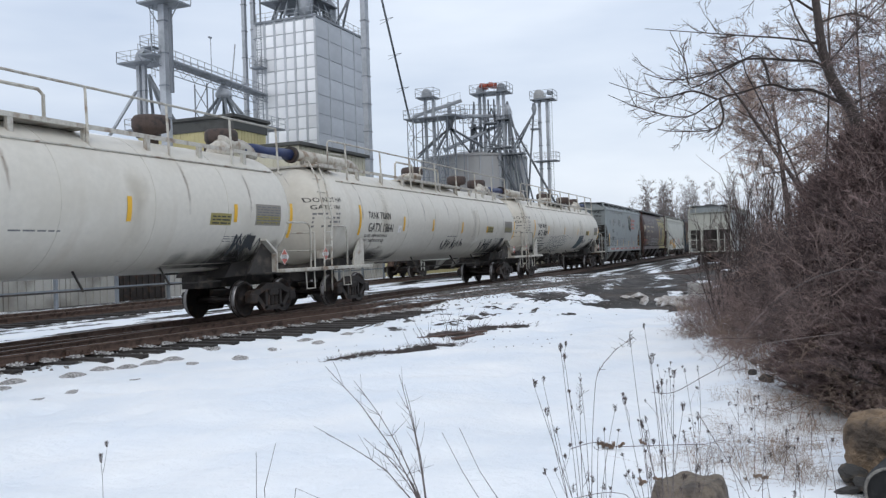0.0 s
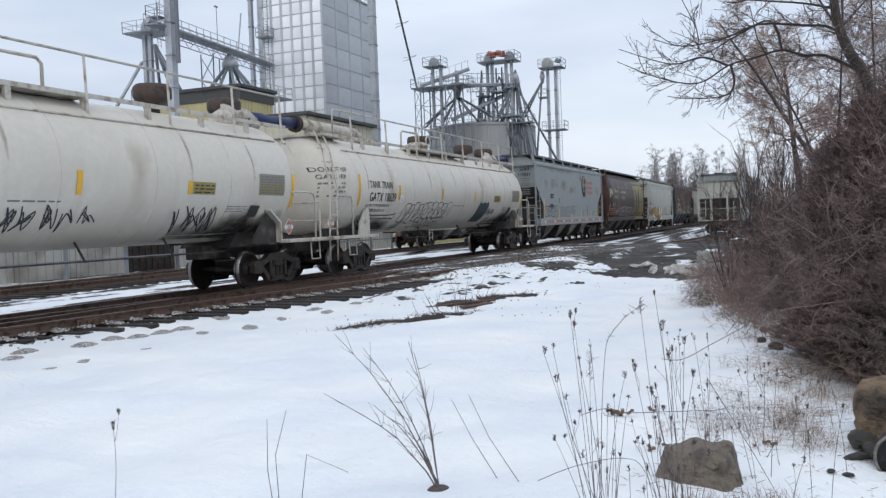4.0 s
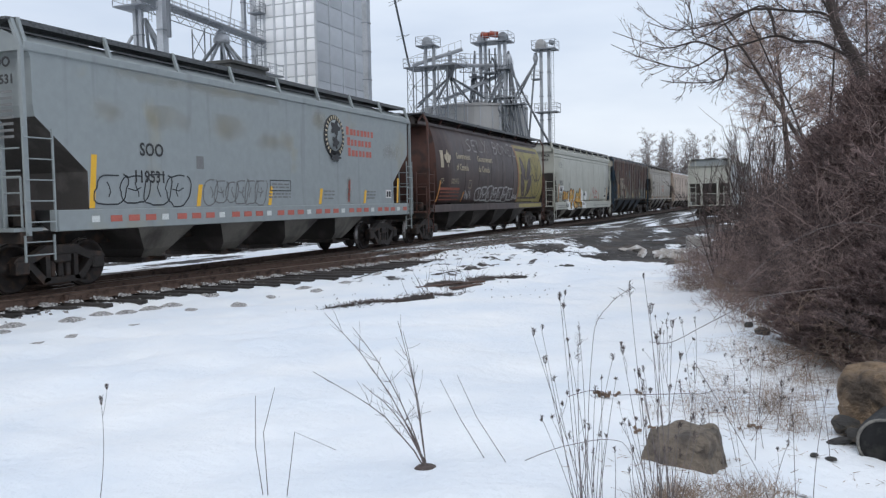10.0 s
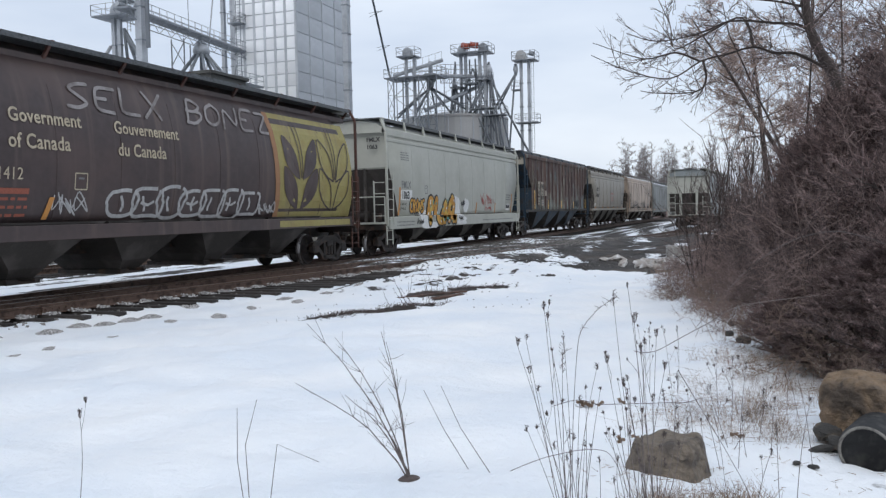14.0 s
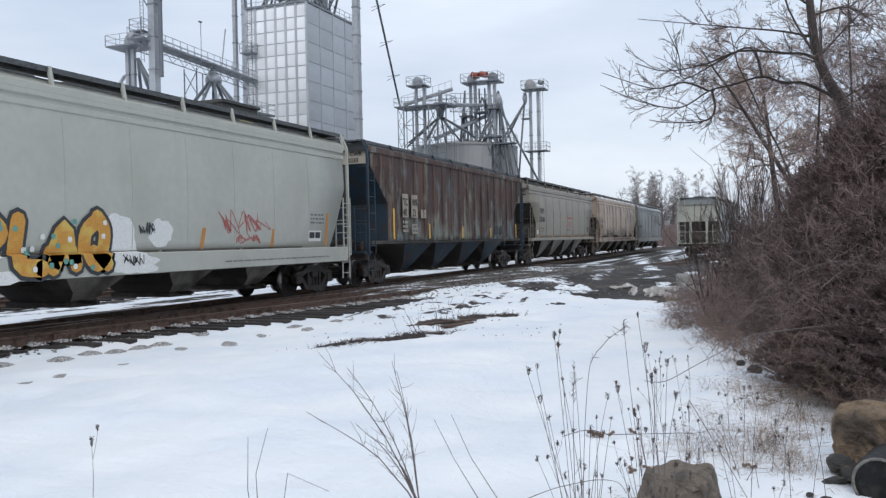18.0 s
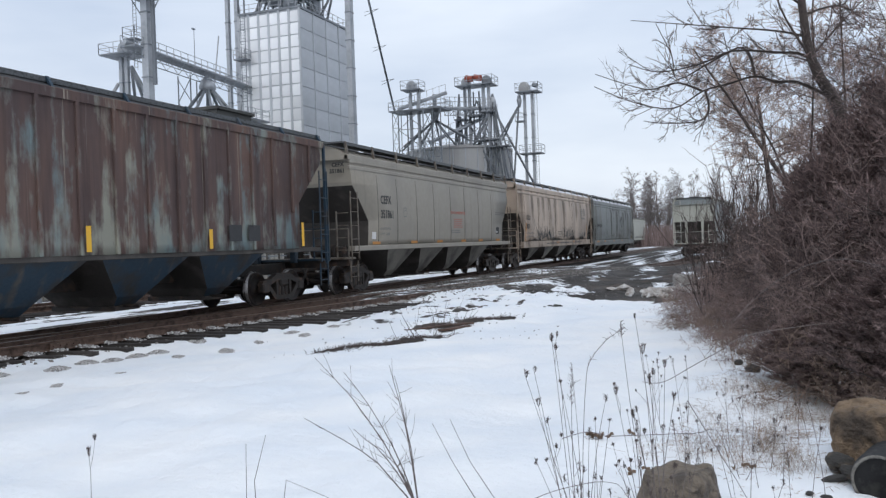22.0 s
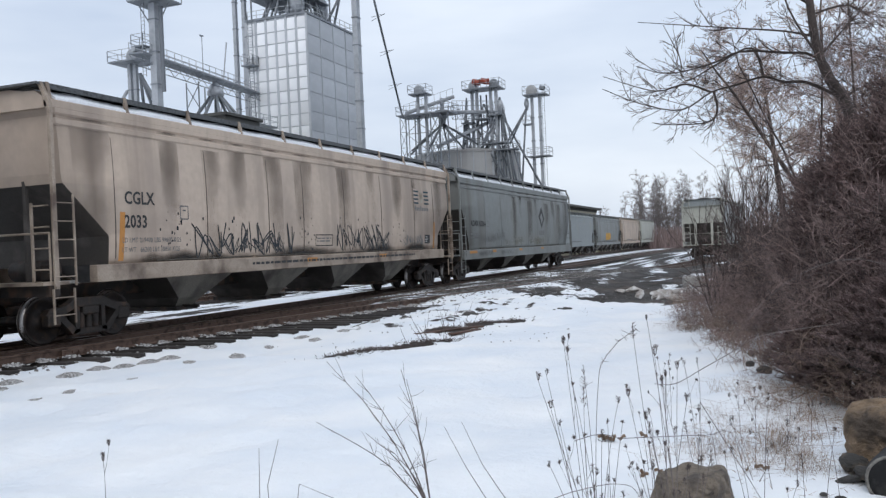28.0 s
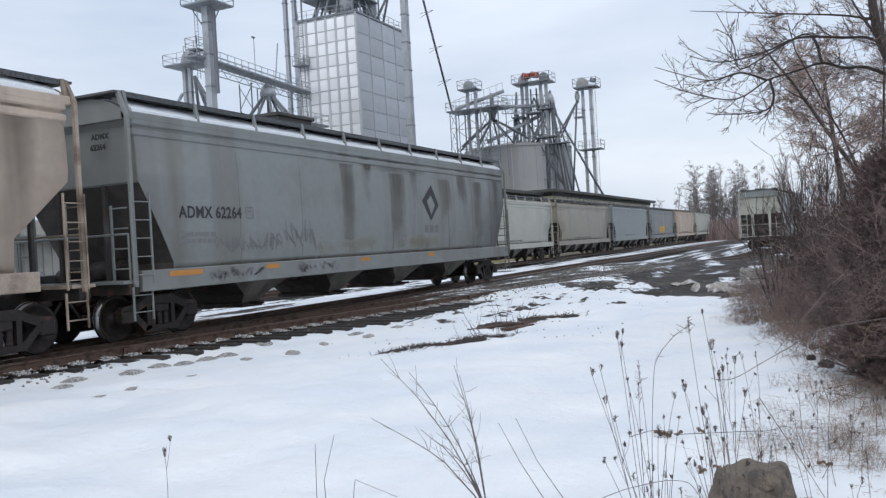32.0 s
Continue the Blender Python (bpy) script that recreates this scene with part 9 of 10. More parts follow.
def build_trees():
    arching_tree()
    for x, y, h, sd, reach, low in ((16.9, -1.9, 8.0, 15, 1.5, 0.35), (20.8, -1.7, 9.0, 42, 1.7, 0.3), (18.6, -0.7, 6.0, 43, 0.9, 0.3), (15.4, -1.5, 7.0, 41, 1.2, 0.4), (22.5, -0.9, 7.0, 44, 1.3, 0.3)):
        bare_tree("bare_tree", pose(x, y, -0.3), "slim leafless tree rising out of the thicket", sd, h, 0.045, 17, reach, M["bark"], M["red_twig"] if sd != 15 else M["twig"], Vector((0, 0.02, 1)), 0.0038, (7, 6, 4), low, sway=0.11)
    bare_tree("bare_tree", pose(36.0, -0.6, -0.3), "leafless tree with a pinkish haze of fine drooping twigs", 21, 8.4, 0.16, 20, 2.1, M["bark"], M["pale_twig"], Vector((0, 0.05, 1)), 0.0055, (8, 8, 7), 0.5, (0, 0.55, 0.3))
    for x, y, h, sd in ((30.0, -1.6, 9.0, 71), (27.0, -2.6, 9.5, 72), (33.0, -2.6, 10.5, 73)):
        bare_tree("bare_tree", pose(x, y, -0.3), "leafless tree with a pinkish haze of fine twigs", sd, h, 0.11, 20, 1.9, M["bark"], M["pale_twig"] if sd != 72 else M["tan_twig"], Vector((0, 0.0, 1)), 0.0052, (8, 7, 5), 0.4, sway=0.09)
    rnd = random.Random(4)
    kinds = []
    for k in range(3):
        kinds.append(bare_tree("far_tree", pose(190 + 5 * k, 26 - 4 * k, -0.5), "distant leafless tree in a grey tree line", 30 + k, (13.5, 15, 12)[k], 0.17, 18, 4.0, M["far_twig"], M["far_twig"], Vector((0, 0, 1)), 0.022, (5, 4, 2), 0.12, (0, 0, 1.0), group="far tree line"))
    for k in range(44):
        az = rnd.uniform(-14, 5) if k > 24 else rnd.uniform(5.5, 10.8)
        if 9.3 < az < 9.9:
            continue
        d = rnd.uniform(185, 260)
        q = rnd.uniform(0.8, 1.12) if az < 8.5 else rnd.uniform(0.65, 0.9)
        ob = copy_thing(kinds[k % 3], pose(d * math.cos(radians(az)), d * math.sin(radians(az)), -0.6, 0, 0, rnd.uniform(0, 360)))
        ob.scale = (q, q, q * rnd.uniform(0.85, 1.15))
    # brown brush at the foot of the far trees
    br = Sticks()
    for k in range(9000):
        az = rnd.uniform(-14, 9)
        d = rnd.uniform(150, 200)
        p = Vector((d * math.cos(radians(az)), d * math.sin(radians(az)), -0.4))
        br.path([p, p + Vector((rnd.gauss(0, 0.6), rnd.gauss(0, 0.6), rnd.uniform(1.0, 4.5)))], 0.06, 0.02)
    tagged(br.build("far_brush", M["red_twig"]), "brown brush along the far side of the yard", "brush", kind="stuff")


def seed_head(rnd, p, r, kind):
    st = Sticks()
    if kind == "umbel":
        # closed goblet of rays
        for k in range(15):
            a, q = rnd.uniform(0, 6.28), 0.35 + 0.65 * rnd.random()
            out = Vector((math.cos(a), math.sin(a), 0))
            tip = p + out * (0.62 * r * q) + Vector((0, 0, r * rnd.uniform(1.2, 2.1)))
            st.path([p, p + out * (0.42 * r * q) + Vector((0, 0, 0.5 * r)), tip], 0.0010, 0.0008)
            for j in range(3):
                st.path([tip, tip + Vector((rnd.gauss(0, 0.005), rnd.gauss(0, 0.005), rnd.gauss(0.001, 0.006)))], 0.0015, 0.0008)
    elif kind == "panicle":
        # loose plume of tiny husks
        for k in range(26):
            f = rnd.random()
            q = p + Vector((rnd.gauss(0, 0.10), rnd.gauss(0, 0.10), 0)) * r * 6 * (1 - f) + Vector((0, 0, (f * 5 - 3) * r))
            st.path([Vector((p.x, p.y, q.z - 0.5 * r)), q, q + Vector((rnd.gauss(0, 0.007), rnd.gauss(0, 0.007), rnd.uniform(0.004, 0.016)))], 0.0009, 0.0012)
    else:
        for k in range(60):
            f = rnd.uniform(-1, 1)
            a = rnd.uniform(0, 6.28)
            w = 0.5 * r * math.sqrt(1 - f * f)
            q = p + Vector((0, 0, f * r * 0.9))
            st.path([q, q + Vector((w * math.cos(a), w * math.sin(a), 0.35 * r))], 0.0018, 0.0006)
    return st


def weed(seed, base, tip, kind, r=0.026, side=1):
    rnd = random.Random(seed)
    base, tip = Vector(base), Vector(tip)
    label = {"umbel": "dry grey-brown wild carrot stalk with a closed seed head", "panicle": "dry grey-brown stalk with a loose seed plume", "teasel": "dry grey-brown stalk with a dark bristly seed head"}[kind]
    t = thing("dried_weed", Matrix.Translation(base), label, "weed", "dried weeds")
    tip = tip - base
    st = Sticks()
    mid = tip * 0.5 + Vector((rnd.gauss(0, 0.015), rnd.gauss(0, 0.02), 0))
    pts = [(Vector((0, 0, -0.04)).lerp(mid, s)).lerp(mid.lerp(tip, s), s) for s in np.linspace(0, 1, 9)]
    st.path(pts, 0.0027, 0.0014)
    heads = [seed_head(rnd, pts[-1], r, kind)]
    for k in range(side):
        i = rnd.randint(3, 7)
        q = wander(rnd, pts[i], Vector((rnd.gauss(0, 0.28), rnd.gauss(0, 0.28), 1)), rnd.uniform(0.06, 0.2), 3, 0.1)
        st.path(q, 0.0015, 0.001)
        heads.append(seed_head(rnd, q[-1], r * rnd.uniform(0.35, 0.6), kind))
    st.build("stalk", M["stalk"], t)
    for h in heads:
        tagged(h.build("seed_head", M["seed"], t), kind="stuff")


def bent(P, steps=4):
    """Smooth curve through the points P."""
    P = [Vector(p) for p in P]
    out = []
    for i in range(len(P) - 1):
        a, b, c, d = P[max(0, i - 1)], P[i], P[i + 1], P[min(len(P) - 1, i + 2)]
        for k in range(steps):
            s = k / steps
            out.append(0.5 * ((2 * b) + (c - a) * s + (2 * a - 5 * b + 4 * c - d) * s * s + (3 * b - a - 3 * c + d) * s ** 3))
    return out + [P[-1]]


def build_weeds():
    # two close clumps of tall stalks before the stone
    clump_a, clump_b = (4.58, 1.0), (4.70, 0.62)
    tips = [(4.28, 1.21, 0.76, "umbel", 0.021, clump_a), (4.34, 1.18, 0.78, "umbel", 0.015, clump_a), (4.25, 1.14, 0.62, "umbel", 0.021, clump_a), (4.46, 1.11, 0.95, "teasel", 0.026, clump_a), (4.42, 1.08, 0.89, "umbel", 0.013, clump_a),
            (4.38, 1.05, 0.72, "umbel", 0.007, clump_a), (4.39, 0.99, 0.78, "panicle", 0.022, clump_a), (4.34, 0.985, 0.68, "panicle", 0.020, clump_a), (4.45, 0.92, 0.45, "panicle", 0.012, clump_a),
            (4.54, 0.75, 1.00, "panicle", 0.016, clump_b), (4.65, 0.69, 1.05, "teasel", 0.016, clump_b), (4.46, 0.63, 0.87, "umbel", 0.026, clump_b), (4.36, 0.585, 0.76, "teasel", 0.024, clump_b), (4.38, 0.57, 0.79, "teasel", 0.019, clump_b),
            (4.47, 0.52, 0.80, "umbel", 0.019, clump_b), (4.43, 0.77, 0.66, "umbel", 0.019, clump_b), (4.4, 0.68, 0.57, "teasel", 0.026, clump_b), (4.37, 0.47, 0.65, "umbel", 0.020, clump_b), (4.58, 0.38, 0.33, "panicle", 0.018, clump_b)]
    rnd = random.Random(77)
    for k, (x, y, z, kind, r, (bx, by)) in enumerate(tips):
        bx, by = bx + rnd.gauss(0, 0.05), by + rnd.gauss(0, 0.035)
        weed(100 + k, (bx, by, ground_z(bx, by)), (x, y, z), kind, r, rnd.randint(0, 2))
    # thinner bare stalks in the same clumps
    for k in range(26):
        bx, by = clump_a if k % 2 else clump_b
        bx, by = bx + rnd.gauss(0, 0.09), by + rnd.gauss(0, 0.06)
        h = rnd.uniform(0.25, 0.85)
        weed(300 + k, (bx, by, ground_z(bx, by)), (bx + rnd.gauss(-0.08, 0.09), by + rnd.gauss(0.03, 0.10) * h * 1.4, ground_z(bx, by) + h), "panicle" if k % 3 else "umbel", 0.006, 0)
    # scattered stalks behind and beside the stone
    for k in range(34):
        x = rnd.uniform(4.8, 8.2)
        y = rnd.uniform(0.1, 1.0) + 0.02 * (x - 5) if k % 3 else rnd.uniform(-0.4, 0.3)
        h = rnd.uniform(0.2, 0.7)
        weed(200 + k, (x, y, ground_z(x, y)), (x + rnd.gauss(0, 0.07), y + rnd.gauss(0.02, 0.08), ground_z(x, y) + h), rnd.choice(("umbel", "panicle", "panicle")), rnd.uniform(0.006, 0.013), rnd.randint(0, 2))
    # drooping plume, a fallen stalk, a bowed stalk, a leaning bare one
    for k, pts in enumerate((((4.58, 1.0, -0.3), (4.45, 0.96, 0.3), (4.4, 0.92, 0.72), (4.46, 0.9, 0.84), (4.53, 0.82, 0.94), (4.54, 0.73, 1.0)), ((4.72, 0.89, 0.37), (4.85, 0.67, 0.36), (4.98, 0.43, 0.35), (5.09, 0.28, 0.31), (5.2, 0.2, -0.28)),
                             ((4.12, 1.22, 0.14), (4.17, 1.12, 0.18), (4.23, 1.01, 0.21), (4.32, 0.82, 0.23), (4.39, 0.72, 0.14), (4.52, 0.6, -0.3)), ((4.55, 0.42, 0.62), (4.59, 0.33, 0.45), (4.45, 0.24, 0.34), (4.3, 0.16, 0.25), (4.2, 0.06, 0.07), (4.2, 0.0, -0.3)),
                             ((4.66, 1.12, 0.36), (4.68, 0.98, 0.40), (4.72, 0.86, 0.37)))):
        t = thing("dry_stem", pose(0, 0, 0), "thin dry weed stem bowed over the snow", "weed", "bare stems")
        st = Sticks()
        out = bent(pts)
        st.path(out, 0.0024, 0.0014)
        if k == 0:
            for p in out[11:]:
                for j in range(4):
                    st.path([p, p + Vector((rnd.gauss(0, 0.012), rnd.gauss(0, 0.012), rnd.gauss(0, 0.01)))], 0.0018, 0.0008)
        st.build("stalk", M["stalk"], t)
    weed(150, (3.95, 3.89, -0.3), (3.95, 3.84, 0.28), "umbel", 0.03, 1)
    # bare bent stems
    for k, (b, mids) in enumerate((((4.3, 2.93, -0.32), ((4.3, 2.98, 0.0), (4.3, 2.97, 0.32))), ((4.3, 2.9, -0.32), ((4.3, 2.92, 0.1), (4.3, 2.83, 0.38))), ((4.3, 2.78, -0.32), ((4.3, 2.70, 0.12), (4.35, 2.45, 0.02))),
                                   ((5.3, 1.80, -0.3), ((5.2, 1.98, 0.03), (5.15, 2.10, 0.30))), ((5.2, 1.60, -0.3), ((5.1, 1.83, 0.08), (5.05, 1.94, 0.36))))):
        t = thing("dry_stem", Matrix.Translation(b), "thin bare dry stem standing in the snow", "weed", "bare stems")
        st = Sticks()
        pts = [Vector((0, 0, -0.03))] + [Vector(m) - Vector(b) for m in mids]
        st.path(pts, 0.0034, 0.0018)
        st.build("stalk", M["stalk"], t)
    # sapling in the middle
    b = Vector((5.0, 2.15, ground_z(5.0, 2.15)))
    t = thing("sapling", Matrix.Translation(b), "small leafless sapling with several stems in the snow", "sapling")
    st = Sticks()
    rnd = random.Random(5)
    for tip in ((4.75, 2.73, 0.77), (4.8, 2.56, 0.69), (4.95, 2.31, 0.72), (4.7, 2.80, 0.40), (4.97, 2.28, 0.64), (4.8, 2.50, 0.32), (4.9, 2.40, 0.2)):
        d = Vector(tip) - b
        n = 7
        pts = [Vector((rnd.gauss(0, 0.012), rnd.gauss(0, 0.012), -0.03))]
        for k in range(1, n + 1):
            f = k / n
            pts.append(d * f + Vector((0, -0.10 * d.y * math.sin(f * 3.14), 0.05 * math.sin(f * 3.14))) + Vector((rnd.gauss(0, 0.006),) * 3))
        st.path(pts, 0.0058, 0.0018)
        for k in range(10):
            i = rnd.randint(2, n - 1)
            dd = (pts[i + 1] - pts[i]).normalized() + Vector((rnd.gauss(0, 0.5), rnd.gauss(0, 0.7), rnd.gauss(0.1, 0.4)))
            q = wander(rnd, pts[i], dd, rnd.uniform(0.06, 0.2), 3, 0.12, 0.05)
            st.path(q, 0.0019, 0.001)
    st.build("branchwork", M["stalk"], t)
    bm = bmesh.new()
    lathe(bm, [(0.0, -0.02), (0.09, -0.015), (0.06, 0.012), (0.02, 0.02), (0.0, 0.02)], (0, 0, 0), "z", 12)
    part("root_collar", bm, M["seed"], t)
    # straw grass: loose tufts between the stone and the thicket
    gr = Sticks()
    for k in range(170):
        cx = 5.9 + 4.2 * rnd.random() ** 1.2
        cy = rnd.gauss(0.22 - 0.03 * (cx - 6), 0.36)
        if cy < -0.75 or fbm(cx, cy, 0.9) < -0.16:
            continue
        n, tall = rnd.randint(8, 30), rnd.uniform(0.08, 0.3)
        for j in range(n):
            x, y = cx + rnd.gauss(0, 0.09), cy + rnd.gauss(0, 0.07)
            p = Vector((x, y, ground_z(x, y) - 0.02))
            h = tall * rnd.uniform(0.5, 1.4)
            lean = Vector((rnd.gauss(0, 0.5), rnd.gauss(0, 0.5), 1)).normalized()
            gr.path([p, p + lean * h * 0.6, p + lean * h + Vector((rnd.gauss(0, 0.1), rnd.gauss(0, 0.1), -0.25 * h))], 0.0012, 0.0006)
    # matted dead grass low before the stone
    for cx, cy, n in ((4.85, 0.58, 420), (5.0, 0.2, 300), (5.15, 0.05, 160), (4.9, 0.42, 160)):
        for j in range(n):
            x, y = cx + rnd.gauss(0, 0.10), cy + rnd.gauss(0, 0.075)
            p = Vector((x, y, ground_z(x, y) - 0.01))
            gr.path([p, p + Vector((rnd.gauss(0, 0.05), rnd.gauss(0, 0.05), rnd.uniform(0.01, 0.13)))], 0.0015, 0.0007)
    for k in range(900):
        x = rnd.uniform(11, 24)
        y = -0.30 + 0.18 * (x - 8.75) + rnd.gauss(0, 0.2)
        p = Vector((x, y, ground_z(x, y) - 0.02))
        h = rnd.uniform(0.1, 0.4)
        lean = Vector((rnd.gauss(0, 0.4), rnd.gauss(0, 0.4), 1)).normalized()
        gr.path([p, p + lean * h], 0.004, 0.0015)
    # short broken litter round the stone and below the boulder
    for k in range(260):
        x, y = (rnd.gauss(5.3, 0.25), rnd.gauss(0.55, 0.3)) if k % 2 else (rnd.gauss(6.3, 0.5), rnd.gauss(-0.1, 0.4))
        p = Vector((x, y, ground_z(x, y) + 0.004))
        a = rnd.uniform(0, 6.28)
        gr.path([p, p + Vector((0.05 * math.cos(a), 0.05 * math.sin(a), rnd.uniform(0.0, 0.03)))], rnd.uniform(0.001, 0.003), 0.0008)
    tagged(gr.build("dry_grass", M["straw"]), "thin dry straw grass poking through the snow", "grass", kind="stuff")
    gr = Sticks()
    for cx, cy, rx, n in ((13.6, 6.55, 1.1, 900), (14.9, 6.12, 0.6, 350), (16.3, 6.3, 0.5, 400), (17.6, 5.85, 0.9, 500)):
        for k in range(n):
            x = cx + rnd.gauss(0, rx * 0.45)
            y = cy - 0.46 * (x - cx) + rnd.gauss(0, 0.14)
            p = Vector((x, y, ground_z(x, y) - 0.01))
            gr.path([p, p + Vector((rnd.gauss(0, 0.06), rnd.gauss(0, 0.06), rnd.uniform(0.01, 0.08)))], 0.006, 0.002)
    for k in range(22):
        x, y = rnd.gauss(15.6, 0.5), rnd.gauss(6.1, 0.25)
        p = Vector((x, y, ground_z(x, y) - 0.01))
        gr.path(wander(rnd, p, Vector((rnd.gauss(0, 0.4), rnd.gauss(0, 0.4), 1)), rnd.uniform(0.3, 0.8), 4, 0.1), 0.006, 0.002)
    tagged(gr.build("turf_tufts", M["seed"]), "dark dead turf tufts where the snow has melted", "grass", kind="stuff")
    # arching bramble canes in front of the thicket
    for k, pts in enumerate((((8.6, -0.5, 0.62), (7.2, 0.14, 0.67), (6.49, 0.36, 0.62), (5.78, 0.5, 0.61), (5.16, 0.61, 0.61), (4.85, 0.69, 0.66)), ((7.8, -1.4, 0.9), (7.4, -0.6, 1.25), (7.2, 0.0, 1.05), (7.0, 0.5, 0.5)))):
        t = thing("bramble_cane", pose(0, 0, 0), "long arching dry bramble cane", "bramble", "bramble canes")
        out = bent(pts)
        st = Sticks()
        st.path(out, 0.004, 0.002)
        st.build("cane", M["stalk"], t)


def stone(name, m, size, seed, mat, label, squash=(1, 1, 1), block=0.0):
    bm = bmesh.new()
    bmesh.ops.create_icosphere(bm, subdivisions=4, radius=1.0)
    for v in bm.verts:
        n = v.co.normalized()
        q = 1.05 + 0.22 * noise.fractal(n * 1.3 + Vector((seed * 7.1, 0, 0)), 1.0, 2.0, 4)
        # flatten towards a few planes, as broken stone is
        for j in range(9):
            a = Vector((math.sin(j * 2.4 + seed), math.cos(j * 1.7 + seed * 2), math.sin(j * 3.1 + 1 + seed))).normalized()
            h = n.dot(a) * q
            if h > 0.66:
                q *= 0.66 / h
        if block:
            # broken along flat beds and joints
            e = (abs(n.x) ** 7 + abs(n.y) ** 7 + abs(n.z) ** 7) ** (-1 / 7)
            q = q * (1 - block) + block * 0.78 * e * (1 + 0.12 * noise.noise(n * 1.7 + Vector((seed, 2, 0))))
        q += 0.085 * noise.fractal(n * 3.4 + Vector((seed, 0, 0)), 0.8, 2.0, 5)
        v.co = Vector((n.x * q * squash[0], n.y * q * squash[1], n.z * q * squash[2])) * size
    ob = part(name, bm, mat)
    ob.matrix_basis = m
    return tagged(ob, label, "stone")


def build_stones():
    bm = bmesh.new()
    foot = ((-0.17, 0.30), (0.15, 0.27), (0.24, 0.05), (0.22, -0.24), (-0.02, -0.29), (-0.22, -0.22), (-0.25, 0.08))
    crown = ((-0.10, 0.20), (0.10, 0.17), (0.17, 0.0), (0.14, -0.17), (0.0, -0.20), (-0.13, -0.15), (-0.17, 0.04))
    rings = [[bm.verts.new((x, y, -0.2)) for x, y in foot], [bm.verts.new((0.4 * x + 0.62 * u, 0.4 * y + 0.62 * v, 0.08 + 0.03 * math.sin(3 * x))) for (x, y), (u, v) in zip(foot, crown)], [bm.verts.new((x, y, 0.21 - 0.10 * y + 0.05 * x)) for x, y in crown]]
    for A, B in zip(rings, rings[1:]):
        for i in range(7):
            bm.faces.new((A[i], A[(i + 1) % 7], B[(i + 1) % 7], B[i]))
    bm.faces.new(rings[2])
    bm.faces.new(rings[0][::-1])
    bmesh.ops.bevel(bm, geom=list(bm.edges), offset=0.018, segments=1, affect="EDGES", profile=0.5)
    bmesh.ops.triangulate(bm, faces=list(bm.faces))
    bmesh.ops.subdivide_edges(bm, edges=list(bm.edges), cuts=3, use_grid_fill=True)
    for v in bm.verts:
        v.co += Vector((1, 1, 0.7)) * 0.03 * noise.fractal(v.co * 9.0, 0.9, 2.0, 5)
    ob = part("stone", bm, M["rock"])
    ob.matrix_basis = pose(5.55, 0.57, -0.22, 0, 0, -8)
    tagged(ob, "tan block-shaped field stone half sunk in snow", "stone")
    stone("boulder", pose(6.95, -0.72, -0.08, 0, 0, 60), 0.39, 6, M["rock_warm"], "ochre boulder below the thicket", (0.9, 0.85, 0.9), 0.75)
    for k, (x, y, s) in enumerate(((11.46, 0.38, 0.07), (10.9, 0.2, 0.10), (12.1, 0.36, 0.07))):
        stone("stone", pose(x, y, ground_z(x, y) + 0.03, 0, 0, 40 * k), s, 8 + k, M["slate"], "small dark stone in the snow", (1.1, 1, 0.6), 0.5)
    # dark pipe end below the boulder
    t = thing("culvert_pipe", pose(6.2, -0.64, -0.19, 0, 0, -108), "old black corrugated pipe end lying in the snow", "pipe")
    bm = bmesh.new()
    prof = [(0.19, 0.0), (0.215, 0.0)] + [(0.215 + (0.02 if k % 2 else 0.0), 0.03 + 0.045 * k) for k in range(20)] + [(0.19, 0.95)]
    lathe(bm, prof + [(0.19, 0.0)], (0, 0, 0), "y", 24)
    bmesh.ops.scale(bm, vec=(0.8, 0.8, 0.8), verts=bm.verts)
    ob = part("wall", bm, M["rubber"], t)
    bm = bmesh.new()
    tube(bm, [(0.165 * math.cos(a), 0.0, 0.165 * math.sin(a)) for a in np.linspace(0, 6.2832, 30)[:-1]], 0.011, 6, closed=True)
    part("rim", bm, M["rim"], t, "pale worn rim")
    # slabs of broken slate by the pipe
    for k, (x, y) in enumerate(((6.07, -0.21), (6.05, -0.31), (6.42, -0.40), (6.5, -0.5), (6.62, -0.4), (6.4, -0.52), (6.55, -0.44))):
        stone("slate", pose(x, y, ground_z(x, y) + (0.012 if k < 2 else 0.02 * k - 0.02), 8 * k, 10, 50 * k), 0.05 if k < 2 else 0.11, 20 + k, M["slate"], "flat dark broken slab in the snow", (1.1, 0.6, 0.3), 0.4)
    # curled dead leaves on the snow
    rnd = random.Random(31)
    for x, y, n in ((7.09, 1.39, 9), (6.31, 0.94, 3), (7.4, 1.05, 2), (6.0, 0.62, 2), (6.6, 0.2, 3)):
        for k in range(n):
            lx, ly = x + rnd.gauss(0, 0.05), y + rnd.gauss(0, 0.06)
            bm = bmesh.new()
            rows = [[bm.verts.new((0.03 * u, 0.018 * v * (1 - 0.6 * abs(u)), 0.022 * v * v + 0.012 * math.sin(2.5 * u) + 0.004 * k)) for v in (-1, 0, 1)] for u in (-1, -0.3, 0.4, 1)]
            for A, B in zip(rows, rows[1:]):
                for i in (0, 1):
                    bm.faces.new((A[i], B[i], B[i + 1], A[i + 1]))
            bmesh.ops.solidify(bm, geom=list(bm.faces), thickness=0.0015)
            ob = part("dead_leaf", bm, M["leaf"])
            ob.matrix_basis = pose(lx, ly, ground_z(lx, ly) + 0.006, rnd.uniform(-20, 20), rnd.uniform(-20, 20), rnd.uniform(0, 360))
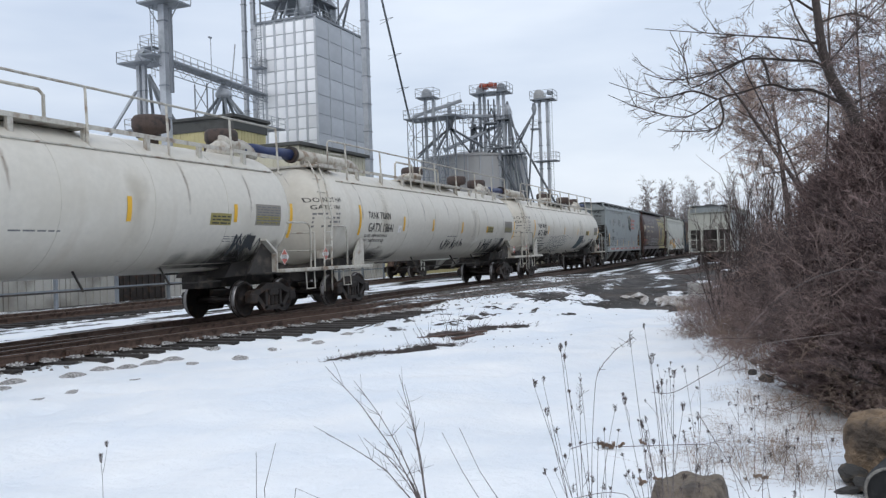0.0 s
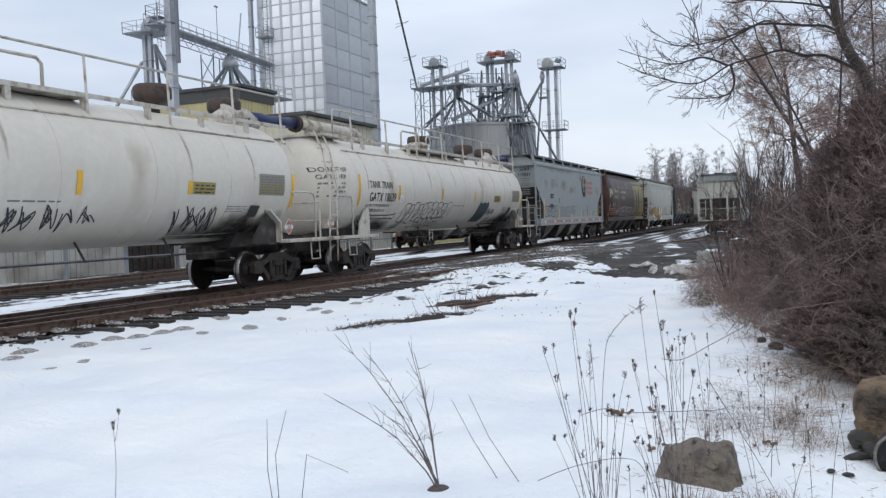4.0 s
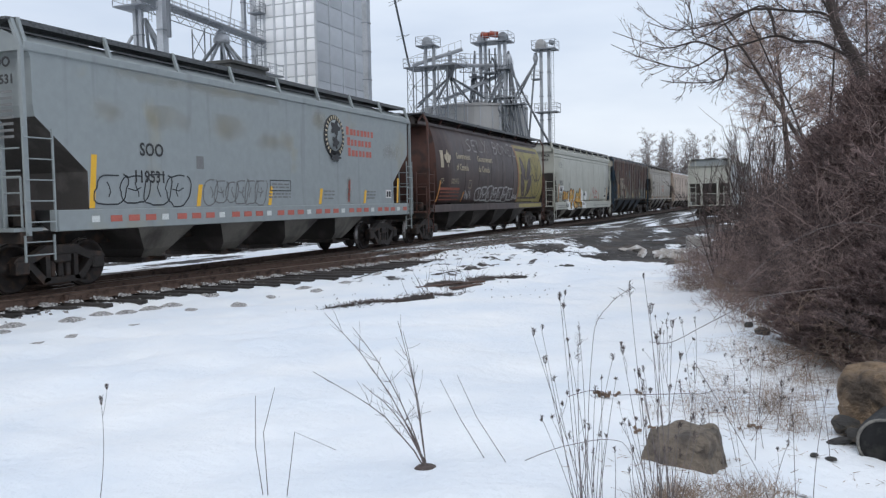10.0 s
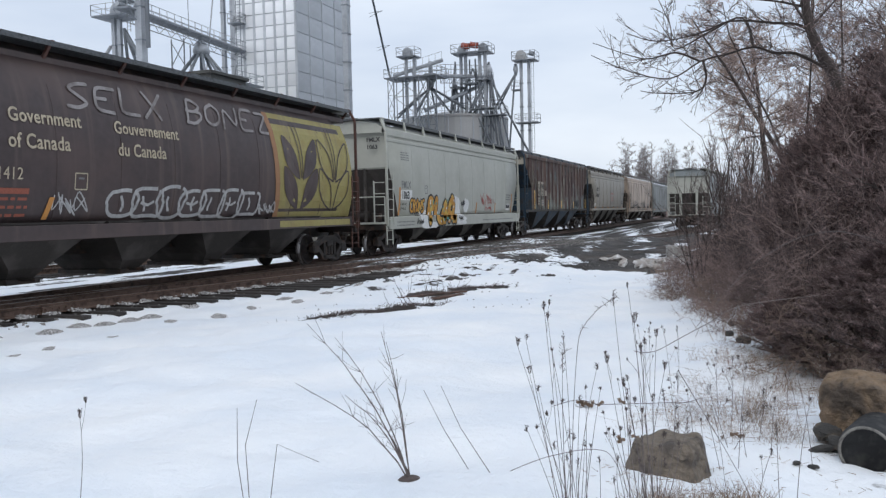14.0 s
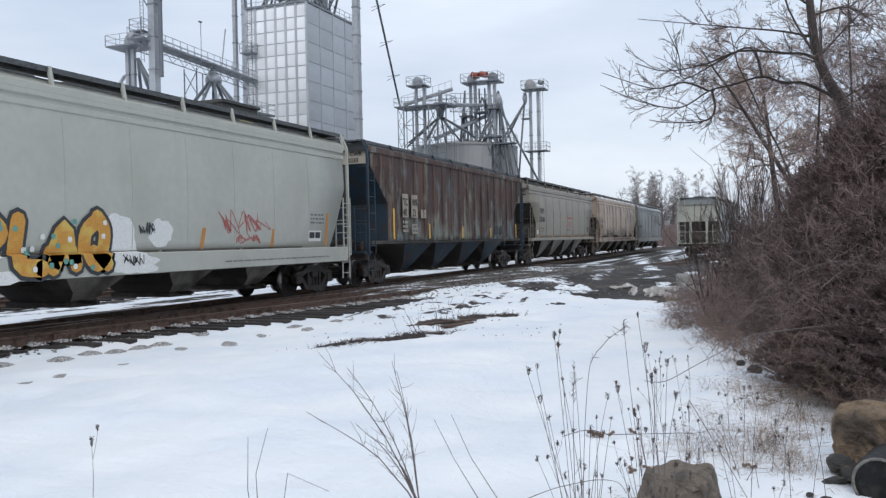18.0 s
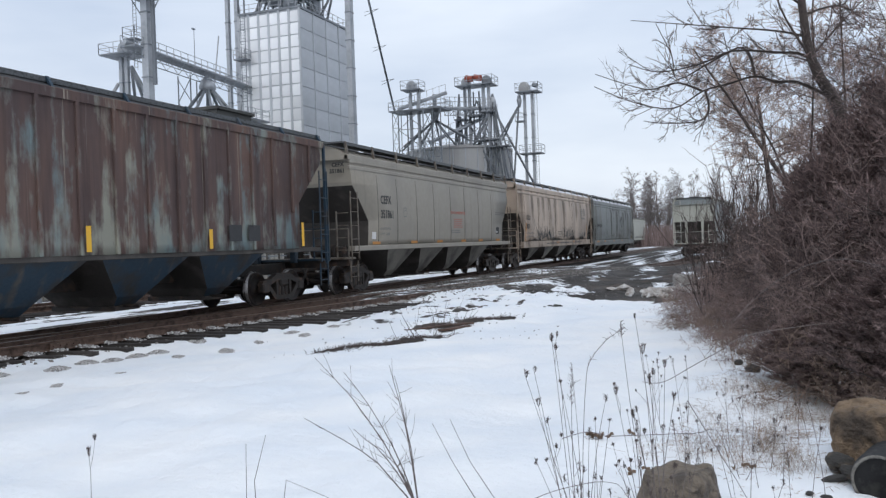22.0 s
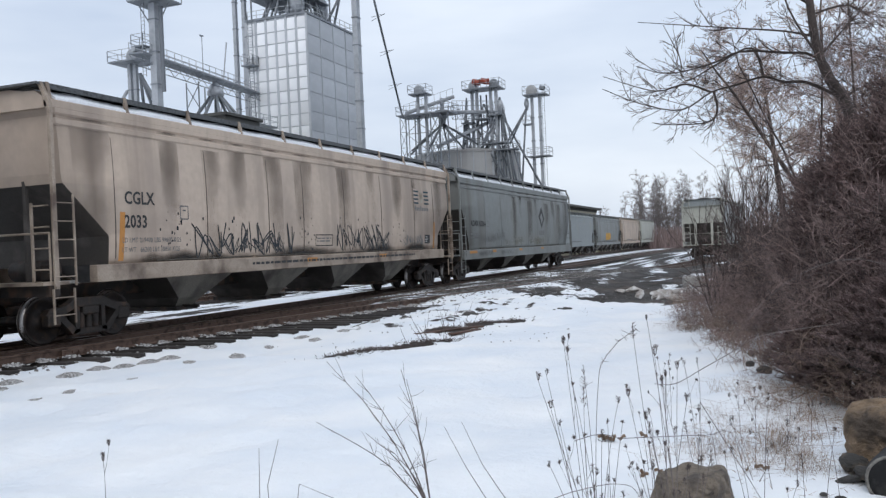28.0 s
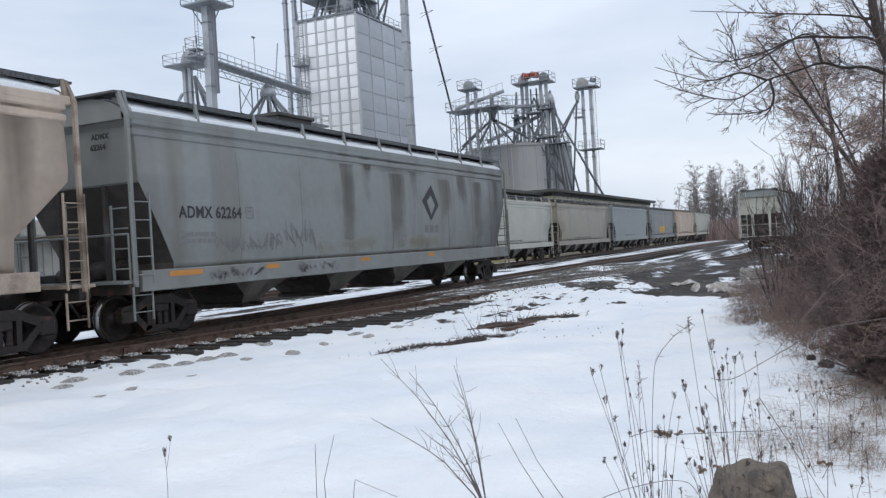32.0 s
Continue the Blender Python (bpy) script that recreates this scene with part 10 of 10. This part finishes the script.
            tagged(ob, "curled tan dead leaf lying on the snow", "leaf", "dead leaves")
    # old boards lying on the bare turf
    for k, (x, y, ln, rz) in enumerate(((16.0, 6.5, 1.0, 135), (16.5, 6.15, 0.9, 120), (16.1, 5.95, 0.7, 140))):
        ob = part("board", boxes((-ln / 2, ln / 2, -0.09, 0.09, 0.0, 0.035), bevel=0.006), M["old_board"])
        ob.matrix_basis = pose(x, y, ground_z(x, y) - 0.005, 0, 3, rz)
        tagged(ob, "weathered reddish board lying in the snow", "board", "old boards")
    # concrete block and soiled heap beside the crossing
    t = thing("concrete_block", pose(31.6, 2.75, -0.36, 0, 0, 8), "weathered concrete block capped with snow", "block")
    part("block", boxes((-0.5, 0.5, -0.42, 0.42, -0.05, 0.46), bevel=0.07), M["concrete"], t)
    part("snow_cap", boxes((-0.46, 0.46, -0.38, 0.12, 0.44, 0.51), bevel=0.03), M["snow_cap"], t)
    rnd = random.Random(9)
    for k in range(60):
        x, y = 26.2 + rnd.gauss(0.9, 0.9), 2.9 + rnd.gauss(0, 0.7)
        stone("snow_lump", pose(x, y, ground_z(x, y) + 0.05, 0, 0, 30 * k), rnd.uniform(0.08, 0.27), 40 + k, M["dirty_snow"], "lump of soiled ploughed snow", (1.2, 1, 0.65))


M["dirty_snow"] = material("soiled_snow", (0.38, 0.35, 0.325), 0.9, spots=(0.7, 0.7, 0.7), spot_scale=3, spot_at=(0.5, 0.65), bump=0.5, bump_scale=12, bump_dist=0.04)

build_thicket()
build_cedars()
build_trees()
build_weeds()
build_stones()


def motions():
    for ob, x0, radius in MOVING_CARS:
        walk(ob, [(t, pose(x0 - SPEED * t - 0.5 * SLOWING * t * t, TRACK_Y, 0)) for t in range(0, 33)])
    # wheels roll without slipping
    for ws, dx in WHEELSETS:
        walk(ws, [(k * 0.1, pose(dx, 0, R_WHEEL, 0, -math.degrees((SPEED * k * 0.1 + 0.5 * SLOWING * (k * 0.1) ** 2) / R_WHEEL), 0)) for k in range(321)])


motions()
